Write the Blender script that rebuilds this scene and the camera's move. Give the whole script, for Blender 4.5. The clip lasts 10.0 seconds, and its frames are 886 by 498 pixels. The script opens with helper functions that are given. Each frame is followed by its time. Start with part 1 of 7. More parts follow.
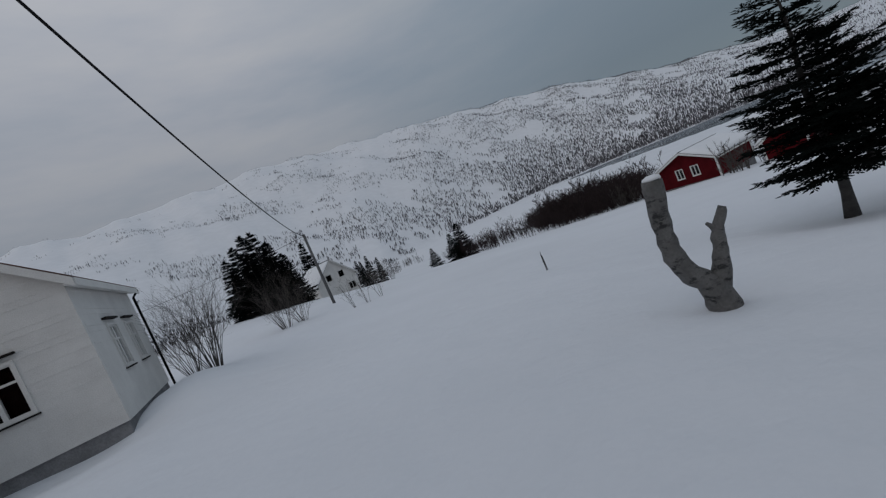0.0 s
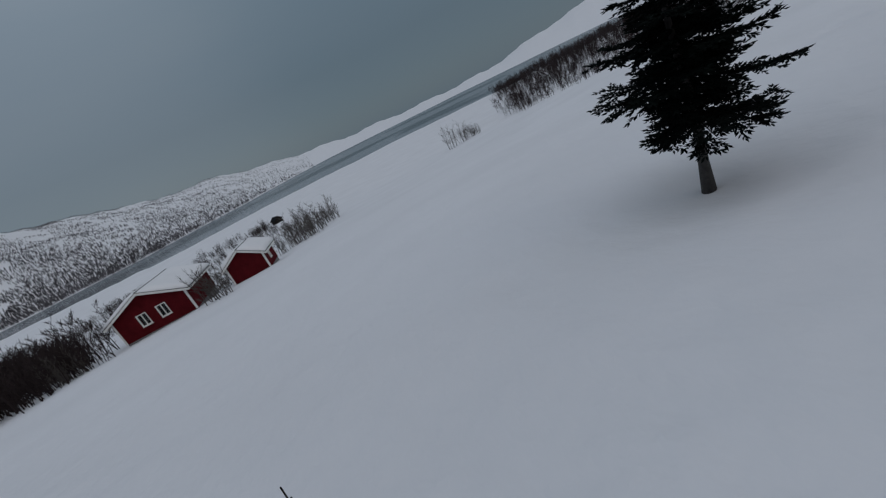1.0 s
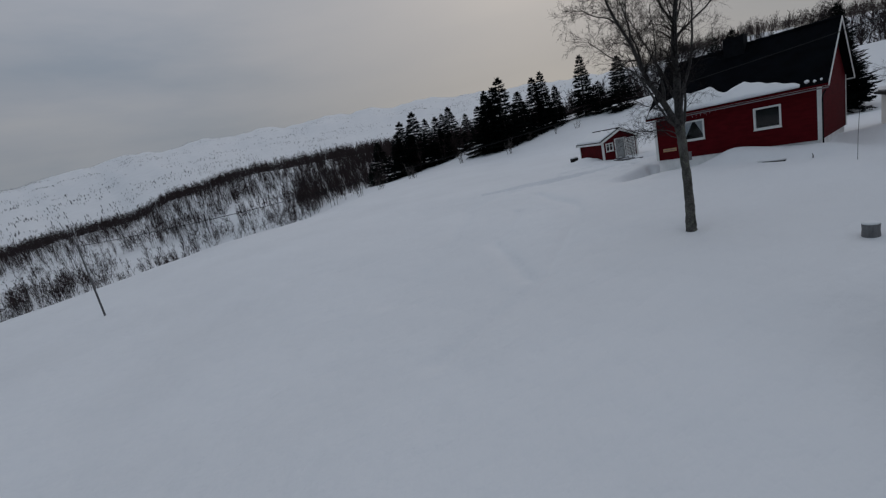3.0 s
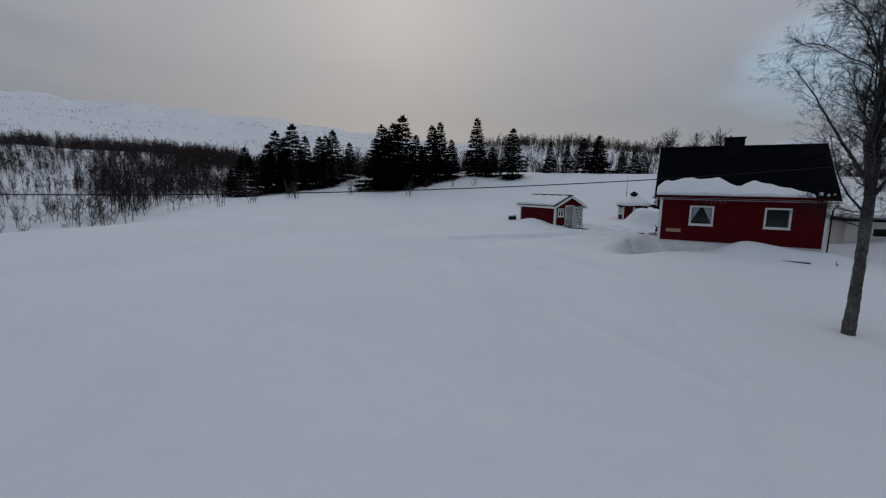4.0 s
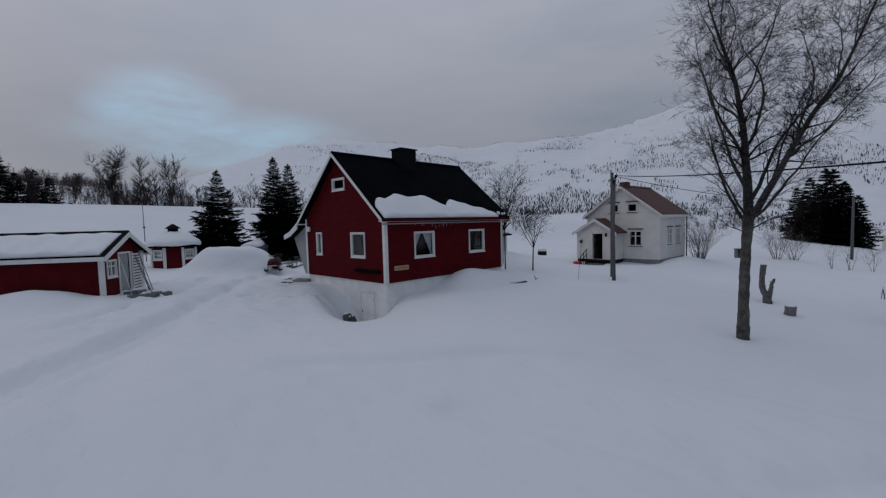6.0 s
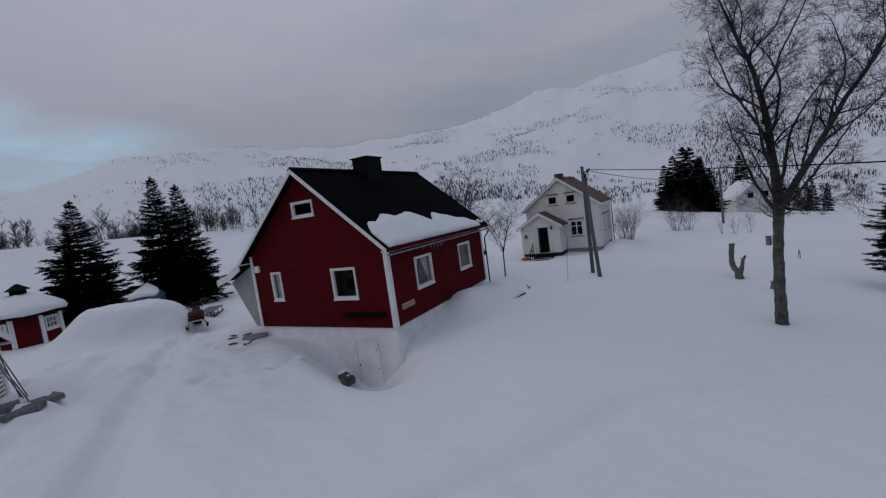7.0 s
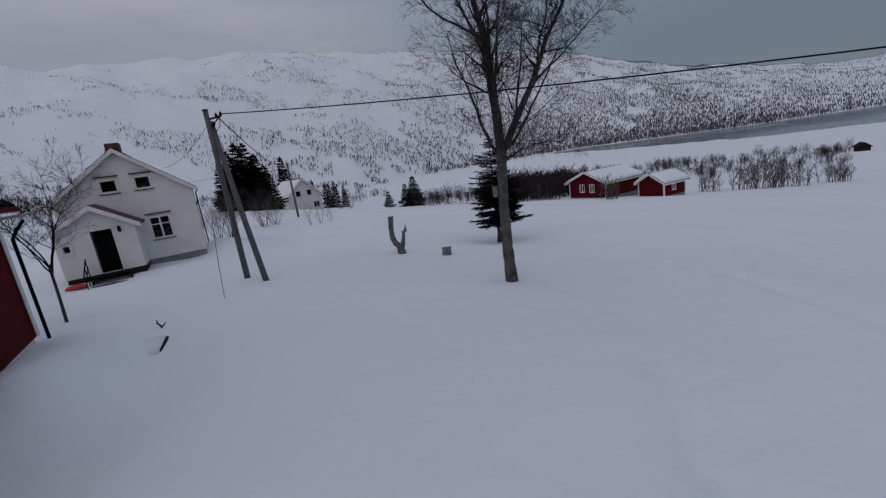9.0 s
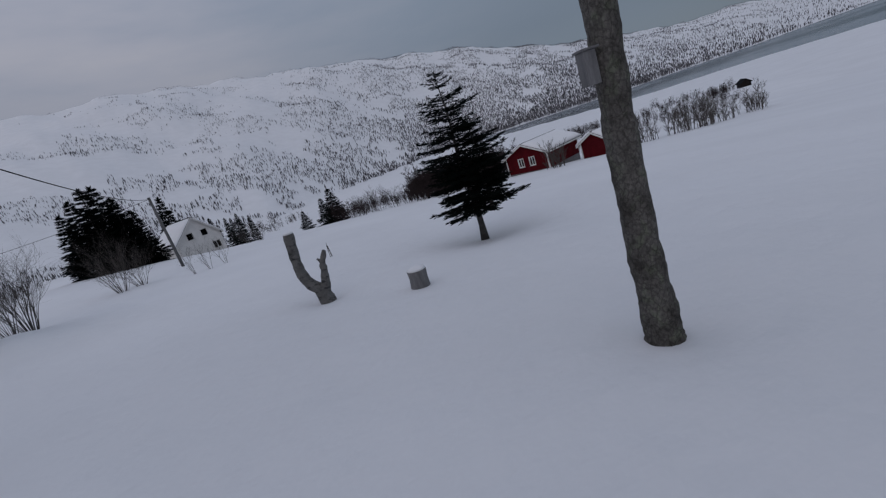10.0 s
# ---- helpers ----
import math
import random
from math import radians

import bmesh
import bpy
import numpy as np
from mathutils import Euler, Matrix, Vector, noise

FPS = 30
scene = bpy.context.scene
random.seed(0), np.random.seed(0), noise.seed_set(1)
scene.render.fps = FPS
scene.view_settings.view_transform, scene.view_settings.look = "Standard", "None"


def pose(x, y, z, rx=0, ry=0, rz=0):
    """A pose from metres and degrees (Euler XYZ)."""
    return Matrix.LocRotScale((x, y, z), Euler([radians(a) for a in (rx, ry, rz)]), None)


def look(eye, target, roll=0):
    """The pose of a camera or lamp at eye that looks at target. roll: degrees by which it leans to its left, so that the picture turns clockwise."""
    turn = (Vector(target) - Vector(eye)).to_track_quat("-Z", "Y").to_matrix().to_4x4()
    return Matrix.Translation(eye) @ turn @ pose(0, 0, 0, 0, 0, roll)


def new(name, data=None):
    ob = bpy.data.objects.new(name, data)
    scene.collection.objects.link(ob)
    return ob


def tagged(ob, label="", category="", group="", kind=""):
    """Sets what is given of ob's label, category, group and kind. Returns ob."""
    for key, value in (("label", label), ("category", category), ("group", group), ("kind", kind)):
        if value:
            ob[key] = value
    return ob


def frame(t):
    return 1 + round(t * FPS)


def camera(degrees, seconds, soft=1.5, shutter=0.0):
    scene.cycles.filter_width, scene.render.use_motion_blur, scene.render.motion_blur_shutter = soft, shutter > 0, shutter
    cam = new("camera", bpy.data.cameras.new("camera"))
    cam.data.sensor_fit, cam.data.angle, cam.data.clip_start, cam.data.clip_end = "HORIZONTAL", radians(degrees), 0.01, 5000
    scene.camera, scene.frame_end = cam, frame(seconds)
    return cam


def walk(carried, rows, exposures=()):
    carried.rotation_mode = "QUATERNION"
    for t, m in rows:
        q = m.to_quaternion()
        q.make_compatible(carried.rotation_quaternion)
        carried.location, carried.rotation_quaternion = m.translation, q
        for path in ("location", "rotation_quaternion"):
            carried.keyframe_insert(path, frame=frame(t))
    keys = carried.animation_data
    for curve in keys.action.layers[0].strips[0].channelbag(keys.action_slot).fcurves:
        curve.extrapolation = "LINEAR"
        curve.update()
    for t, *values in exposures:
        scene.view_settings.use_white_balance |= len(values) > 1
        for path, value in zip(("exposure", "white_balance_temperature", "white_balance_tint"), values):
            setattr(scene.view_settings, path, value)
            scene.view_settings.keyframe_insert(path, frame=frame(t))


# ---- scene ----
# ---- camera and its walk ----
cam = camera(93.1, 10.0, 1.25)
PATH = [
    (0.0, (6.234, 10.322, 0.699), (8.606, 14.712, 0.385), -23.41),
    (0.1, (6.724, 11.483, 0.700), (9.631, 15.538, 0.368), -26.69),
    (0.2, (7.220, 12.625, 0.701), (10.611, 16.278, 0.311), -29.70),
    (0.3, (7.726, 13.728, 0.699), (11.541, 16.923, 0.212), -32.19),
    (0.4, (8.247, 14.773, 0.693), (12.417, 17.463, 0.076), -33.90),
    (0.5, (8.790, 15.740, 0.684), (13.239, 17.886, -0.095), -34.57),
    (0.6, (9.358, 16.610, 0.669), (14.007, 18.183, -0.291), -33.95),
    (0.7, (9.958, 17.389, 0.648), (14.727, 18.366, -0.494), -32.42),
    (0.8, (10.593, 18.082, 0.624), (15.404, 18.448, -0.686), -30.34),
    (0.9, (11.269, 18.694, 0.595), (16.047, 18.444, -0.857), -28.14),
    (1.0, (11.990, 19.231, 0.562), (16.661, 18.369, -0.999), -26.23),
    (1.1, (12.762, 19.698, 0.526), (17.255, 18.239, -1.111), -25.07),
    (1.2, (13.571, 20.089, 0.490), (17.819, 18.063, -1.198), -24.48),
    (1.3, (14.403, 20.396, 0.457), (18.348, 17.850, -1.263), -24.27),
    (1.4, (15.246, 20.611, 0.429), (18.842, 17.603, -1.309), -24.24),
    (1.5, (16.085, 20.727, 0.411), (19.302, 17.321, -1.334), -24.20),
    (1.6, (16.908, 20.737, 0.404), (19.735, 16.998, -1.336), -23.92),
    (1.7, (17.718, 20.648, 0.415), (20.143, 16.628, -1.306), -23.44),
    (1.8, (18.522, 20.465, 0.453), (20.526, 16.208, -1.238), -22.78),
    (1.9, (19.324, 20.197, 0.523), (20.879, 15.738, -1.121), -21.97),
    (2.0, (20.129, 19.849, 0.634), (21.197, 15.228, -0.949), -21.04),
    (2.1, (20.943, 19.429, 0.791), (21.471, 14.689, -0.712), -20.05),
    (2.2, (21.765, 18.939, 0.987), (21.730, 14.142, -0.423), -19.07),
    (2.3, (22.598, 18.383, 1.214), (22.004, 13.595, -0.100), -18.16),
    (2.4, (23.441, 17.763, 1.463), (22.323, 13.045, 0.241), -17.34),
    (2.5, (24.296, 17.082, 1.726), (22.715, 12.479, 0.580), -16.62),
    (2.6, (25.163, 16.343, 1.996), (23.201, 11.877, 0.898), -15.97),
    (2.7, (26.025, 15.542, 2.263), (23.749, 11.221, 1.194), -15.29),
    (2.8, (26.865, 14.676, 2.519), (24.326, 10.498, 1.467), -14.48),
    (2.9, (27.663, 13.739, 2.755), (24.900, 9.702, 1.718), -13.48),
    (3.0, (28.404, 12.727, 2.962), (25.441, 8.830, 1.949), -12.23),
    (3.1, (29.069, 11.638, 3.132), (25.918, 7.879, 2.160), -10.68),
    (3.2, (29.624, 10.482, 3.255), (26.299, 6.864, 2.329), -8.99),
    (3.3, (30.036, 9.272, 3.322), (26.551, 5.799, 2.432), -7.32),
    (3.4, (30.312, 8.021, 3.342), (26.677, 4.698, 2.478), -5.71),
    (3.5, (30.457, 6.746, 3.320), (26.683, 3.575, 2.478), -4.18),
    (3.6, (30.478, 5.459, 3.264), (26.573, 2.446, 2.442), -2.76),
    (3.7, (30.382, 4.175, 3.181), (26.352, 1.325, 2.380), -1.48),
    (3.8, (30.174, 2.908, 3.080), (26.027, 0.225, 2.302), -0.39),
    (3.9, (29.862, 1.673, 2.966), (25.603, -0.837, 2.217), 0.49),
    (4.0, (29.451, 0.483, 2.848), (25.085, -1.847, 2.137), 1.10),
    (4.1, (28.949, -0.646, 2.733), (24.481, -2.790, 2.070), 1.42),
    (4.2, (28.361, -1.700, 2.628), (23.797, -3.652, 2.027), 1.40),
    (4.3, (27.693, -2.666, 2.539), (23.039, -4.416, 2.016), 0.99),
    (4.4, (26.953, -3.529, 2.476), (22.215, -5.067, 2.047), 0.15),
    (4.5, (26.162, -4.287, 2.445), (21.346, -5.588, 2.101), -0.74),
    (4.6, (25.340, -4.940, 2.454), (20.455, -5.963, 2.160), -1.31),
    (4.7, (24.494, -5.509, 2.486), (19.552, -6.217, 2.214), -1.61),
    (4.8, (23.629, -6.014, 2.524), (18.650, -6.377, 2.256), -1.69),
    (4.9, (22.750, -6.477, 2.550), (17.758, -6.467, 2.277), -1.62),
    (5.0, (21.863, -6.919, 2.547), (16.888, -6.514, 2.268), -1.44),
    (5.1, (20.974, -7.361, 2.497), (16.049, -6.544, 2.220), -1.24),
    (5.2, (20.089, -7.799, 2.419), (15.250, -6.570, 2.148), -1.03),
    (5.3, (19.218, -8.230, 2.330), (14.498, -6.602, 2.068), -0.84),
    (5.4, (18.367, -8.651, 2.248), (13.793, -6.648, 1.994), -0.67),
    (5.5, (17.545, -9.059, 2.192), (13.135, -6.718, 1.942), -0.54),
    (5.6, (16.760, -9.449, 2.179), (12.517, -6.816, 1.926), -0.46),
    (5.7, (16.009, -9.814, 2.202), (11.938, -6.923, 1.941), -0.47),
    (5.8, (15.289, -10.146, 2.255), (11.395, -7.022, 1.982), -0.62),
    (5.9, (14.599, -10.435, 2.329), (10.890, -7.095, 2.045), -0.96),
    (6.0, (13.937, -10.675, 2.418), (10.426, -7.127, 2.124), -1.54),
    (6.1, (13.299, -10.855, 2.515), (10.009, -7.103, 2.213), -2.40),
    (6.2, (12.677, -10.995, 2.623), (9.603, -7.063, 2.311), -3.36),
    (6.3, (12.059, -11.110, 2.747), (9.171, -7.042, 2.417), -4.26),
    (6.4, (11.450, -11.200, 2.881), (8.714, -7.029, 2.529), -5.06),
    (6.5, (10.854, -11.264, 3.021), (8.239, -7.019, 2.646), -5.78),
    (6.6, (10.274, -11.303, 3.162), (7.752, -7.004, 2.765), -6.41),
    (6.7, (9.715, -11.315, 3.299), (7.259, -6.980, 2.882), -6.94),
    (6.8, (9.180, -11.300, 3.427), (6.768, -6.942, 2.995), -7.36),
    (6.9, (8.674, -11.257, 3.542), (6.287, -6.886, 3.100), -7.67),
    (7.0, (8.199, -11.187, 3.638), (5.826, -6.809, 3.194), -7.86),
    (7.1, (7.760, -11.088, 3.711), (5.391, -6.707, 3.272), -7.91),
    (7.2, (7.361, -10.960, 3.757), (4.991, -6.579, 3.330), -7.82),
    (7.3, (7.006, -10.803, 3.770), (4.635, -6.420, 3.365), -7.58),
    (7.4, (6.699, -10.616, 3.745), (4.331, -6.228, 3.372), -7.18),
    (7.5, (6.416, -10.407, 3.698), (4.079, -6.000, 3.354), -7.03),
    (7.6, (6.136, -10.185, 3.644), (3.878, -5.736, 3.316), -7.56),
    (7.7, (5.847, -9.934, 3.585), (3.733, -5.415, 3.258), -8.66),
    (7.8, (5.542, -9.636, 3.521), (3.651, -5.020, 3.184), -10.19),
    (7.9, (5.211, -9.275, 3.454), (3.639, -4.542, 3.090), -12.03),
    (8.0, (4.843, -8.834, 3.386), (3.707, -3.982, 2.974), -14.03),
    (8.1, (4.429, -8.297, 3.318), (3.862, -3.353, 2.831), -16.00),
    (8.2, (4.003, -7.700, 3.247), (4.080, -2.735, 2.659), -17.67),
    (8.3, (3.600, -7.080, 3.173), (4.327, -2.184, 2.467), -18.77),
    (8.4, (3.252, -6.475, 3.092), (4.570, -1.722, 2.268), -19.09),
    (8.5, (2.995, -5.921, 3.003), (4.788, -1.346, 2.079), -18.50),
    (8.6, (2.861, -5.455, 2.904), (4.970, -1.031, 1.912), -16.93),
    (8.7, (2.835, -5.043, 2.797), (5.139, -0.727, 1.765), -14.77),
    (8.8, (2.901, -4.649, 2.688), (5.311, -0.398, 1.631), -12.39),
    (8.9, (3.041, -4.239, 2.578), (5.496, -0.018, 1.507), -10.14),
    (9.0, (3.239, -3.778, 2.472), (5.705, 0.435, 1.390), -8.33),
    (9.1, (3.479, -3.230, 2.374), (5.947, 0.980, 1.284), -7.29),
    (9.2, (3.761, -2.604, 2.276), (6.230, 1.605, 1.182), -6.95),
    (9.3, (4.085, -1.906, 2.174), (6.562, 2.296, 1.076), -7.20),
    (9.4, (4.451, -1.146, 2.061), (6.951, 3.041, 0.959), -7.97),
    (9.5, (4.858, -0.331, 1.930), (7.405, 3.827, 0.825), -9.17),
    (9.6, (5.308, 0.531, 1.777), (7.932, 4.639, 0.664), -10.71),
    (9.7, (5.790, 1.432, 1.604), (8.516, 5.470, 0.478), -12.52),
    (9.8, (6.298, 2.361, 1.418), (9.139, 6.313, 0.273), -14.53),
    (9.9, (6.823, 3.309, 1.223), (9.787, 7.161, 0.050), -16.68),
    (10.0, (7.355, 4.267, 1.023), (10.444, 8.009, -0.185), -18.88),
]
walk(cam, [(t, look(eye, target, roll)) for t, eye, target, roll in PATH],
     [(0.0, -0.33, 6720, 7.5), (3.0, -0.33, 6720, 7.5), (4.5, -0.33, 6570, 9.5), (5.5, -0.33, 6560, 9.0), (6.2, -0.32, 6460, 13), (8.0, -0.31, 6460, 14), (10.0, -0.29, 6500, 14)])

# ---- world, sun and exposure ----
def node(nt, kind, **inputs):
    n = nt.nodes.new(kind)
    for key, value in inputs.items():
        n.inputs[key.replace("_", " ")].default_value = value
    return n


def ramp(nt, stops):
    n = nt.nodes.new("ShaderNodeValToRGB")
    while len(n.color_ramp.elements) < len(stops):
        n.color_ramp.elements.new(0.5)
    for e, (p, c) in zip(n.color_ramp.elements, stops):
        e.position = p
        e.color = (*c, 1) if len(c) == 3 else c
    return n


SUN_AZ, SUN_EL = 235.0, 24.0
world = bpy.data.worlds.new("overcast_sky")
scene.world = world
world.use_nodes = True
wt = world.node_tree
wt.nodes.clear()
coord = node(wt, "ShaderNodeTexCoord")
nish = wt.nodes.new("ShaderNodeTexSky")
nish.sky_type = "NISHITA"
nish.sun_disc = False
nish.sun_elevation = radians(SUN_EL)
nish.sun_rotation = radians(SUN_AZ)
thin = node(wt, "ShaderNodeMixRGB", Fac=1.0, Color2=(0.1, 0.1, 0.1, 1))
thin.blend_type = "MULTIPLY"
wt.links.new(nish.outputs[0], thin.inputs["Color1"])
# layered cloud: stretched noise, warmer towards the hidden sun, one thinner bluish break in the west
stretch = node(wt, "ShaderNodeMapping", Scale=(1.2, 1.2, 5.0))
wt.links.new(coord.outputs["Generated"], stretch.inputs[0])
cn = node(wt, "ShaderNodeTexNoise", Scale=1.7, Detail=5.0, Roughness=0.55)
wt.links.new(stretch.outputs[0], cn.inputs["Vector"])
cloud = ramp(wt, [(0.30, (0.25, 0.285, 0.35)), (0.52, (0.315, 0.335, 0.39)), (0.72, (0.365, 0.375, 0.415))])
wt.links.new(cn.outputs["Fac"], cloud.inputs[0])


def sky_spot(az, el, inner, outer):
    way = Vector((math.sin(radians(az)) * math.cos(radians(el)), math.cos(radians(az)) * math.cos(radians(el)), math.sin(radians(el))))
    d = wt.nodes.new("ShaderNodeVectorMath")
    d.operation = "DOT_PRODUCT"
    d.inputs[1].default_value = way
    wt.links.new(coord.outputs["Generated"], d.inputs[0])
    m = wt.nodes.new("ShaderNodeMapRange")
    m.inputs["From Min"].default_value = math.cos(radians(outer))
    m.inputs["From Max"].default_value = math.cos(radians(inner))
    m.interpolation_type = "SMOOTHSTEP"
    wt.links.new(d.outputs["Value"], m.inputs["Value"])
    return m.outputs[0]


def sky_streak(az, el, inner, outer, flat):
    """A patch of sky drawn out along the horizon."""
    sc = node(wt, "ShaderNodeMapping", Scale=(1, 1, flat))
    wt.links.new(coord.outputs["Generated"], sc.inputs[0])
    nv = wt.nodes.new("ShaderNodeVectorMath")
    nv.operation = "NORMALIZE"
    wt.links.new(sc.outputs[0], nv.inputs[0])
    d = wt.nodes.new("ShaderNodeVectorMath")
    d.operation = "DOT_PRODUCT"
    d.inputs[1].default_value = Vector((math.sin(radians(az)), math.cos(radians(az)), flat * math.tan(radians(el)))).normalized()
    wt.links.new(nv.outputs[0], d.inputs[0])
    m = wt.nodes.new("ShaderNodeMapRange")
    m.inputs["From Min"].default_value = math.cos(radians(outer))
    m.inputs["From Max"].default_value = math.cos(radians(inner))
    m.interpolation_type = "SMOOTHSTEP"
    wt.links.new(d.outputs["Value"], m.inputs["Value"])
    return m.outputs[0]


def over(base, spot, tint, amount):
    k = wt.nodes.new("ShaderNodeMath")
    k.operation = "MULTIPLY"
    k.inputs[1].default_value = amount
    wt.links.new(spot, k.inputs[0])
    mix = node(wt, "ShaderNodeMixRGB", Color2=(*tint, 1))
    wt.links.new(k.outputs[0], mix.inputs["Fac"])
    wt.links.new(base, mix.inputs["Color1"])
    return mix.outputs[0]


sky = cloud.outputs[0]
sky = over(sky, sky_spot(SUN_AZ, 16, 2, 48), (0.41, 0.39, 0.395), 0.7)
sky = over(sky, sky_spot(95, 14, 8, 82), (0.165, 0.215, 0.27), 0.8)
sky = over(sky, sky_spot(112, 2, 6, 44), (0.085, 0.135, 0.185), 0.72)
sky = over(sky, sky_spot(68, 5, 4, 26), (0.15, 0.195, 0.25), 0.6)
sky = over(sky, sky_spot(300, 14, 4, 40), (0.36, 0.375, 0.43), 0.6)
# the break in the cloud
tear = node(wt, "ShaderNodeMapping", Scale=(1.6, 1.6, 6.0))
wt.links.new(coord.outputs["Generated"], tear.inputs[0])
tn = node(wt, "ShaderNodeTexNoise", Scale=2.2, Detail=4.0, Roughness=0.6)
wt.links.new(tear.outputs[0], tn.inputs["Vector"])
tr = ramp(wt, [(0.36, (0.1, 0.1, 0.1)), (0.66, (1, 1, 1))])
wt.links.new(tn.outputs["Fac"], tr.inputs[0])
tk = wt.nodes.new("ShaderNodeMath")
tk.operation = "MULTIPLY"
lobes = wt.nodes.new("ShaderNodeMath")
lobes.operation = "MAXIMUM"
wt.links.new(sky_streak(283.0, 12.8, 0.5, 8.5, 1.5), lobes.inputs[0])
wt.links.new(sky_streak(290.0, 9.8, 2.0, 13.0, 6.0), lobes.inputs[1])
wt.links.new(lobes.outputs[0], tk.inputs[0])
wt.links.new(tr.outputs[0], tk.inputs[1])
sky = over(sky, tk.outputs[0], (0.40, 0.57, 0.72), 1.0)
blend = node(wt, "ShaderNodeMixRGB", Fac=0.93)
wt.links.new(thin.outputs[0], blend.inputs["Color1"])
wt.links.new(sky, blend.inputs["Color2"])
# an overcast sky is brightest overhead
sep = wt.nodes.new("ShaderNodeSeparateXYZ")
wt.links.new(coord.outputs["Generated"], sep.inputs[0])
zen = node(wt, "ShaderNodeMapRange")
zen.inputs["From Min"].default_value, zen.inputs["From Max"].default_value = 0.15, 1.0
zen.inputs["To Min"].default_value, zen.inputs["To Max"].default_value = 0.97, 2.15
wt.links.new(sep.outputs["Z"], zen.inputs["Value"])
bg = node(wt, "ShaderNodeBackground")
wt.links.new(zen.outputs[0], bg.inputs["Strength"])
wt.links.new(blend.outputs[0], bg.inputs["Color"])
wo = wt.nodes.new("ShaderNodeOutputWorld")
wt.links.new(bg.outputs[0], wo.inputs["Surface"])

sun = new("sun", bpy.data.lights.new("sun", "SUN"))
sun.data.energy, sun.data.angle, sun.data.color = 0.12, radians(40), (1.0, 0.94, 0.88)
sun.matrix_world = look((0, 0, 60), (-60 * math.sin(radians(SUN_AZ)), -60 * math.cos(radians(SUN_AZ)), 60 - 60 * math.tan(radians(SUN_EL))))


# ---- materials ----
def material(name, base, rough=0.7, metal=0.0, vary=0.18, scale=3.0, fine=40.0, bump=0.15, spread=None, stretch=(1, 1, 1), per_object=0.0, spec=0.4):
    """A painted, wooden, stone or snow surface: broad stains, fine grain and relief."""
    m = bpy.data.materials.new(name)
    m.use_nodes = True
    nt = m.node_tree
    b = nt.nodes["Principled BSDF"]
    b.inputs["Roughness"].default_value = rough
    b.inputs["Metallic"].default_value = metal
    b.inputs["Specular IOR Level"].default_value = spec
    tc = nt.nodes.new("ShaderNodeTexCoord")
    mp = node(nt, "ShaderNodeMapping", Scale=stretch)
    nt.links.new(tc.outputs["Object"], mp.inputs[0])
    n1 = node(nt, "ShaderNodeTexNoise", Scale=scale, Detail=5.0, Roughness=0.6)
    n2 = node(nt, "ShaderNodeTexNoise", Scale=fine, Detail=3.0, Roughness=0.6)
    for n in (n1, n2):
        nt.links.new(mp.outputs[0], n.inputs["Vector"])
    dark = tuple(c * (1 - vary) for c in base)
    light = tuple(min(1, c * (1 + vary)) for c in base)
    r = ramp(nt, [(0.3, spread or dark), (0.7, light)])
    nt.links.new(n1.outputs["Fac"], r.inputs[0])
    g = node(nt, "ShaderNodeMixRGB", Fac=0.35)
    g.blend_type = "OVERLAY"
    nt.links.new(r.outputs[0], g.inputs["Color1"])
    nt.links.new(n2.outputs["Fac"], g.inputs["Color2"])
    out = g.outputs[0]
    if per_object:
        info = nt.nodes.new("ShaderNodeObjectInfo")
        hsv = nt.nodes.new("ShaderNodeHueSaturation")
        mr = nt.nodes.new("ShaderNodeMapRange")
        mr.inputs["To Min"].default_value, mr.inputs["To Max"].default_value = 1 - per_object, 1 + per_object
        nt.links.new(info.outputs["Random"], mr.inputs["Value"])
        nt.links.new(mr.outputs[0], hsv.inputs["Value"])
        nt.links.new(out, hsv.inputs["Color"])
        out = hsv.outputs[0]
    nt.links.new(out, b.inputs["Base Color"])
    rr = nt.nodes.new("ShaderNodeMapRange")
    rr.inputs["To Min"].default_value, rr.inputs["To Max"].default_value = max(0.05, rough - 0.12), min(1, rough + 0.12)
    nt.links.new(n2.outputs["Fac"], rr.inputs["Value"])
    nt.links.new(rr.outputs[0], b.inputs["Roughness"])
    bp = node(nt, "ShaderNodeBump", Strength=bump, Distance=0.02)
    nt.links.new(n2.outputs["Fac"], bp.inputs["Height"])
    nt.links.new(bp.outputs[0], b.inputs["Normal"])
    return m


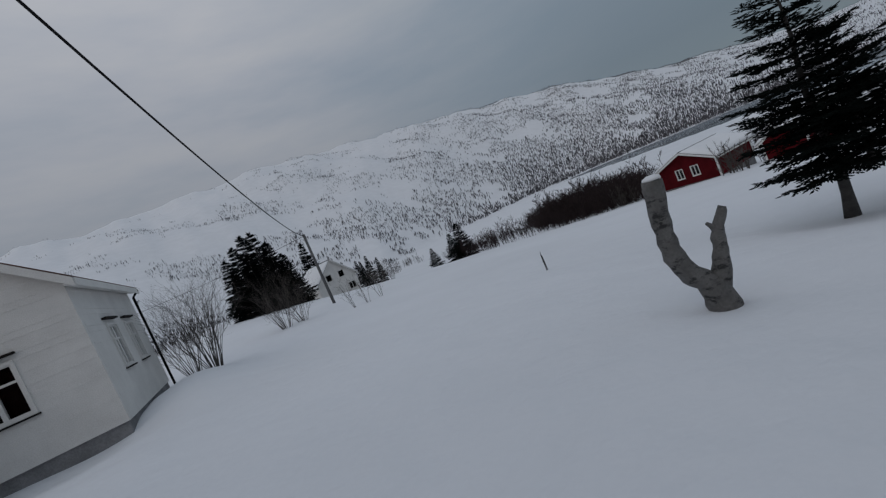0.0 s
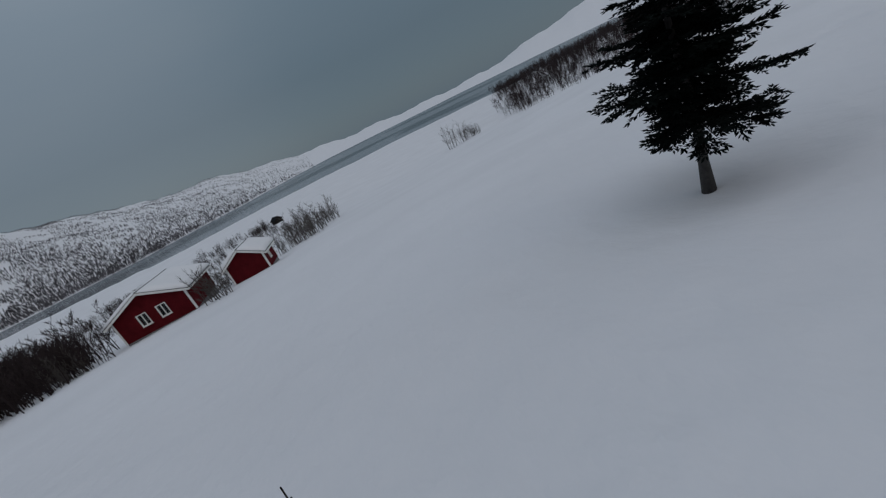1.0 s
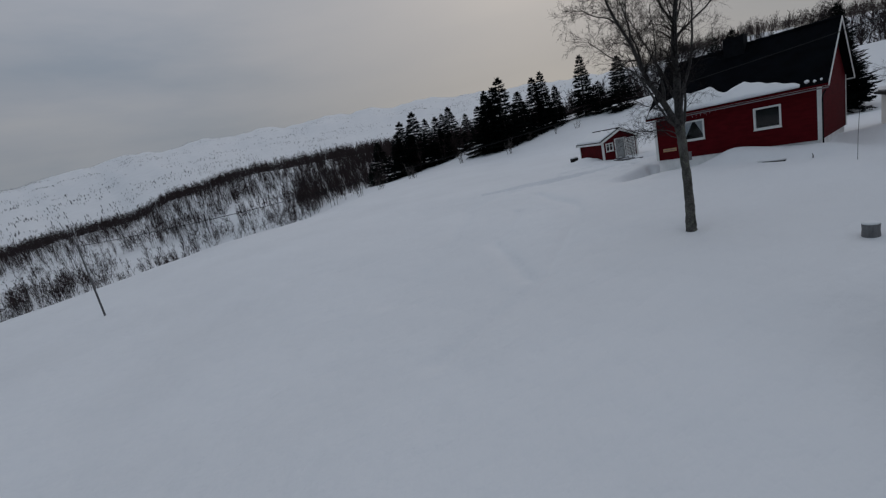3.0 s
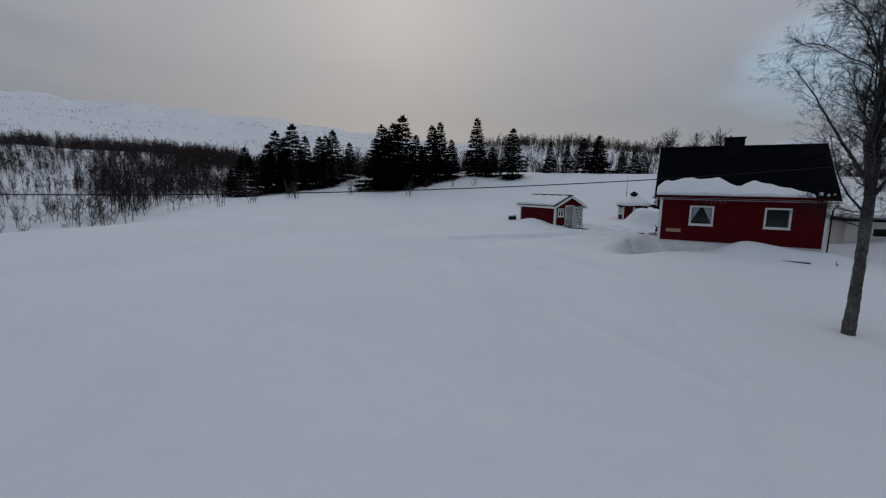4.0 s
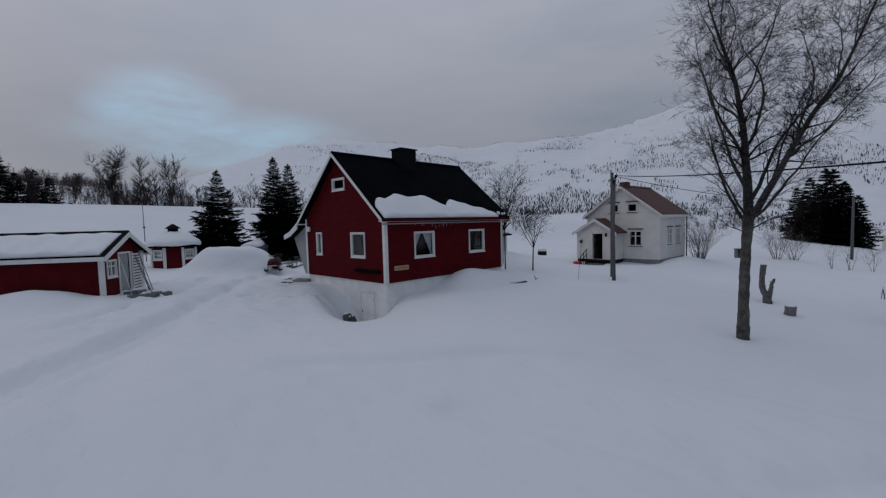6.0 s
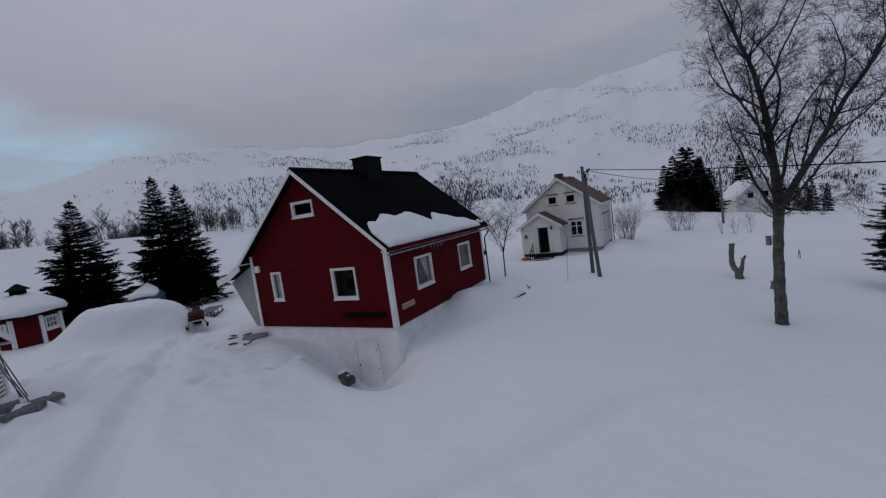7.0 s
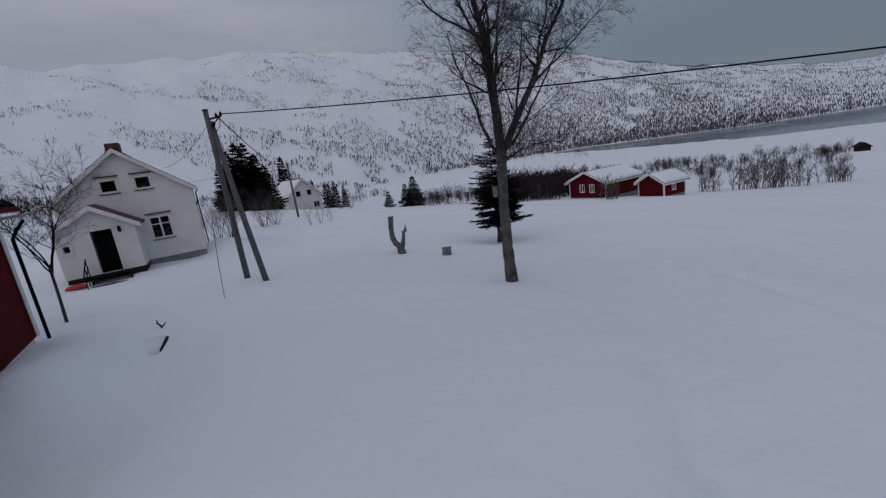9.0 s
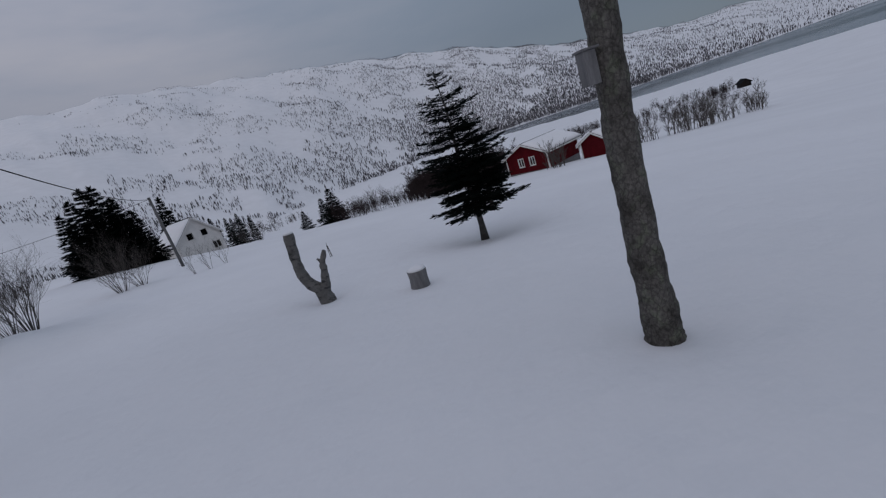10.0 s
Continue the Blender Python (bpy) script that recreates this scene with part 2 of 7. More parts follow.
def snow_material(name, base, drift=0.5):
    """Wind-packed snow: broad drifts, ripples and fine crust."""
    m = bpy.data.materials.new(name)
    m.use_nodes = True
    nt = m.node_tree
    b = nt.nodes["Principled BSDF"]
    b.inputs["Roughness"].default_value = 0.75
    b.inputs["Specular IOR Level"].default_value = 0.25
    tc = nt.nodes.new("ShaderNodeTexCoord")
    wide = node(nt, "ShaderNodeTexNoise", Scale=0.12, Detail=4.0, Roughness=0.55)
    rip = node(nt, "ShaderNodeTexNoise", Scale=1.6, Detail=4.0, Roughness=0.5)
    fine = node(nt, "ShaderNodeTexNoise", Scale=28.0, Detail=3.0, Roughness=0.6)
    mp = node(nt, "ShaderNodeMapping", Scale=(0.6, 1.0, 1.0), Rotation=(0, 0, 0.5))
    nt.links.new(tc.outputs["Object"], mp.inputs[0])
    for n in (wide, fine):
        nt.links.new(tc.outputs["Object"], n.inputs["Vector"])
    nt.links.new(mp.outputs[0], rip.inputs["Vector"])
    r = ramp(nt, [(0.3, tuple(c * 0.93 for c in base)), (0.7, base)])
    nt.links.new(wide.outputs["Fac"], r.inputs[0])
    nt.links.new(r.outputs[0], b.inputs["Base Color"])
    b1 = node(nt, "ShaderNodeBump", Strength=drift, Distance=0.16)
    b2 = node(nt, "ShaderNodeBump", Strength=0.18, Distance=0.012)
    nt.links.new(rip.outputs["Fac"], b1.inputs["Height"])
    nt.links.new(fine.outputs["Fac"], b2.inputs["Height"])
    nt.links.new(b1.outputs[0], b2.inputs["Normal"])
    nt.links.new(b2.outputs[0], b.inputs["Normal"])
    return m


def glass_material(name, tint):
    m = bpy.data.materials.new(name)
    m.use_nodes = True
    b = m.node_tree.nodes["Principled BSDF"]
    b.inputs["Base Color"].default_value = (*tint, 1)
    b.inputs["Roughness"].default_value = 0.04
    b.inputs["Transmission Weight"].default_value = 1.0
    b.inputs["IOR"].default_value = 1.30
    return m


def bark_material(name, pale, dark, cut=0.5, rings=9.0, size=1.6):
    """Birch bark: pale papery skin with dark horizontal scars."""
    m = material(name, pale, 0.85, vary=0.25, scale=4.0, fine=30.0, bump=0.6)
    nt = m.node_tree
    b = nt.nodes["Principled BSDF"]
    tc = nt.nodes.new("ShaderNodeTexCoord")
    mp = node(nt, "ShaderNodeMapping", Scale=(3.0, 3.0, rings))
    nt.links.new(tc.outputs["Object"], mp.inputs[0])
    n = node(nt, "ShaderNodeTexNoise", Scale=size, Detail=6.0, Roughness=0.7)
    nt.links.new(mp.outputs[0], n.inputs["Vector"])
    r = ramp(nt, [(cut - 0.04, (0, 0, 0)), (cut + 0.06, (1, 1, 1))])
    nt.links.new(n.outputs["Fac"], r.inputs[0])
    mix = node(nt, "ShaderNodeMixRGB", Color2=(*dark, 1))
    nt.links.new(r.outputs[0], mix.inputs["Fac"])
    nt.links.new(b.inputs["Base Color"].links[0].from_socket, mix.inputs["Color1"])
    nt.links.new(mix.outputs[0], b.inputs["Base Color"])
    return m


def rough_bark(name, plate, crack, lichen):
    """Old bark: grey plates, dark cracks between them and pale lichen."""
    m = bpy.data.materials.new(name)
    m.use_nodes = True
    nt = m.node_tree
    b = nt.nodes["Principled BSDF"]
    b.inputs["Roughness"].default_value = 0.92
    b.inputs["Specular IOR Level"].default_value = 0.15
    tc = nt.nodes.new("ShaderNodeTexCoord")
    mp = node(nt, "ShaderNodeMapping", Scale=(1.0, 1.0, 0.75))
    nt.links.new(tc.outputs["Object"], mp.inputs[0])
    warp = node(nt, "ShaderNodeTexNoise", Scale=14.0, Detail=4.0, Roughness=0.7)
    nt.links.new(mp.outputs[0], warp.inputs["Vector"])
    bent = node(nt, "ShaderNodeMixRGB", Fac=0.09)
    nt.links.new(mp.outputs[0], bent.inputs["Color1"])
    nt.links.new(warp.outputs["Color"], bent.inputs["Color2"])
    cells = node(nt, "ShaderNodeTexVoronoi", Scale=17.0)
    cells.feature = "DISTANCE_TO_EDGE"
    nt.links.new(bent.outputs[0], cells.inputs["Vector"])
    grain = node(nt, "ShaderNodeTexNoise", Scale=38.0, Detail=5.0, Roughness=0.7)
    broad = node(nt, "ShaderNodeTexNoise", Scale=7.0, Detail=5.0, Roughness=0.65)
    for n in (grain, broad):
        nt.links.new(mp.outputs[0], n.inputs["Vector"])
    tone = ramp(nt, [(0.25, tuple(c * 0.45 for c in plate)), (0.75, tuple(c * 1.45 for c in plate))])
    nt.links.new(grain.outputs["Fac"], tone.inputs[0])
    patch = ramp(nt, [(0.52, (0, 0, 0)), (0.66, (0.8, 0.8, 0.8))])
    nt.links.new(broad.outputs["Fac"], patch.inputs[0])
    green = node(nt, "ShaderNodeMixRGB", Color2=(*lichen, 1))
    nt.links.new(patch.outputs[0], green.inputs["Fac"])
    nt.links.new(tone.outputs[0], green.inputs["Color1"])
    split = ramp(nt, [(0.0, (1, 1, 1)), (0.14, (0, 0, 0))])
    nt.links.new(cells.outputs["Distance"], split.inputs[0])
    keep = nt.nodes.new("ShaderNodeMath")
    keep.operation = "MULTIPLY"
    nt.links.new(split.outputs[0], keep.inputs[0])
    nt.links.new(warp.outputs["Fac"], keep.inputs[1])
    stain = node(nt, "ShaderNodeTexNoise", Scale=3.2, Detail=5.0, Roughness=0.7)
    nt.links.new(mp.outputs[0], stain.inputs["Vector"])
    shade = ramp(nt, [(0.36, (0.50, 0.49, 0.48)), (0.58, (1.2, 1.2, 1.2))])
    nt.links.new(stain.outputs["Fac"], shade.inputs[0])
    dull = node(nt, "ShaderNodeMixRGB", Fac=1.0)
    dull.blend_type = "MULTIPLY"
    nt.links.new(green.outputs[0], dull.inputs["Color1"])
    nt.links.new(shade.outputs[0], dull.inputs["Color2"])
    mix = node(nt, "ShaderNodeMixRGB", Color2=(*crack, 1))
    nt.links.new(keep.outputs[0], mix.inputs["Fac"])
    nt.links.new(dull.outputs[0], mix.inputs["Color1"])
    nt.links.new(mix.outputs[0], b.inputs["Base Color"])
    b1 = node(nt, "ShaderNodeBump", Strength=0.8, Distance=0.02)
    b2 = node(nt, "ShaderNodeBump", Strength=0.5, Distance=0.008)
    nt.links.new(cells.outputs["Distance"], b1.inputs["Height"])
    nt.links.new(grain.outputs["Fac"], b2.inputs["Height"])
    nt.links.new(b1.outputs[0], b2.inputs["Normal"])
    nt.links.new(b2.outputs[0], b.inputs["Normal"])
    return m


SNOW = snow_material("snow", (0.80, 0.815, 0.845), 0.65)
ROOF_SNOW = snow_material("roof_snow", (0.83, 0.84, 0.86), 0.35)
RED = material("red_paint", (0.083, 0.0048, 0.0075), 0.8, vary=0.22, scale=1.5, fine=60, bump=0.2, stretch=(1, 1, 4), spec=0.06)
RED_OLD = material("old_red_paint", (0.085, 0.0060, 0.0090), 0.85, vary=0.25, scale=1.2, fine=50, bump=0.25, spec=0.08)
WHITE = material("white_paint", (0.72, 0.72, 0.70), 0.5, vary=0.08, scale=2.5, fine=50, bump=0.1)
HOUSE_WHITE = material("white_wall_paint", (0.66, 0.645, 0.62), 0.65, vary=0.08, scale=1.2, fine=45, bump=0.15)
RENDER_WHITE = material("white_plaster", (0.78, 0.77, 0.76), 0.85, vary=0.1, scale=1.6, fine=25, bump=0.4)
GREY_FOUND = material("grey_foundation", (0.20, 0.20, 0.205), 0.9, vary=0.25, scale=2.0, fine=25, bump=0.4)
GREY_PAINT = material("grey_paint", (0.30, 0.31, 0.31), 0.7, vary=0.15, scale=2.0, fine=40, bump=0.15)
BLACK_ROOF = material("black_roof_sheet", (0.0030, 0.0040, 0.0056), 0.9, vary=0.4, scale=1.4, fine=30, bump=0.4, spec=0.02)
RUST_ROOF = material("brown_roof_tile", (0.085, 0.035, 0.030), 0.8, vary=0.3, scale=3.0, fine=30, bump=0.4)
DARK = material("dark_steel", (0.006, 0.0068, 0.0085), 0.75, vary=0.3, scale=5, fine=60, bump=0.1, spec=0.06)
DARK_WOOD = material("dark_wood", (0.020, 0.017, 0.016), 0.9, spec=0.1, vary=0.35, scale=3, fine=40, bump=0.4, stretch=(1, 1, 0.2))
BLACK_WOOD = material("black_stained_wood", (0.005, 0.005, 0.005), 0.95, vary=0.3, scale=3, fine=40, bump=0.3, spec=0.03)
GREY_WOOD = material("weathered_grey_wood", (0.16, 0.16, 0.165), 0.9, vary=0.3, scale=4, fine=40, bump=0.5, stretch=(3, 3, 0.4))
SIGN_WOOD = material("varnished_sign_wood", (0.42, 0.26, 0.14), 0.6, vary=0.2, scale=6, fine=40, bump=0.2)
POLE_WOOD = material("tarred_pole_wood", (0.105, 0.105, 0.108), 0.9, vary=0.35, scale=5, fine=40, bump=0.5, stretch=(4, 4, 0.25))
STONE = material("dark_stone", (0.085, 0.080, 0.076), 0.9, vary=0.35, scale=4, fine=20, bump=0.8)
BIRCH = rough_bark("old_birch_bark", (0.112, 0.106, 0.098), (0.018, 0.016, 0.015), (0.15, 0.165, 0.125))
LIMB = bark_material("limb_bark", (0.050, 0.047, 0.045), (0.014, 0.013, 0.013), 0.52, 2.5, 5.0)
STUMP_BARK = bark_material("stump_bark", (0.125, 0.122, 0.118), (0.03, 0.03, 0.03), 0.56, 6.0)
TWIG = material("birch_twigs", (0.019, 0.016, 0.016), 0.9, spec=0.06, vary=0.3, scale=3, fine=40, bump=0.2)
BUSH = material("bush_stems", (0.075, 0.066, 0.060), 0.9, vary=0.3, scale=3, fine=40, bump=0.2)
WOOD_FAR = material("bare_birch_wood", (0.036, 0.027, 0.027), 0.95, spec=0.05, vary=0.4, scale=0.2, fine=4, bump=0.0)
# distance haze is put into this colour: paler and bluer than WOOD_FAR
SLOPE_TREE_HAZED = material("hazed_slope_birches", (0.135, 0.132, 0.145), 0.95, spec=0.1, vary=0.4, scale=0.02, fine=2, bump=0.0)
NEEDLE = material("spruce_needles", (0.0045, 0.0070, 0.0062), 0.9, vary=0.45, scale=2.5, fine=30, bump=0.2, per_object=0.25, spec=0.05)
SPRUCE_BARK = material("spruce_bark", (0.055, 0.052, 0.050), 0.95, vary=0.4, scale=6, fine=40, bump=0.8)
GLASS = glass_material("window_glass", (0.9, 0.93, 0.95))
CURTAIN = material("net_curtain", (0.55, 0.56, 0.57), 0.9, vary=0.1, scale=6, fine=60, bump=0.2)
# near-black: the gloom of unlit rooms is put into the colour
ROOM_SHADE = material("room_shade", (0.006, 0.0058, 0.0055), 0.9, vary=0.3, scale=2, fine=20, bump=0.0)
RUBBER = material("black_rubber", (0.008, 0.008, 0.009), 0.7, vary=0.3, scale=8, fine=60, bump=0.2, spec=0.12)
SLED_RED = material("sled_red_plastic", (0.050, 0.0045, 0.006), 0.6, vary=0.2, scale=4, fine=40, bump=0.05, spec=0.12)
BRIGHT_RED = material("bright_red_plastic", (0.45, 0.03, 0.02), 0.4, vary=0.15, scale=4, fine=40, bump=0.05)
STEEL = material("galvanised_steel", (0.36, 0.37, 0.38), 0.4, 0.8, vary=0.2, scale=6, fine=60, bump=0.1)
TARP = material("blue_tarpaulin", (0.035, 0.05, 0.11), 0.5, vary=0.3, scale=3, fine=30, bump=0.2)
ICE = material("icicle_ice", (0.75, 0.79, 0.83), 0.15, vary=0.05, scale=5, fine=40, bump=0.1)


def water_material():
    m = bpy.data.materials.new("fjord_water")
    m.use_nodes = True
    nt = m.node_tree
    b = nt.nodes["Principled BSDF"]
    b.inputs["Roughness"].default_value = 0.22
    tc = nt.nodes.new("ShaderNodeTexCoord")
    n = node(nt, "ShaderNodeTexNoise", Scale=0.004, Detail=3.0)
    f = node(nt, "ShaderNodeTexNoise", Scale=0.4, Detail=4.0)
    for k in (n, f):
        nt.links.new(tc.outputs["Object"], k.inputs["Vector"])
    r = ramp(nt, [(0.44, (0.035, 0.05, 0.062)), (0.5, (0.24, 0.27, 0.30))])
    nt.links.new(n.outputs["Fac"], r.inputs[0])
    nt.links.new(r.outputs[0], b.inputs["Base Color"])
    bp = node(nt, "ShaderNodeBump", Strength=0.25, Distance=0.1)
    nt.links.new(f.outputs["Fac"], bp.inputs["Height"])
    nt.links.new(bp.outputs[0], b.inputs["Normal"])
    return m


WATER = water_material()


# ---- builders ----
def mesh_from(name, verts, faces, mat, smooth=False):
    me = bpy.data.meshes.new(name)
    me.from_pydata(verts, [], faces)
    me.update()
    me.materials.append(mat)
    if smooth:
        me.polygons.foreach_set("use_smooth", [True] * len(me.polygons))
    return me


def done(bm, name, mat, smooth=False):
    bmesh.ops.recalc_face_normals(bm, faces=bm.faces[:])
    me = bpy.data.meshes.new(name)
    bm.to_mesh(me)
    bm.free()
    me.materials.append(mat)
    if smooth:
        me.polygons.foreach_set("use_smooth", [True] * len(me.polygons))
    return me


def thing(name, label, category, at=(0, 0, 0), turn=0.0, group="", kind=""):
    ob = new(name)
    ob.matrix_world = pose(*at, 0, 0, turn)
    return tagged(ob, label, category, group, kind)


def part(name, bm, mat, parent, label="", smooth=False):
    me = done(bm, name, mat, smooth) if isinstance(bm, bmesh.types.BMesh) else bm
    ob = new(name, me)
    ob.parent = parent
    if label:
        ob["label"] = label
    return ob


def bevel(bm, width, segments=1):
    bmesh.ops.bevel(bm, geom=bm.edges[:], offset=width, segments=segments, affect="EDGES", clamp_overlap=True)
    return bm


def box(bm, lo, hi):
    lo, hi = Vector(lo), Vector(hi)
    r = bmesh.ops.create_cube(bm, size=1)
    for v in r["verts"]:
        v.co = Vector((lo.x + (v.co.x + 0.5) * (hi.x - lo.x), lo.y + (v.co.y + 0.5) * (hi.y - lo.y), lo.z + (v.co.z + 0.5) * (hi.z - lo.z)))
    return r["verts"]


def block(lo, hi, b=0.008):
    bm = bmesh.new()
    box(bm, lo, hi)
    if b:
        bevel(bm, b)
    return bm


def beam(bm, a, b, w, h, up=(0, 0, 1)):
    """A square bar from a to b."""
    a, b = Vector(a), Vector(b)
    z = (b - a).normalized()
    x = z.cross(Vector(up))
    x = x.normalized() if x.length > 1e-4 else Vector((1, 0, 0))
    y = x.cross(z).normalized()
    vs = [bm.verts.new(p + x * sx * w / 2 + y * sy * h / 2) for p in (a, b) for sx, sy in ((-1, -1), (1, -1), (1, 1), (-1, 1))]
    for f in ((0, 1, 2, 3), (7, 6, 5, 4), (0, 4, 5, 1), (1, 5, 6, 2), (2, 6, 7, 3), (3, 7, 4, 0)):
        bm.faces.new([vs[i] for i in f])


def prism(bm, outline, axis, lo, hi):
    """The outline, in the two other axes, drawn out along axis from lo to hi."""
    def put(p, d):
        return {"x": (d, p[0], p[1]), "y": (p[0], d, p[1]), "z": (p[0], p[1], d)}[axis]
    a = [bm.verts.new(put(p, lo)) for p in outline]
    b = [bm.verts.new(put(p, hi)) for p in outline]
    n = len(outline)
    bm.faces.new(a)
    bm.faces.new(b[::-1])
    for i in range(n):
        bm.faces.new((a[i], b[i], b[(i + 1) % n], a[(i + 1) % n]))


def tube(V, F, pts, radii, sides, cap=True):
    """A tapered round bar along pts, added to the lists V and F."""
    start = len(V)
    n = len(pts)
    side = None
    for i, p in enumerate(pts):
        d = (pts[min(i + 1, n - 1)] - pts[max(i - 1, 0)])
        d = d.normalized() if d.length > 1e-9 else Vector((0, 0, 1))
        if side is None:
            side = d.cross(Vector((0.31, 0.95, 0.05))).normalized()
        side = (side - d * side.dot(d)).normalized()
        up = d.cross(side)
        for k in range(sides):
            a = 2 * math.pi * k / sides
            V.append(tuple(p + (side * math.cos(a) + up * math.sin(a)) * radii[i]))
    for i in range(n - 1):
        for k in range(sides):
            a, b = start + i * sides + k, start + i * sides + (k + 1) % sides
            F.append((a, b, b + sides, a + sides))
    if cap:
        F.append(tuple(range(start + sides - 1, start - 1, -1)))
        F.append(tuple(range(start + (n - 1) * sides, start + n * sides)))


def tube_mesh(name, pts, radii, sides, mat):
    V, F = [], []
    tube(V, F, [Vector(p) for p in pts], radii, sides)
    return mesh_from(name, V, F, mat, True)


# ---- the ground: one sheet out to the mountains ----
CX, CY = 6.0, 2.0
SEA = -16.0


def sstep(x, a, b):
    t = np.clip((x - a) / (b - a), 0, 1)
    return t * t * (3 - 2 * t)


def hill(x, y, cx, cy, sx, sy, turn=0.0):
    c, s = math.cos(radians(turn)), math.sin(radians(turn))
    u, v = (x - cx) * c + (y - cy) * s, -(x - cx) * s + (y - cy) * c
    return np.exp(-0.5 * ((u / sx) ** 2 + (v / sy) ** 2))


def wave(x, y, size, seed):
    """Smooth unevenness between about -1 and 1."""
    a = np.sin(x / size * 1.7 + seed) * np.cos(y / size * 1.3 - 2.1 * seed)
    b = np.sin((x + y) / size * 2.9 + 1.7 * seed) * np.cos((x - y) / size * 2.3 + seed)
    return 0.65 * a + 0.35 * b


AZ = (-20, -14, -8, 0, 6, 12, 20, 26, 31, 36, 42, 46, 50, 54, 57, 63, 68, 72, 78, 83, 88, 95, 106, 115, 124, 133, 140, 143, 149, 154, 158, 165, 174, 180, 191, 198, 207, 216, 221, 230, 240, 250, 257, 263, 271, 278, 285, 289, 294, 301, 306, 310, 317, 326, 331, 336, 340)
EL = (10.3, 11.6, 11.8, 12.5, 13.0, 13.2, 12.5, 12.4, 12.0, 11.3, 10.5, 9.7, 9.0, 7.9, 6.8, 5.2, 4.2, 3.2, 2.9, 2.0, 1.3, 0.6, 0.2, 0.3, 1.7, 2.8, 4.8, 5.4, 4.2, 4.0, 4.0, 4.8, 5.4, 6.2, 7.0, 7.2, 7.3, 7.2, 6.9, 6.3, 5.4, 6.1, 6.0, 5.2, 4.6, 4.8, 6.0, 7.3, 8.8, 9.8, 9.8, 9.5, 9.1, 9.1, 9.6, 9.7, 10.3)
FOOT = ((-20, 240), (20, 330), (40, 520), (50, 640), (67, 640), (80, 820), (92, 1300), (130, 1500), (150, 420), (235, 420), (246, 120), (272, 120), (285, 200), (340, 240))
CREST = ((-20, 1050), (60, 1300), (80, 2200), (92, 3000), (130, 3000), (150, 1700), (235, 1500), (246, 270), (272, 280), (290, 900), (340, 1050))


RUTS_A = ((4.0, -12.5), (-0.5, -9.0), (-3.2, -7.2), (-5.4, -5.6), (-8.2, -3.6), (-11.3, -0.9))
RUTS_C = ((4.5, -6.5), (6.1, -4.1), (7.2, -1.8), (9.1, -0.2), (12.5, 1.2), (16.0, 2.6), (22.0, 3.0))
RUTS_D = ((8.5, -5.0), (10.1, -4.1), (11.6, -3.5), (13.2, -2.9), (14.4, -1.0), (16.5, 2.0))
RUTS_B = ((-3.5, -10.0), (-6.8, -7.1), (-10.4, -4.6), (-12.3, -3.3))
ROAD = ((20.0, -3.0), (13.6, -6.0), (7.5, -10.5), (3.2, -9.9), (-0.5, -8.3), (-4.0, -6.6), (-9.0, -3.0))


def rut(x, y, way, half, deep):
    """A packed trail along a broken line."""
    best = np.full(np.shape(x), 1e9)
    for (ax, ay), (bx, by) in zip(way, way[1:]):
        t = np.clip(((x - ax) * (bx - ax) + (y - ay) * (by - ay)) / ((bx - ax) ** 2 + (by - ay) ** 2), 0, 1)
        best = np.minimum(best, np.hypot(x - ax - t * (bx - ax), y - ay - t * (by - ay)))
    return deep * np.exp(-0.5 * (best / half) ** 2)


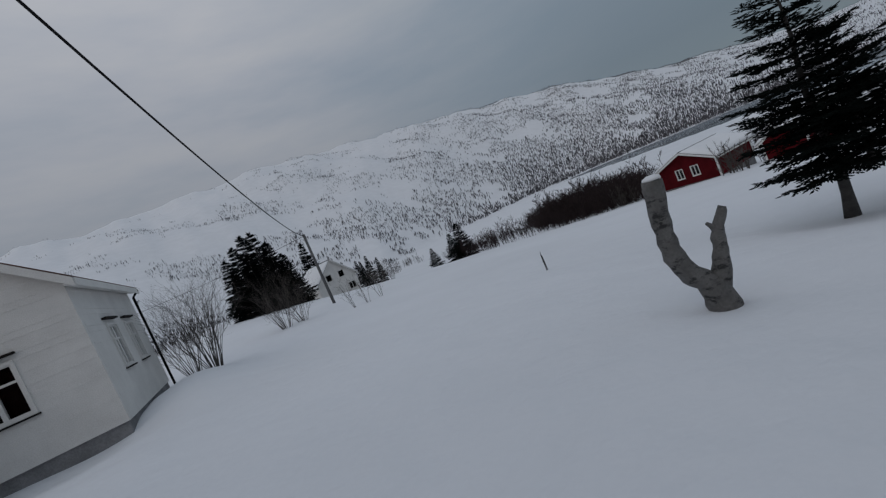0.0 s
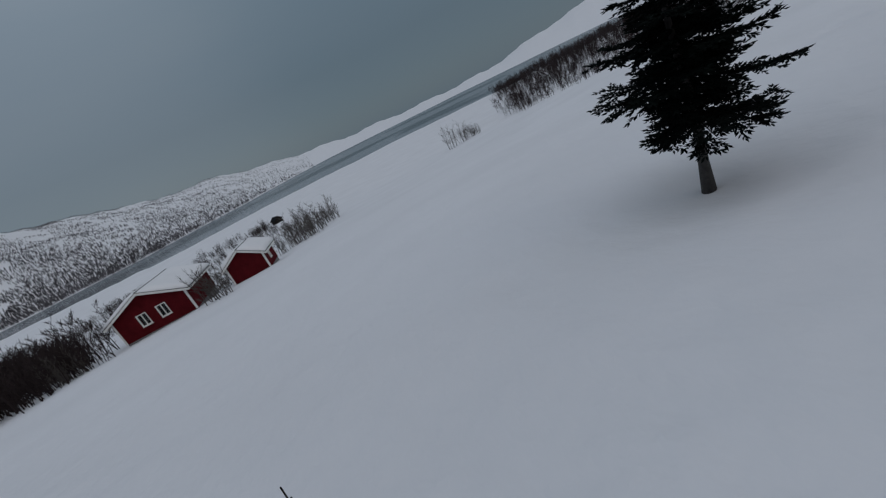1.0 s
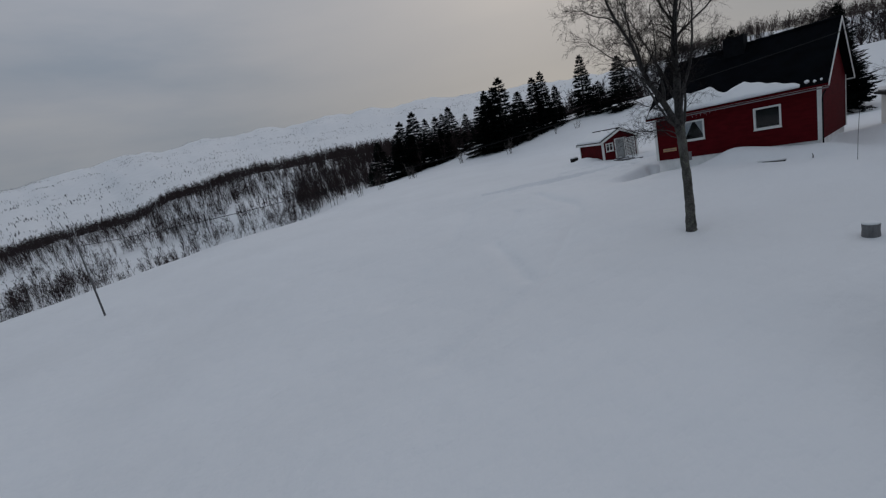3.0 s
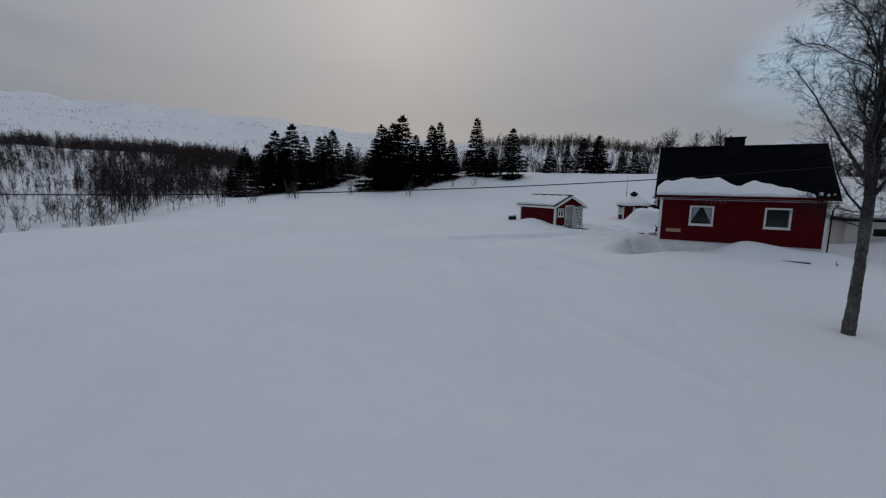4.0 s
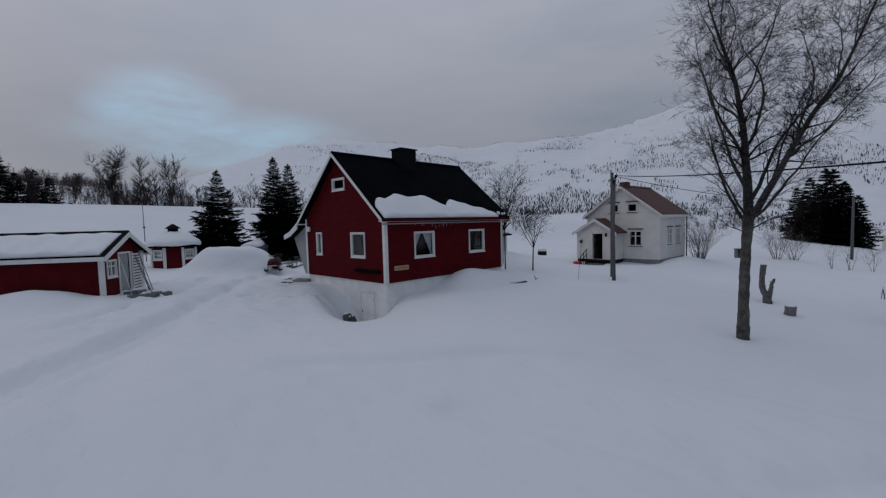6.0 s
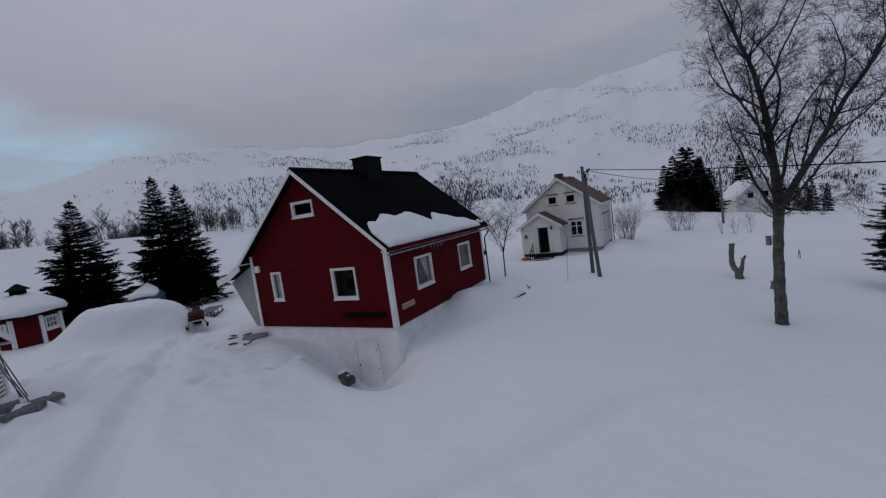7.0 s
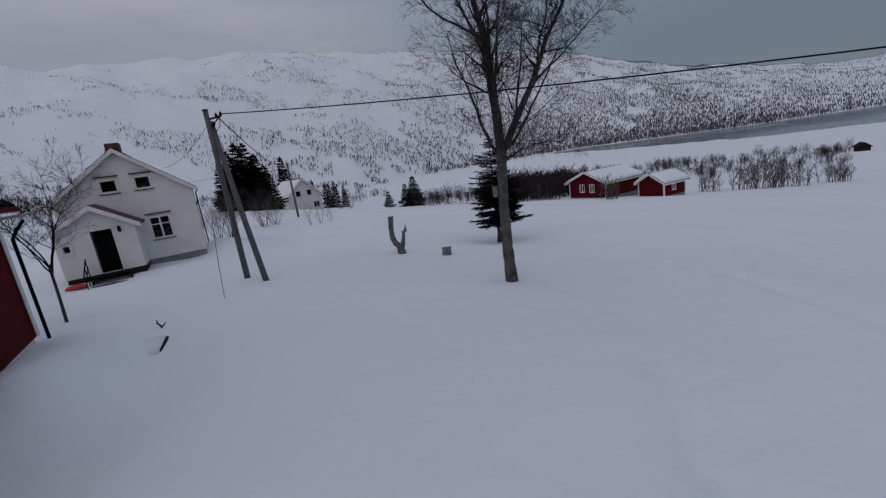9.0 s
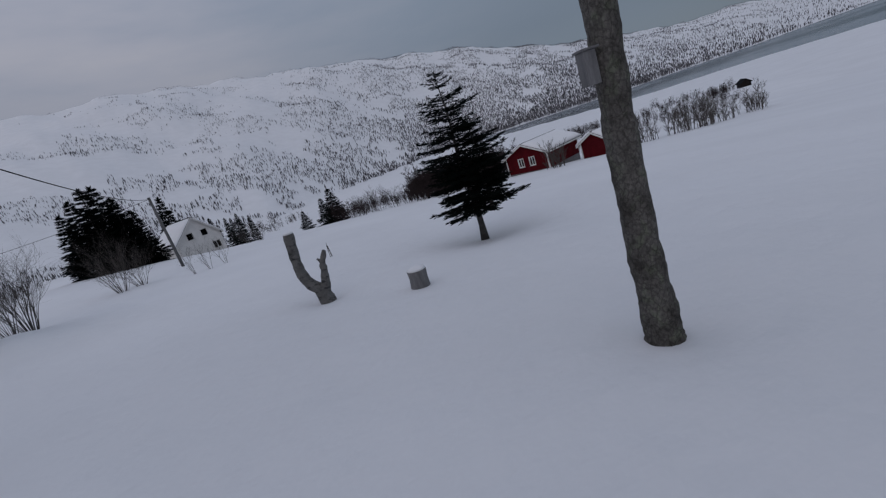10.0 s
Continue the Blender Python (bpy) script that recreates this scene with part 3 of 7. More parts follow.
def ground_z(x, y):
    x, y = np.asarray(x, float), np.asarray(y, float)
    d = x - 4.5
    z = -0.70 - 0.12 * np.clip(d, 0, 15) - 0.11 * np.clip(d - 15, 0, None)
    z = z + 0.02 * np.clip(-d, 0, 17) + 6.5 * sstep(-x, 18, 60)
    z = z - 0.02 * np.clip(y - 15, 0, 120) + 1.2 * hill(x, y, 9, 60, 10, 12) + 6.0 * hill(x, y, 182, 38, 30, 25)
    z = z + 0.05 * np.clip(-y - 2, 0, 24) * sstep(x, 5, 20)
    z = z + 1.6 * hill(x, y, -27, -47, 24, 20)
    z = z - 8.0 * sstep(-y - 0.25 * x, 34, 85) * sstep(x, -16, 14)
    z = z + 9.0 * sstep(-y, 95, 250) * sstep(40 - x, 0, 120)
    z = np.maximum(z, -15.2 + 0.4 * wave(x, y, 40, 2.0))
    # drifts, piles and hollows about the houses
    z = z - 1.95 * hill(x, y, -1.15, -0.55, 1.35, 0.80, -35) - 0.22 * hill(x, y, 0.8, -3.2, 3.0, 2.6) + 0.12 * hill(x, y, -4.4, -1.4, 1.5, 1.0) + 0.25 * hill(x, y, -1.4, -2.3, 1.3, 0.5, -20)
    z = z + 0.42 * hill(x, y, 0.75, 4.5, 0.75, 1.15) + 0.22 * hill(x, y, 2.4, 2.4, 0.7, 1.8, -25) + 0.42 * sstep(2.3 - x, 0, 1.9) * sstep(y, 2.4, 4.6) * (1 - sstep(y, 8.2, 10.0)) * sstep(x, -0.6, 0.0)
    pile = hill(x, y, -14.9, -0.85, 2.0, 1.2, 38)
    z = z + 1.60 * sstep(pile, 0.05, 0.75) - 0.25 * hill(x, y, -12.2, 0.9, 1.3, 1.6) + 0.45 * hill(x, y, 5.0, 24.4, 0.9, 2.0)
    z = z + 0.55 * hill(x, y, -8.4, -10.6, 0.9, 1.3, -34) - 0.3 * hill(x, y, -9.0, -5.2, 1.2, 1.0)
    for tx, ty, tr, td in ((17.2, 13.9, 1.5, 0.32), (11.3, 6.05, 0.45, 0.09), (11.02, 13.33, 0.4, 0.10)):
        z = z - td * hill(x, y, tx, ty, tr, tr)
    z = z - rut(x, y, RUTS_A, 0.18, 0.34) + rut(x, y, RUTS_A, 0.55, 0.10) - rut(x, y, RUTS_B, 0.20, 0.26) - rut(x, y, RUTS_C, 0.24, 0.15) - rut(x, y, RUTS_D, 0.24, 0.14) - rut(x, y, ROAD, 0.45, 0.15)
    z = z + 0.15 * hill(x, y, -20.5, -2.95, 2.2, 2.2)
    z = z + 0.75 * hill(x, y, -5.9, 14.0, 1.3, 4.5, 17)
    z = z + 0.14 * hill(x, y, 1.25, 6.8, 0.45, 0.9) - 0.30 * hill(x, y, -0.9, 19.2, 1.6, 0.9) - 0.2 * hill(x, y, 2.6, 21.4, 1.6, 0.7)
    trod = hill(x, y, -8, -4, 5.5, 3.6, -35)
    z = z + trod * (0.11 * wave(x, y, 0.9, 7.0) + 0.09 * wave(x + 0.6 * y, y - 0.6 * x, 0.5, 8.0) + 0.04 * wave(x - 0.3 * y, y + 0.3 * x, 0.3, 9.0))
    near = 1 - sstep(np.hypot(x - CX, y - CY), 40, 90)
    return z + near * (0.07 * wave(x, y, 4.5, 1.0) + 0.025 * wave(x, y, 1.3, 3.0)) + (1 - near) * 0.35 * wave(x, y, 18, 4.0)


def land_z(x, y):
    """The ground with fjord and mountains beyond the fields."""
    x, y = np.asarray(x, float), np.asarray(y, float)
    az = np.degrees(np.arctan2(x - CX, y - CY)) % 360
    az = np.where(az > 340, az - 360, az)
    r = np.hypot(x - CX, y - CY)
    foot = np.interp(az, [a for a, _ in FOOT], [v for _, v in FOOT])
    crest = np.interp(az, [a for a, _ in CREST], [v for _, v in CREST])
    el = np.interp(az, AZ, EL) + 0.12 * np.sin(az * 0.9) * sstep(r, 300, 900) + 0.04 * np.sin(az * 3.1)
    z = ground_z(x, y)
    shore = np.interp(az, [30, 43, 54, 67, 114, 140], [600, 620, 430, 355, 370, 480])
    sea = sstep(r, shore, shore + 25) * sstep(az, 30, 38) * (1 - sstep(az, 146, 152)) * (1 - sstep(r, foot - 25, foot + 10))
    z = np.where(sea > 0, z * (1 - sea) + (SEA - 4) * sea, z)
    z = z + np.interp(az, [114, 130, 155, 172, 182, 196], [0, 4, 11, 17, 13, 4]) * sstep(r, 125, 320)
    top = 2.0 + np.tan(np.radians(el)) * crest
    t = np.clip((r - foot) / (crest - foot), 0, 1.6)
    up = np.where(t < 1, np.sin(np.clip(t, 0, 1) * math.pi / 2) ** 1.15, 1 - 0.5 * (t - 1))
    rough = (0.035 * wave(x, y, 90, 5.0) + 0.02 * wave(x, y, 33, 6.0)) * np.clip(t * 3, 0, 1) * (1 - 0.9 * sstep(t, 0.6, 1.0))
    return np.where(t > 0, z + (top - z) * np.clip(up + rough, 0, 1.1), z)


def gz(x, y):
    return float(land_z(x, y))


def make_ground():
    radii = [0.0]
    while radii[-1] < 3600:
        r = radii[-1]
        radii.append(r + (0.2 if r < 24 else max(0.2, (r - 24) * 0.045 + 0.2)))
    n_az = 640
    a = np.linspace(0, 2 * math.pi, n_az, endpoint=False)
    rr, aa = np.meshgrid(radii[1:], a, indexing="ij")
    X, Y = CX + rr * np.sin(aa), CY + rr * np.cos(aa)
    Z = land_z(X, Y) - rut(X, Y, [(a + 0.28, b + 0.42) for a, b in RUTS_A], 0.15, 0.30)
    # footprints trodden between the doors, the sheds and the snowmobile
    rng = random.Random(19)
    for way, steps in ((((-9.8, -7.9), (-11.8, -5.6), (-13.2, -3.9)), 16), (((-9.6, -7.7), (-8.8, -4.4), (-7.3, -1.3)), 18), (((-7.6, -1.2), (-9.4, -1.0), (-10.6, -1.4)), 9), (((-4.8, -4.2), (-3.4, -2.6), (-1.9, -1.2)), 12), (((-8.6, -7.0), (-5.0, -8.4), (-2.0, -9.6)), 14)):
        for k in range(steps):
            f = (k + 0.5) / steps * (len(way) - 1)
            i = min(len(way) - 2, int(f))
            px = way[i][0] + (way[i + 1][0] - way[i][0]) * (f - i) + rng.uniform(-0.22, 0.22)
            py = way[i][1] + (way[i + 1][1] - way[i][1]) * (f - i) + rng.uniform(-0.22, 0.22)
            Z = Z - rng.uniform(0.16, 0.32) * hill(X, Y, px, py, 0.15, 0.21, rng.uniform(-40, 40)) + 0.06 * hill(X, Y, px, py, 0.36, 0.36)
    verts = [(CX, CY, gz(CX, CY))] + list(zip(X.ravel().tolist(), Y.ravel().tolist(), Z.ravel().tolist()))
    faces = [(0, 1 + (k + 1) % n_az, 1 + k) for k in range(n_az)]
    for i in range(len(radii) - 2):
        o = 1 + i * n_az
        faces += [(o + k, o + (k + 1) % n_az, o + n_az + (k + 1) % n_az, o + n_az + k) for k in range(n_az)]
    me = mesh_from("ground", verts, faces, SNOW, True)
    return tagged(new("ground", me), "snow-covered field rising to snowy mountainsides round a fjord", "ground", kind="structure")


ground = make_ground()
W = bmesh.new()
bmesh.ops.create_grid(W, x_segments=2, y_segments=2, size=3400)
water = tagged(new("water", done(W, "water", WATER)), "grey fjord water with pale ice along the shore", "water", kind="structure")
water.location = (0, 0, SEA)


# ---- houses ----
def clad(bm, z0, z1, left, right, holes, place, pitch=0.14, deep=0.14, lap=0.007):
    """Lapped weatherboards between two edges, with openings cut through. place(u, n, z) gives the point, n outwards."""
    levels = {round(z0, 4), round(z1, 4)}
    k = 1
    while z0 + k * pitch < z1:
        levels.add(round(z0 + k * pitch, 4))
        k += 1
    for h in holes:
        levels |= {round(z, 4) for z in (h[2], h[3]) if z0 < z < z1}
    levels = sorted(levels)
    for a, b in zip(levels, levels[1:]):
        if b - a < 1e-3:
            continue
        cuts = sorted((h[0], h[1]) for h in holes if h[2] < (a + b) / 2 < h[3])
        spans, u = [], None
        edges = [("L", None)] + [c for h in cuts for c in (("h", h[0]), ("h", h[1]))] + [("R", None)]
        for (ka, ua), (kb, ub) in zip(edges[::2], edges[1::2]):
            spans.append((left(a) if ka == "L" else ua, left(b) if ka == "L" else ua, right(a) if kb == "R" else ub, right(b) if kb == "R" else ub))
        fa, fb = ((a - z0) / pitch) % 1, ((b - z0) / pitch) % 1 or 1.0
        na, nb = lap * (1 - fa), lap * (1 - fb)
        for la, lb, ra, rb in spans:
            if ra - la < 0.01 and rb - lb < 0.01:
                continue
            lb, rb = min(lb, rb), max(lb, rb)
            p = [place(la, na, a), place(ra, na, a), place(rb, nb, b), place(lb, nb, b), place(la, -deep, a), place(ra, -deep, a), place(rb, -deep, b), place(lb, -deep, b)]
            v = [bm.verts.new(q) for q in p]
            for f in ((0, 1, 2, 3), (7, 6, 5, 4), (0, 4, 5, 1), (1, 5, 6, 2), (2, 6, 7, 3), (3, 7, 4, 0)):
                bm.faces.new([v[i] for i in f])
    bmesh.ops.remove_doubles(bm, verts=bm.verts[:], dist=0.0005)


def window(parent, u0, u1, z0, z1, place, trim, style="plain", curtain=True, frame_mat=None, head=None):
    """A window in a wall opening: casing, sash, panes, sill, and what hangs behind."""
    frame_mat = frame_mat or trim
    win = new("window")
    win.parent = parent
    t = 0.062

    def bar(bm, ua, ub, za, zb, n0, n1):
        vs = [bm.verts.new(place(u, n, z)) for n in (n0, n1) for u, z in ((ua, za), (ub, za), (ub, zb), (ua, zb))]
        for f in ((3, 2, 1, 0), (4, 5, 6, 7), (0, 1, 5, 4), (1, 2, 6, 5), (2, 3, 7, 6), (3, 0, 4, 7)):
            bm.faces.new([vs[i] for i in f])

    bm = bmesh.new()
    bar(bm, u0, u1, z1 - t, z1, -0.10, 0.045)
    bar(bm, u0, u1, z0, z0 + t, -0.10, 0.045)
    bar(bm, u0, u0 + t, z0 + t, z1 - t, -0.10, 0.045)
    bar(bm, u1 - t, u1, z0 + t, z1 - t, -0.10, 0.045)
    part("window_frame", bm, trim, win)
    bm = bmesh.new()
    s = 0.034
    a0, a1, b0, b1 = u0 + t, u1 - t, z0 + t, z1 - t
    bar(bm, a0, a1, b1 - s, b1, -0.07, 0.01)
    bar(bm, a0, a1, b0, b0 + s, -0.07, 0.01)
    bar(bm, a0, a0 + s, b0 + s, b1 - s, -0.07, 0.01)
    bar(bm, a1 - s, a1, b0 + s, b1 - s, -0.07, 0.01)
    um = (a0 + a1) / 2
    panes = [(a0 + s, a1 - s, b0 + s, b1 - s)]
    if style == "cross":
        zt = b0 + (b1 - b0) * 0.66
        bar(bm, um - 0.04, um + 0.04, b0 + s, b1 - s, -0.07, 0.012)
        bar(bm, a0 + s, a1 - s, zt - 0.025, zt + 0.025, -0.065, 0.008)
        panes = [(a0 + s, um - 0.04, b0 + s, zt - 0.025), (um + 0.04, a1 - s, b0 + s, zt - 0.025), (a0 + s, um - 0.04, zt + 0.025, b1 - s), (um + 0.04, a1 - s, zt + 0.025, b1 - s)]
    if style == "double":
        bar(bm, um - 0.04, um + 0.04, b0 + s, b1 - s, -0.07, 0.012)
        panes = [(a0 + s, um - 0.04, b0 + s, b1 - s), (um + 0.04, a1 - s, b0 + s, b1 - s)]
    if style == "six":
        us = [a0 + s + (a1 - a0 - 2 * s) * i / 3 for i in range(4)]
        zm = (b0 + b1) / 2
        for q in us[1:3]:
            bar(bm, q - 0.015, q + 0.015, b0 + s, b1 - s, -0.06, 0.006)
        bar(bm, a0 + s, a1 - s, zm - 0.015, zm + 0.015, -0.055, 0.004)
        panes = [(us[i] + 0.016, us[i + 1] - 0.016, lo, hi) for i in range(3) for lo, hi in ((b0 + s, zm - 0.016), (zm + 0.016, b1 - s))]
    part("sash", bm, frame_mat, win)
    for p in panes:
        bm = bmesh.new()
        bar(bm, *p, -0.045, -0.037)
        g = part("pane", bm, GLASS, win)
        g.visible_shadow = False
    bm = bmesh.new()
    bar(bm, u0 - 0.02, u1 + 0.02, z0 - 0.04, z0, -0.02, 0.07)
    part("window_sill", bm, head or trim, win)
    if head:
        bm = bmesh.new()
        bar(bm, u0 - 0.08, u1 + 0.08, z1 + 0.10, z1 + 0.15, 0.0, 0.11)
        part("window_head", bm, head, win)
    # dark board added behind the opening in place of an unlit room
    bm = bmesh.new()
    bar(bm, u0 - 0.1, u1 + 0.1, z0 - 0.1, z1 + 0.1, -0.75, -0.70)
    part("room_shade_board", bm, ROOM_SHADE, win)
    if curtain:
        for lo, hi, way in ((u0 + t, um - 0.04 * (u1 - u0), 1), (um + 0.04 * (u1 - u0), u1 - t, -1)):
            bm = bmesh.new()
            cols = 14
            rows = []
            for j in range(7):
                f = j / 6
                z = b1 - (b1 - b0) * f
                pull = (0.12 + 0.88 * max(0, 1 - f * 1.15)) if style == "drape" else 1.0
                row = []
                for i in range(cols + 1):
                    g = i / cols
                    uu = lo + (hi - lo) * g * pull if way > 0 else hi - (hi - lo) * g * pull
                    row.append(bm.verts.new(place(uu, -0.16 + 0.025 * math.sin(i * 2.2), z)))
                rows.append(row)
            for r0, r1 in zip(rows, rows[1:]):
                for i in range(cols):
                    bm.faces.new((r0[i], r0[i + 1], r1[i + 1], r1[i]))
            if style == "drape" or curtain == "net":
                part("curtain", bm, CURTAIN, win, smooth=True)
            else:
                bm.free()
    return win


def gable_house(name, label, at, turn, w, L, h, ridge, paint, trim, roof_mat, openings, apex=0.5, found=(RENDER_WHITE, 1.6), over=0.35, eave=0.30, skip_corner=False, pitch=0.14, doors=(), edge=0.12, lip=0.10):
    """A house with gables at y = 0 and y = L, x from -w to 0. openings: (side, u0, u1, z0, z1, style, curtain)."""
    house = thing(name, label, "house", at, turn)
    xa = -w * apex

    def place_for(side):
        return {"S": lambda u, n, z: (u, -n, z), "N": lambda u, n, z: (u, L + n, z), "E": lambda u, n, z: (n, u, z), "W": lambda u, n, z: (-w - n, u, z)}[side]

    def gl(z):
        return -w if z <= h else -w + (z - h) / (ridge - h) * (xa + w)

    def gr(z):
        return 0.0 if z <= h else 0.0 + (z - h) / (ridge - h) * xa

    for side in "SNEW":
        bm = bmesh.new()
        holes = [(o[1], o[2], o[3], o[4]) for o in list(openings) + list(doors) if o[0] == side]
        if side in "SN":
            clad(bm, 0.0, ridge - 0.03, gl, gr, holes, place_for(side), pitch)
        else:
            clad(bm, 0.0, h, lambda z: 0.14, lambda z: L - 0.14, holes, place_for(side), pitch)
        part("wall", bm, paint, house)
    for o in openings:
        window(house, o[1], o[2], o[3], o[4], place_for(o[0]), trim, o[5], o[6], None, o[7] if len(o) > 7 else None)
    if not skip_corner:
        for cx, cy in ((0, 0), (-w, 0), (0, L), (-w, L)):
            sx, sy = (1 if cx == 0 else -1), (-1 if cy == 0 else 1)
            bm = bmesh.new()
            box(bm, (min(cx + sx * 0.04, cx - sx * 0.12), min(cy + sy * 0.018, cy + sy * 0.04), 0.0), (max(cx + sx * 0.04, cx - sx * 0.12), max(cy + sy * 0.018, cy + sy * 0.04), h))
            box(bm, (min(cx + sx * 0.018, cx + sx * 0.04), min(cy + sy * 0.017, cy - sy * 0.12), 0.0), (max(cx + sx * 0.018, cx + sx * 0.04), max(cy + sy * 0.017, cy - sy * 0.12), h))
            part("corner_board", bm, trim, house, "white corner board")
    # foundation
    bm = bmesh.new()
    box(bm, (-w + 0.05, 0.05, -found[1]), (-0.05, L - 0.05, -0.005))
    part("foundation", bm, found[0], house)
    # floor and loft close the shell
    bm = bmesh.new()
    box(bm, (-w + 0.15, 0.15, 0.0), (-0.15, L - 0.15, 0.06))
    part("inner_floor", bm, ROOM_SHADE, house)
    # roof slabs
    th = 0.10
    for s in (1, -1):
        xe = 0.0 if s > 0 else -w
        run = abs(xe - xa)
        slope = (ridge - h) / run
        x_out, z_out = xe + s * eave, h - eave * slope
        bm = bmesh.new()
        prism(bm, [(xa, ridge + 0.02), (x_out, z_out + 0.02), (x_out, z_out + 0.02 + th), (xa, ridge + 0.02 + th)], "y", -over, L + over)
        part("roof", bm, roof_mat, house)
        for y0, y1 in ((-over - 0.035, -over - 0.002), (L + over + 0.002, L + over + 0.035)):
            bm = bmesh.new()
            prism(bm, [(xa, ridge - edge), (x_out, z_out - edge), (x_out, z_out + 0.08), (xa, ridge + 0.09)], "y", y0, y1)
            part("barge_board", bm, trim, house, "white painted barge board")
        bm = bmesh.new()
        box(bm, (min(x_out + s * 0.002, x_out + s * 0.03), -over, z_out - lip), (max(x_out + s * 0.002, x_out + s * 0.03), L + over, z_out + 0.07))
        part("fascia", bm, trim if lip > 0.05 else paint, house)
        bm = bmesh.new()
        prism(bm, [(xe + s * 0.045, z_out - 0.02), (x_out - s * 0.01, z_out - 0.05), (x_out - s * 0.01, z_out - 0.02), (xe + s * 0.045, z_out + 0.01)], "y", -over + 0.01, L + over - 0.01)
        part("soffit", bm, trim, house)
    bm = bmesh.new()
    prism(bm, [(xa - 0.16, ridge + 0.06), (xa, ridge + 0.17), (xa + 0.16, ridge + 0.06), (xa, ridge + 0.14)], "y", -over, L + over)
    part("ridge_cap", bm, roof_mat, house)
    return house, place_for


def roof_snow(name, label, at, turn, x_low, z_low, x_high, z_high, y0, y1, edge, thick, seed, steps=44, rows=10, group=""):
    """A blanket of snow on a slope: low edge straight, the high edge ragged by edge(f) in 0..1, rounded at the rims."""
    rng = random.Random(seed)
    ph = [rng.uniform(0, 6.28) for _ in range(4)]
    n = Vector((z_low - z_high, 0, x_high - x_low))
    n = n if n.z > 0 else -n
    n.normalize()
    top, bot = [], []
    for i in range(steps + 1):
        f = i / steps
        y = y0 + (y1 - y0) * f
        e = edge(f)
        rt, rb = [], []
        for j in range(rows + 1):
            g = j / rows
            k = e * g
            p = Vector((x_low + (x_high - x_low) * k, y, z_low + (z_high - z_low) * k))
            rim = (min(1, (1 - g) * 4.0) * min(1, g * 9 + 0.55) * min(1, min(f, 1 - f) * 16 + 0.12)) ** 0.5
            lump = 1 + 0.18 * math.sin(f * 19 + ph[0]) * math.sin(g * 5 + ph[1]) + 0.1 * math.sin(f * 47 + ph[2])
            rt.append(p + n * max(0.012, thick * rim * lump))
            rb.append(p + n * 0.004)
        top.append(rt)
        bot.append(rb)
    V = [tuple(p) for row in top for p in row] + [tuple(p) for row in bot for p in row]
    c, o = rows + 1, (steps + 1) * (rows + 1)
    F = []
    for i in range(steps):
        for j in range(rows):
            a = i * c + j
            F.append((a, a + c, a + c + 1, a + 1))
            F.append((o + a, o + a + 1, o + a + c + 1, o + a + c))
        a = i * c
        F.append((a, o + a, o + a + c, a + c))
        a = i * c + rows
        F.append((a, a + c, o + a + c, o + a))
    for j in range(rows):
        F.append((j, j + 1, o + j + 1, o + j))
        a = steps * c + j
        F.append((a, o + a, o + a + 1, a + 1))
    bm = bmesh.new()
    vs = [bm.verts.new(v) for v in V]
    for f in F:
        bm.faces.new([vs[i] for i in f])
    ob = new(name, done(bm, name, ROOF_SNOW, True))
    ob.matrix_world = pose(*at, 0, 0, turn)
    return tagged(ob, label, "snow", group)


# the red house
RW, RL, RH, RR = 6.67, 8.02, 2.88, 5.74
red_house, red_place = gable_house(
    "red_house", "small red weatherboarded house with a black roof, snow round its base", (0, 0, 0), 0, RW, RL, RH, RR, RED, WHITE, BLACK_ROOF,
    [("S", -2.51, -1.40, 1.04, 2.16, "plain", False), ("S", -5.63, -5.08, 1.06, 2.18, "plain", "net"), ("S", -3.92, -2.86, 4.13, 4.70, "plain", False),
     ("E", 1.60, 2.84, 0.97, 2.13, "drape", True), ("E", 5.26, 6.47, 0.97, 2.13, "plain", False)],
    found=(RENDER_WHITE, 2.8), edge=0.07, lip=0.03)
# chimney
bm = block((-3.44, 3.25, 5.0), (-2.66, 4.28, 6.32), 0.02)
part("chimney", bm, DARK, red_house, "black sheet-clad chimney")
bm = block((-3.50, 3.18, 6.32), (-2.60, 4.35, 6.37), 0.01)
part("chimney_cap", bm, DARK, red_house)
# lower roof over the western entry, with its tapering grey screen
bm = bmesh.new()
prism(bm, [(-6.95, 2.52), (-7.75, 2.12), (-8.45, 1.93), (-8.45, 2.04), (-7.75, 2.24), (-6.95, 2.66)], "y", -0.35, 3.4)
part("entry_roof", bm, BLACK_ROOF, red_house)
bm = bmesh.new()
prism(bm, [(-6.95, 2.38), (-7.75, 2.00), (-8.47, 1.81), (-8.47, 2.05), (-7.75, 2.25), (-6.95, 2.68)], "y", -0.42, -0.36)
part("barge_board", bm, WHITE, red_house, "white painted barge board")
bm = bmesh.new()
prism(bm, [(-6.70, 0.0), (-7.02, 0.0), (-8.15, 1.88), (-6.70, 2.52)], "y", 0.02, 0.09)
part("entry_screen", bm, GREY_PAINT, red_house, "grey tapering entry screen")
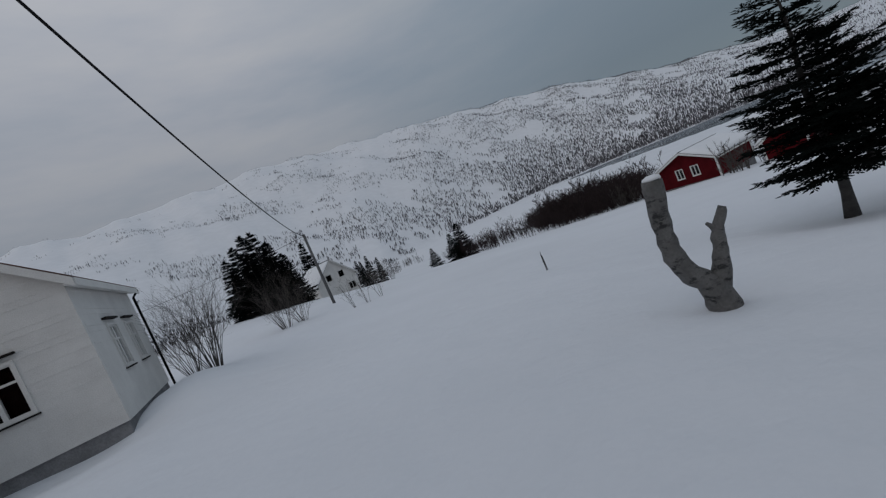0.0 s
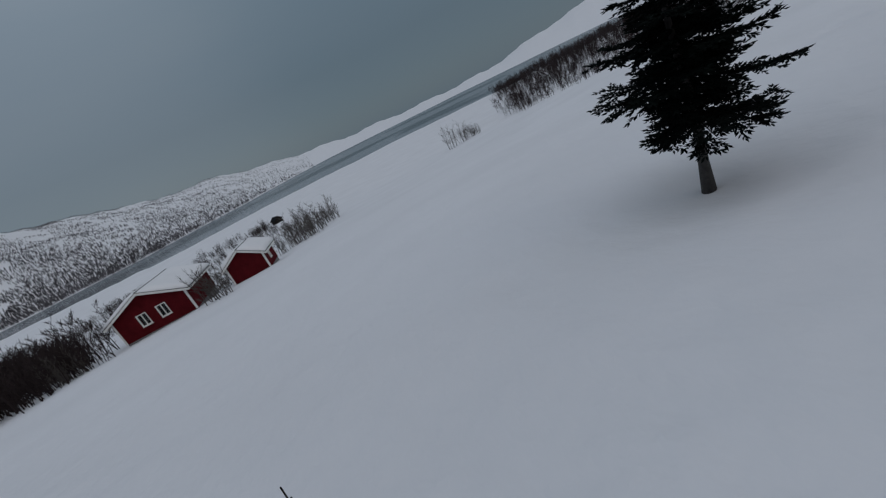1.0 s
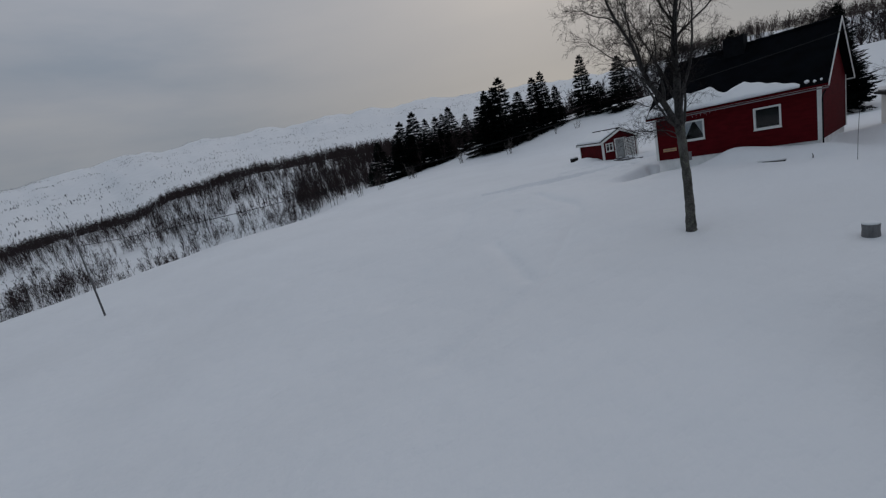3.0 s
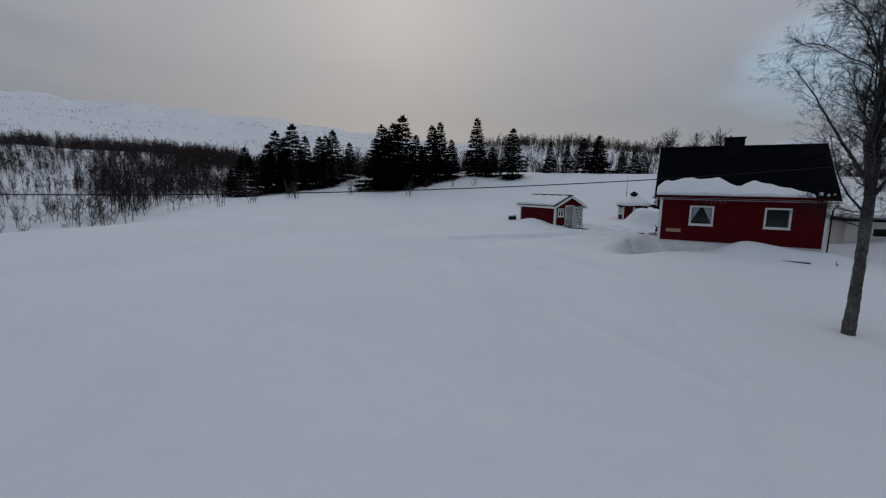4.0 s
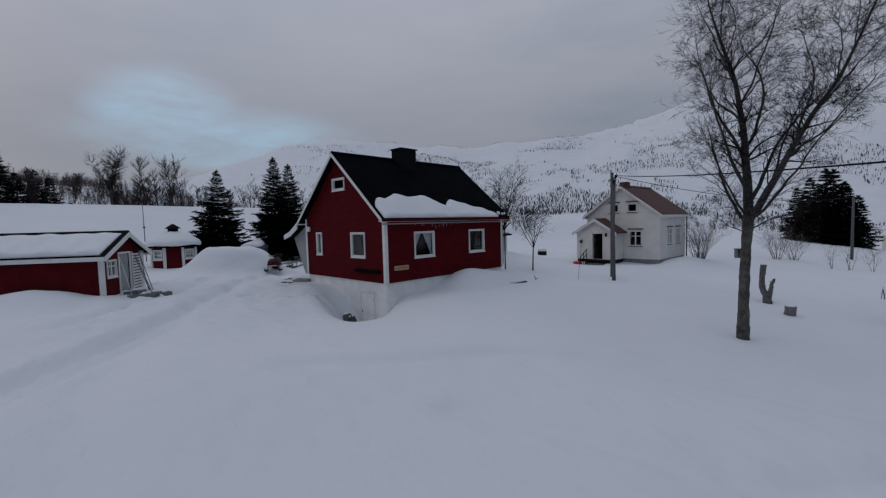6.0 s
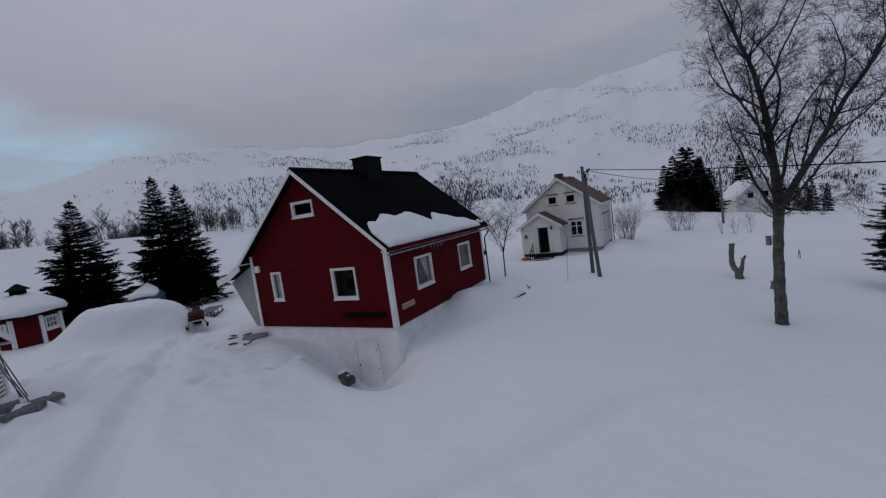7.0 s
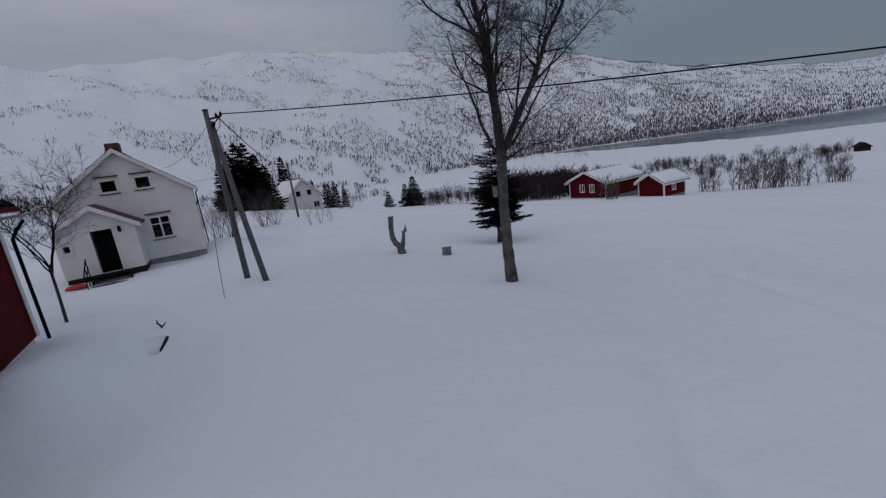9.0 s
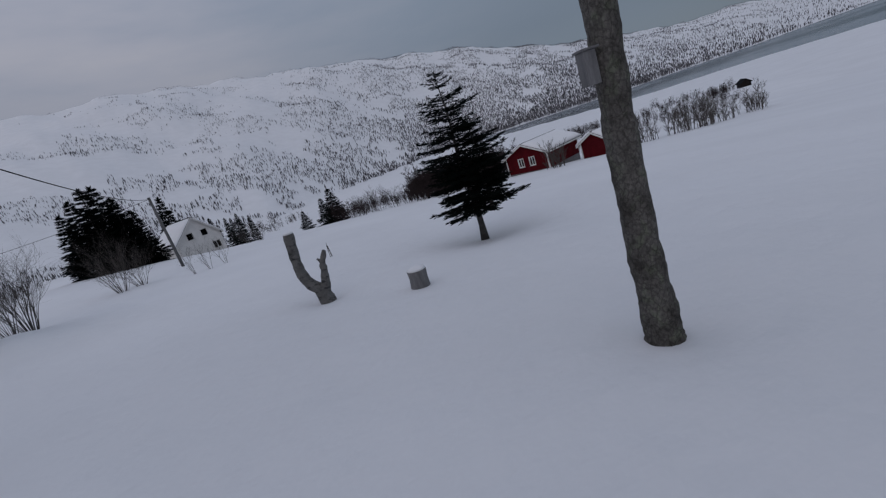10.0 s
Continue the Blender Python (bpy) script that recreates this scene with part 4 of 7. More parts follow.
# gutter and downpipe on the east side
gx, gzz = 0.36, RH - 0.36
prof = [(gx + 0.058 * math.cos(a), gzz - 0.058 * math.sin(a)) for a in [math.pi * i / 8 for i in range(9)]] + [(gx + 0.050 * math.cos(a), gzz - 0.050 * math.sin(a)) for a in [math.pi * i / 8 for i in range(8, -1, -1)]]
bm = bmesh.new()
prism(bm, prof, "y", -0.36, RL + 0.36)
part("gutter", bm, GREY_FOUND, red_house, "dull grey half-round gutter")
part("downpipe", tube_mesh("downpipe", [(0.36, 8.28, 2.40), (0.22, 8.16, 2.20), (0.14, 8.12, 2.05), (0.14, 8.12, -0.55)], [0.034] * 4, 8, DARK), DARK, red_house, "dark downpipe")
for k in range(11):
    r2 = random.Random(100 + k)
    y = 1.5 + k * 0.24 + r2.uniform(-0.16, 0.16)
    ln = 0.03 + 0.08 * r2.random() ** 2.2 + 0.20 * r2.random() * math.exp(-((y - 2.6) / 0.8) ** 2)
    part("icicle", tube_mesh("icicle", [(0.37, y, RH - 0.42), (0.37, y + 0.01, RH - 0.42 - ln * 0.6), (0.375, y + 0.01, RH - 0.42 - ln)], [0.005, 0.0032, 0.001], 5, ICE), ICE, red_house)
# wooden name board with carved letters shown as bars
bm = block((0.02, 0.42, 0.50), (0.055, 1.22, 0.70), 0.006)
board = part("name_board", bm, SIGN_WOOD, red_house, "varnished wooden name board")
for k, (a, b) in enumerate(((0.50, 0.68), (0.71, 0.86), (0.90, 1.14))):
    part("lettering", block((0.0555, a, 0.58), (0.058, b, 0.62), 0), GREY_WOOD, board)
# dark flower rail under the gable window
bm = bmesh.new()
box(bm, (-2.12, -0.17, 0.40), (-0.34, -0.02, 0.54))
bevel(bm, 0.015)
part("flower_box", bm, BLACK_WOOD, red_house, "long dark flower box under the window")
part("meter_box", block((-6.42, -0.12, 2.22), (-6.18, -0.02, 2.48), 0.015), WHITE, red_house, "white meter box")
# basement door
bm = bmesh.new()
for lo, hi in (((-2.00, 0.01, -2.5), (-1.92, 0.045, -0.52)), ((-1.00, 0.01, -2.5), (-0.92, 0.045, -0.52)), ((-2.00, 0.01, -0.52), (-0.92, 0.045, -0.44))):
    box(bm, lo, hi)
cellar = part("cellar_door", bm, RENDER_WHITE, red_house, "white cellar door half in the snow")
part("door_leaf", block((-1.91, 0.022, -2.5), (-1.01, 0.042, -0.53), 0.004), RENDER_WHITE, cellar)
part("handle", block((-1.85, -0.01, -1.42), (-1.825, 0.02, -1.34), 0.004), DARK, cellar)
part("hinge", block((-1.04, 0.008, -0.82), (-1.01, 0.021, -0.78), 0.002), DARK, cellar)
part("hinge", block((-1.04, 0.008, -1.50), (-1.01, 0.021, -1.46), 0.002), DARK, cellar)


def ragged(lo, hi, seed):
    rng = random.Random(seed)
    k = [rng.uniform(lo, hi) for _ in range(9)]

    def edge(f):
        a = f * 8
        i = min(7, int(a))
        t = a - i
        t = t * t * (3 - 2 * t)
        return k[i] * (1 - t) + k[i + 1] * t + 0.015 * math.sin(f * 70)
    return edge


def red_edge(f):
    """Highest near the south end, a notch past the middle, running out to a tongue in the north."""
    pts = ((0, 0.16), (0.06, 0.30), (0.12, 0.27), (0.2, 0.36), (0.33, 0.31), (0.42, 0.36), (0.52, 0.21), (0.56, 0.16), (0.60, 0.25), (0.66, 0.29), (0.76, 0.22), (0.88, 0.13), (1.0, 0.05))
    for (a, p), (b, q) in zip(pts, pts[1:]):
        if a <= f <= b:
            t = (f - a) / (b - a)
            return p + (q - p) * t + 0.008 * math.sin(f * 60)
    return 0.05


rs = (RR - RH) / (RW / 2)
roof_snow("roof_snow", "melting snow patch on the lower edge of the black roof", (0, 0, 0), 0, 0.33, RH - 0.33 * rs + 0.13, -RW / 2, RR + 0.125, -0.25, 7.3, red_edge, 0.17, 5)
for k, (y, f, s) in enumerate(((7.55, 0.05, 0.10), (7.85, 0.04, 0.07), (8.1, 0.05, 0.06))):
    bm = bmesh.new()
    bmesh.ops.create_icosphere(bm, subdivisions=2, radius=s)
    for v in bm.verts:
        v.co *= 1 + 0.2 * math.sin(v.co.x * 60 + k) * math.cos(v.co.y * 50)
    ob = new("snow_lump", done(bm, "snow_lump", ROOF_SNOW, True))
    ob.location = (0.33 - (0.33 + RW / 2) * f, y, RH - 0.33 * rs + 0.13 + (RR - RH + 0.33 * rs) * f + s * 0.55)
    tagged(ob, "small lump of old snow on the roof edge", "snow", "snow lumps on the roof")

# the white house
WX, WY, WZ, WT = 3.76, 21.95, -0.58, -2.0
HW, HL, HH, HR = 5.60, 5.50, 3.38, 5.50


def wpt(dx, dy, dz=0.0):
    """A point of the white house's own plan."""
    return tuple(pose(WX, WY, WZ, 0, 0, WT) @ Vector((dx, dy, dz)))


white_house, white_place = gable_house(
    "white_house", "white weatherboarded farmhouse with a brown tiled roof and grey foundation", (WX, WY, WZ), WT, HW, HL, HH, HR, HOUSE_WHITE, HOUSE_WHITE, RUST_ROOF,
    [("S", -2.22, -1.24, 0.96, 2.14, "cross", False, DARK_WOOD), ("S", -3.75, -2.98, 3.52, 4.20, "plain", False, DARK_WOOD), ("S", -2.36, -1.60, 3.52, 4.20, "plain", False, DARK_WOOD),
     ("E", 1.50, 2.40, 1.05, 2.25, "cross", "net", DARK_WOOD), ("E", 3.30, 4.20, 1.05, 2.25, "cross", "net", DARK_WOOD)],
    found=(GREY_FOUND, 1.2), over=0.25, eave=0.25, skip_corner=True)
bm = block((-3.10, 0.35, 5.0), (-2.52, 0.95, 5.88), 0.02)
part("chimney", bm, RUST_ROOF, white_house, "brick chimney")
part("downpipe", tube_mesh("downpipe", [(0.28, 5.62, 3.2), (0.1, 5.55, 3.0), (0.1, 5.55, -0.3)], [0.04] * 3, 8, DARK), DARK, white_house)
# entry porch of the white house: gabled, with a dark open door and wooden steps
PW, PD, PH, PR = 3.0, 1.65, 2.12, 3.02
porch = thing("entry_porch", "white gabled entry porch with a dark open doorway", "porch", wpt(-2.62, -PD), WT)


def porch_front(u, n, z):
    return (u, -n, z)


PA = -1.42


def pl(z):
    return -PW if z <= PH else -PW + (z - PH) / (PR - PH) * (PA + PW)


def pr(z):
    return 0.0 if z <= PH else (z - PH) / (PR - PH) * PA


bm = bmesh.new()
clad(bm, 0.0, PR - 0.02, pl, pr, [(-1.68, -0.88, 0.02, 1.96), (-2.80, -2.45, 1.15, 1.55)], porch_front)
part("wall", bm, HOUSE_WHITE, porch)
for x0, fn in ((0.0, lambda u, n, z: (n, u, z)), (-PW, lambda u, n, z: (-PW - n, u, z))):
    bm = bmesh.new()
    clad(bm, 0.0, PH, lambda z: 0.14, lambda z: PD - 0.01, [], fn)
    part("wall", bm, HOUSE_WHITE, porch)
# solid dark block: shade of the open underside is put into its colour
bm = bmesh.new()
box(bm, (-PW + 0.04, 0.04, -0.75), (-0.04, PD - 0.01, -0.005))
part("foundation", bm, DARK_WOOD, porch, "dark block in place of the shaded open space under the porch")
for s, xe in ((1, 0.0), (-1, -PW)):
    slope = (PR - PH) / abs(xe - PA)
    xo, zo = xe + s * 0.28, PH - 0.28 * slope
    bm = bmesh.new()
    prism(bm, [(PA, PR + 0.02), (xo, zo + 0.02), (xo, zo + 0.11), (PA, PR + 0.12)], "y", -0.25, PD - 0.03)
    part("roof", bm, RUST_ROOF, porch)
    bm = bmesh.new()
    prism(bm, [(PA, PR - 0.12), (xo, zo - 0.12), (xo, zo + 0.10), (PA, PR + 0.10)], "y", -0.285, -0.252)
    part("barge_board", bm, HOUSE_WHITE, porch)
window(porch, -2.83, -2.42, 1.12, 1.58, porch_front, HOUSE_WHITE, "plain", False)
bm = bmesh.new()
for lo, hi in (((-1.76, -0.04, 0.0), (-1.68, 0.02, 2.02)), ((-0.88, -0.04, 0.0), (-0.80, 0.02, 2.02)), ((-1.76, -0.04, 1.96), (-0.80, 0.02, 2.04))):
    box(bm, lo, hi)
part("door_frame", bm, HOUSE_WHITE, porch)
part("door_leaf", block((-1.67, 0.55, 0.03), (-0.89, 0.60, 1.95), 0.005), DARK, porch, "dark door")
part("wall_lamp", tube_mesh("wall_lamp", [(-0.58, -0.10, 1.75), (-0.58, -0.10, 1.80), (-0.58, -0.10, 1.98), (-0.58, -0.10, 2.05)], [0.04, 0.075, 0.06, 0.015], 10, DARK), DARK, porch, "black lantern")
steps = thing("entry_steps", "dark wooden entry steps with a thin handrail, dusted with snow", "steps", wpt(-3.92, -PD), WT)
for k in range(4):
    part("tread", block((-0.75, -0.32 - 0.28 * k, -0.08 - 0.18 * k), (0.75, -0.05 - 0.28 * k, -0.03 - 0.18 * k), 0.006), DARK_WOOD, steps)
for x in (-0.72, 0.72):
    bm = bmesh.new()
    beam(bm, (x, -0.05, -0.10), (x, -1.2, -0.85), 0.05, 0.2)
    part("stringer", bm, DARK_WOOD, steps)
bm = bmesh.new()
for q in (0, 1, 2):
    beam(bm, (-0.8, -0.2 - q * 0.45, -0.2 - q * 0.26), (-0.8, -0.2 - q * 0.45, 0.75 - q * 0.26), 0.035, 0.035)
beam(bm, (-0.8, -0.1, 0.80), (-0.8, -1.2, 0.18), 0.04, 0.04)
beam(bm, (-0.8, -0.1, 0.45), (-0.8, -1.2, -0.17), 0.03, 0.03)
part("handrail", bm, DARK, steps)
bm = bmesh.new()
bmesh.ops.create_icosphere(bm, subdivisions=3, radius=0.3)
for v in bm.verts:
    v.co = Vector((v.co.x * 1.3, v.co.y * 0.6, max(v.co.z, -0.08) * 0.55))
ob = new("sledge", done(bm, "sledge", BRIGHT_RED, True))
sx, sy, _ = wpt(-5.2, -PD - 0.7)
ob.location = (sx, sy, gz(sx, sy) + 0.06)
tagged(ob, "bright red plastic sledge lying in the snow by the steps", "sledge")


# the shed
SW_, SL, SH, SR = 3.3, 4.85, 1.85, 2.66
SX, SY, SZ = -10.71, -12.36, -0.30
ST = -34.0
shed, shed_place = gable_house(
    "garden_shed", "small red wooden shed with white corners and a snowy roof", (SX, SY, SZ), ST, SW_, SL, SH, SR, RED_OLD, WHITE, DARK,
    [("N", -1.02, -0.30, 0.85, 1.60, "cross", False)], found=(DARK_WOOD, 0.6), over=0.28, eave=0.3, doors=[("N", -2.05, -1.22, 0.02, 1.80)])
part("door_leaf", block((-2.03, SL - 0.06, 0.03), (-1.24, SL - 0.01, 1.79), 0.006), GREY_PAINT, shed, "pale grey plank door")
bm = bmesh.new()
for lo, hi in (((-2.12, SL + 0.016, 0.0), (-2.04, SL + 0.05, 1.86)), ((-1.23, SL + 0.016, 0.0), (-1.15, SL + 0.05, 1.86)), ((-2.12, SL + 0.016, 1.80), (-1.15, SL + 0.052, 1.88))):
    box(bm, lo, hi)
part("door_frame", bm, WHITE, shed)
for k in range(13):
    part("slat", block((-3.04, SL + 0.05, 0.05 + k * 0.135), (-2.22, SL + 0.075, 0.14 + k * 0.135), 0.004), WHITE, shed)
for x in (-3.06, -2.24):
    part("screen_post", block((x, SL + 0.016, -0.3), (x + 0.06, SL + 0.09, 1.85), 0.005), WHITE, shed)
SM = pose(SX, SY, SZ, 0, 0, ST)


def shed_ground(u, v):
    q = SM @ Vector((u, v, 0))
    return gz(q.x, q.y) - SZ


for k, (u, v, top, side) in enumerate(((-2.85, 0.62, 1.75, 0.10), (-2.68, 0.50, 1.90, -0.06), (-2.50, 0.66, 1.60, 0.14), (-2.30, 0.80, 1.70, -0.10), (-1.08, 0.55, 1.72, 0.0))):
    V, F = [], []
    g = shed_ground(u, SL + v)
    tube(V, F, [Vector((u, SL + v, g - 0.15)), Vector((u + side * 0.5, SL + 0.10 + (v - 0.10) * 0.48, (g + top) / 2)), Vector((u + side, SL + 0.115, top))], [0.019, 0.018, 0.014], 7)
    ob = new("pole", mesh_from("pole", V, F, WHITE if k == 4 else GREY_WOOD, True))
    ob.matrix_world = SM.copy()
    tagged(ob, "white pole leaning beside the shed door" if k == 4 else "weathered grey pole leaning against the shed", "pole", "" if k == 4 else "poles leaning on the shed")
for k, (u, v, a, up) in enumerate(((-1.55, SL + 0.42, 4, 0.06), (-1.75, SL + 1.05, 16, 0.03), (-0.95, SL + 0.95, -24, 0.03), (-2.55, SL + 1.15, 30, 0.02))):
    ob = new("step_slab", done(block((-0.48, -0.27, -0.12), (0.48, 0.27, 0.05), 0.015), "step_slab", GREY_WOOD))
    ob.matrix_world = SM @ pose(u, v, shed_ground(u, v) + up, 3, -4, a)
    tagged(ob, "grey wooden step half buried in snow before the shed door", "step", "steps before the shed")
crate2 = thing("crate", "dark crate with snow on it beside the shed", "crate", tuple(SM @ Vector((0.55, -0.55, shed_ground(0.55, -0.55)))), -20)
part("body", block((-0.32, -0.25, -0.1), (0.32, 0.25, 0.34), 0.02), DARK_WOOD, crate2)
bm = bmesh.new()
box(bm, (-0.34, -0.27, 0.344), (0.34, 0.27, 0.46))
bevel(bm, 0.045, 2)
part("snow_cover", bm, ROOF_SNOW, crate2, smooth=True)
ss = (SR - SH) / (SW_ / 2)
roof_snow("roof_snow", "thick even snow blanket on the shed roof", (SX, SY, SZ), ST, 0.28, SH - 0.28 * ss + 0.13, -SW_ / 2, SR + 0.12, -0.2, SL + 0.1, lambda f: 0.93 + 0.02 * math.sin(f * 30), 0.17, 7, rows=12)
roof_snow("roof_snow", "thick even snow blanket on the shed roof", (SX, SY, SZ), ST, -SW_ - 0.28, SH - 0.28 * ss + 0.13, -SW_ / 2, SR + 0.12, -0.2, SL + 0.1, lambda f: 0.95, 0.19, 8, rows=12)


# ---- grill hut: eight-sided, red, with a thick snowy roof and a dark smoke hood ----
def grill_hut(x, y, z, turn):
    hut = thing("grill_hut", "low red eight-sided grill hut under a heavy cap of snow", "hut", (x, y, z), turn)
    hut.scale = (1.22, 1.22, 1.22)
    n, r, h = 8, 1.14, 1.18
    for k in range(n):
        a0, a1 = 2 * math.pi * k / n, 2 * math.pi * (k + 1) / n
        p0, p1 = Vector((r * math.cos(a0), r * math.sin(a0), 0)), Vector((r * math.cos(a1), r * math.sin(a1), 0))
        out = ((p0 + p1) / 2).normalized()
        along = (p1 - p0).normalized()
        ln = (p1 - p0).length

        def place(u, nn, zz, p0=p0, along=along, out=out):
            q = p0 + along * u + out * nn
            return (q.x, q.y, zz)
        bm = bmesh.new()
        holes = [(0.14, ln - 0.14, 0.48, 1.00)] if k % 2 == 0 else []
        clad(bm, -0.3, h, lambda zz: 0.0, lambda zz, ln=ln: ln, holes, place, 0.12, 0.08)
        part("wall", bm, RED_OLD, hut)
        bm = bmesh.new()
        beam(bm, p0 + Vector((0, 0, -0.3)), p0 + Vector((0, 0, h)), 0.12, 0.12)
        part("corner_post", bm, WHITE, hut)
        if holes:
            window(hut, 0.12, ln - 0.12, 0.46, 1.02, place, WHITE, "six", False)
    V, F = [], []
    tube(V, F, [Vector((0, 0, h - 0.06)), Vector((0, 0, h + 0.02)), Vector((0, 0, h + 0.75))], [1.40, 1.40, 0.32], 8)
    part("roof", mesh_from("roof", V, F, DARK), DARK, hut)
    V, F = [], []
    tube(V, F, [Vector((0, 0, h + 0.7)), Vector((0, 0, h + 1.00)), Vector((0, 0, h + 1.02)), Vector((0, 0, h + 1.28))], [0.26, 0.26, 0.42, 0.05], 8)
    part("smoke_hood", mesh_from("smoke_hood", V, F, DARK), DARK, hut, "dark metal smoke hood")
    V, F = [], []
    rng = random.Random(4)
    prof = ((1.38, h + 0.05), (1.44, h + 0.16), (1.36, h + 0.30), (1.07, h + 0.50), (0.72, h + 0.69), (0.40, h + 0.83), (0.27, h + 0.83))
    m = 40
    for i, (rr, zz) in enumerate(prof):
        for k in range(m):
            a = 2 * math.pi * k / m
            w = 1 + 0.03 * math.sin(3 * a + 1) + 0.015 * math.sin(9 * a)
            V.append((rr * w * math.cos(a), rr * w * math.sin(a), zz + 0.03 * math.sin(5 * a + i)))
    for i in range(len(prof) - 1):
        F += [(i * m + k, i * m + (k + 1) % m, (i + 1) * m + (k + 1) % m, (i + 1) * m + k) for k in range(m)]
    F.append(tuple(range(m - 1, -1, -1)))
    F.append(tuple(range((len(prof) - 1) * m, len(prof) * m)))
    cap = new("roof_snow", mesh_from("roof_snow", V, F, ROOF_SNOW, True))
    cap.matrix_world = pose(x, y, z, 0, 0, turn) @ Matrix.Diagonal((1.22, 1.22, 1.22, 1))
    tagged(cap, "thick rounded snow cap on the grill hut roof", "snow")


grill_hut(-20.5, -2.95, gz(-20.5, -2.95) - 0.05, 8)


# ---- snowmobile with its cargo sled ----
def snowmobile(x, y, turn):
    z = gz(x, y)
    s = thing("snowmobile", "parked dark red snowmobile with a black padded seat", "snowmobile", (x, y, z), turn)
    s.scale = (0.9, 0.9, 0.88)
    bm = bmesh.new()
    prism(bm, [(-0.35, 0.35), (0.55, 0.34), (1.00, 0.38), (1.05, 0.46), (0.75, 0.66), (0.35, 0.80), (0.05, 0.80), (-0.35, 0.62)], "y", -0.36, 0.36)
    bevel(bm, 0.07, 2)
    part("hood", bm, SLED_RED, s, "dark red hood", True)
    bm = bmesh.new()
    prism(bm, [(0.20, 0.76), (0.24, 0.78), (0.06, 1.06), (0.04, 1.06)], "y", -0.29, 0.29)
    bevel(bm, 0.01)
    part("windshield", bm, GLASS, s)
    part("headlight_band", block((0.80, -0.30, 0.60), (0.86, 0.30, 0.665), 0.02), RUBBER, s)
    part("bumper", block((1.02, -0.30, 0.36), (1.10, 0.30, 0.42), 0.02), STEEL, s)
    bm = bmesh.new()
    prism(bm, [(-1.46, 0.82), (-0.98, 0.82), (-1.04, 1.12), (-1.42, 1.12)], "y", -0.27, 0.27)
    bevel(bm, 0.05, 2)
    part("rear_bag", bm, RUBBER, s, "black bag on the rear rack", True)
    bm = bmesh.new()
    prism(bm, [(-1.35, 0.50), (-0.30, 0.50), (-0.25, 0.68), (-0.55, 0.78), (-1.10, 0.84), (-1.38, 0.78)], "y", -0.19, 0.19)
    bevel(bm, 0.05, 2)
    part("seat", bm, RUBBER, s, "black padded seat", True)
    bm = bmesh.new()
    prism(bm, [(-1.55, 0.16), (-1.40, 0.02), (-0.10, 0.02), (0.22, 0.18), (0.18, 0.34), (-0.2, 0.46), (-1.30, 0.46), (-1.56, 0.34)], "y", -0.19, 0.19)
    bevel(bm, 0.03)
    part("track", bm, RUBBER, s)
    bm = bmesh.new()
    box(bm, (-1.45, -0.30, 0.46), (-0.2, 0.30, 0.50))
    part("tunnel", bm, DARK, s)
    V, F = [], []
    tube(V, F, [Vector((0.15, -0.42, 1.04)), Vector((0.12, -0.2, 1.02)), Vector((0.10, 0, 0.94)), Vector((0.12, 0.2, 1.02)), Vector((0.15, 0.42, 1.04))], [0.02] * 5, 8)
    part("handlebar", mesh_from("handlebar", V, F, RUBBER, True), RUBBER, s)
    for sy in (-0.46, 0.46):
        V, F = [], []
        tube(V, F, [Vector((0.15, sy, 0.05)), Vector((0.6, sy, 0.03)), Vector((1.15, sy, 0.05)), Vector((1.36, sy, 0.16)), Vector((1.42, sy, 0.27))], [0.05, 0.06, 0.055, 0.04, 0.02], 6)
        ski = part("ski", mesh_from("ski", V, F, RUBBER, True), RUBBER, s)
        bm = bmesh.new()
        beam(bm, (0.72, sy, 0.08), (0.62, sy * 0.62, 0.42), 0.06, 0.06)
        part("spindle", bm, STEEL, ski)
    for sy in (-0.2, 0.2):
        part("headlight", block((0.90, sy - 0.09, 0.54), (0.985, sy + 0.09, 0.62), 0.02), GLASS, s)
    bm = bmesh.new()
    for yy in (-0.28, 0.28):
        beam(bm, (-1.5, yy, 0.50), (-1.5, yy, 0.98), 0.03, 0.03)
        beam(bm, (-1.5, yy, 0.98), (-0.98, yy, 0.86), 0.03, 0.03)
    beam(bm, (-1.5, -0.28, 0.98), (-1.5, 0.28, 0.98), 0.03, 0.03)
    part("rear_rack", bm, DARK, s)
    c = thing("cargo_sled", "low cargo sled of grey wood standing behind the snowmobile", "sled", (-13.5, 1.75, gz(-14.2, 2.6) + 0.03), -48)
    for k in range(5):
        part("plank", block((-2.4, -0.42 + k * 0.17, 0.30), (-0.3, -0.27 + k * 0.17, 0.33), 0.004), GREY_WOOD, c)
    for sy in (-0.35, 0.35):
        V, F = [], []
        tube(V, F, [Vector((-2.5, sy, 0.04)), Vector((-0.6, sy, 0.03)), Vector((-0.2, sy, 0.14)), Vector((-0.05, sy, 0.34))], [0.035] * 4, 6)
        part("runner", mesh_from("runner", V, F, DARK, True), DARK, c)
        for xx in (-2.2, -1.4, -0.6):
            bm = bmesh.new()
            beam(bm, (xx, sy, 0.04), (xx, sy, 0.30), 0.04, 0.04)
            part("strut", bm, GREY_WOOD, c)


snowmobile(-12.1, 0.6, -33)

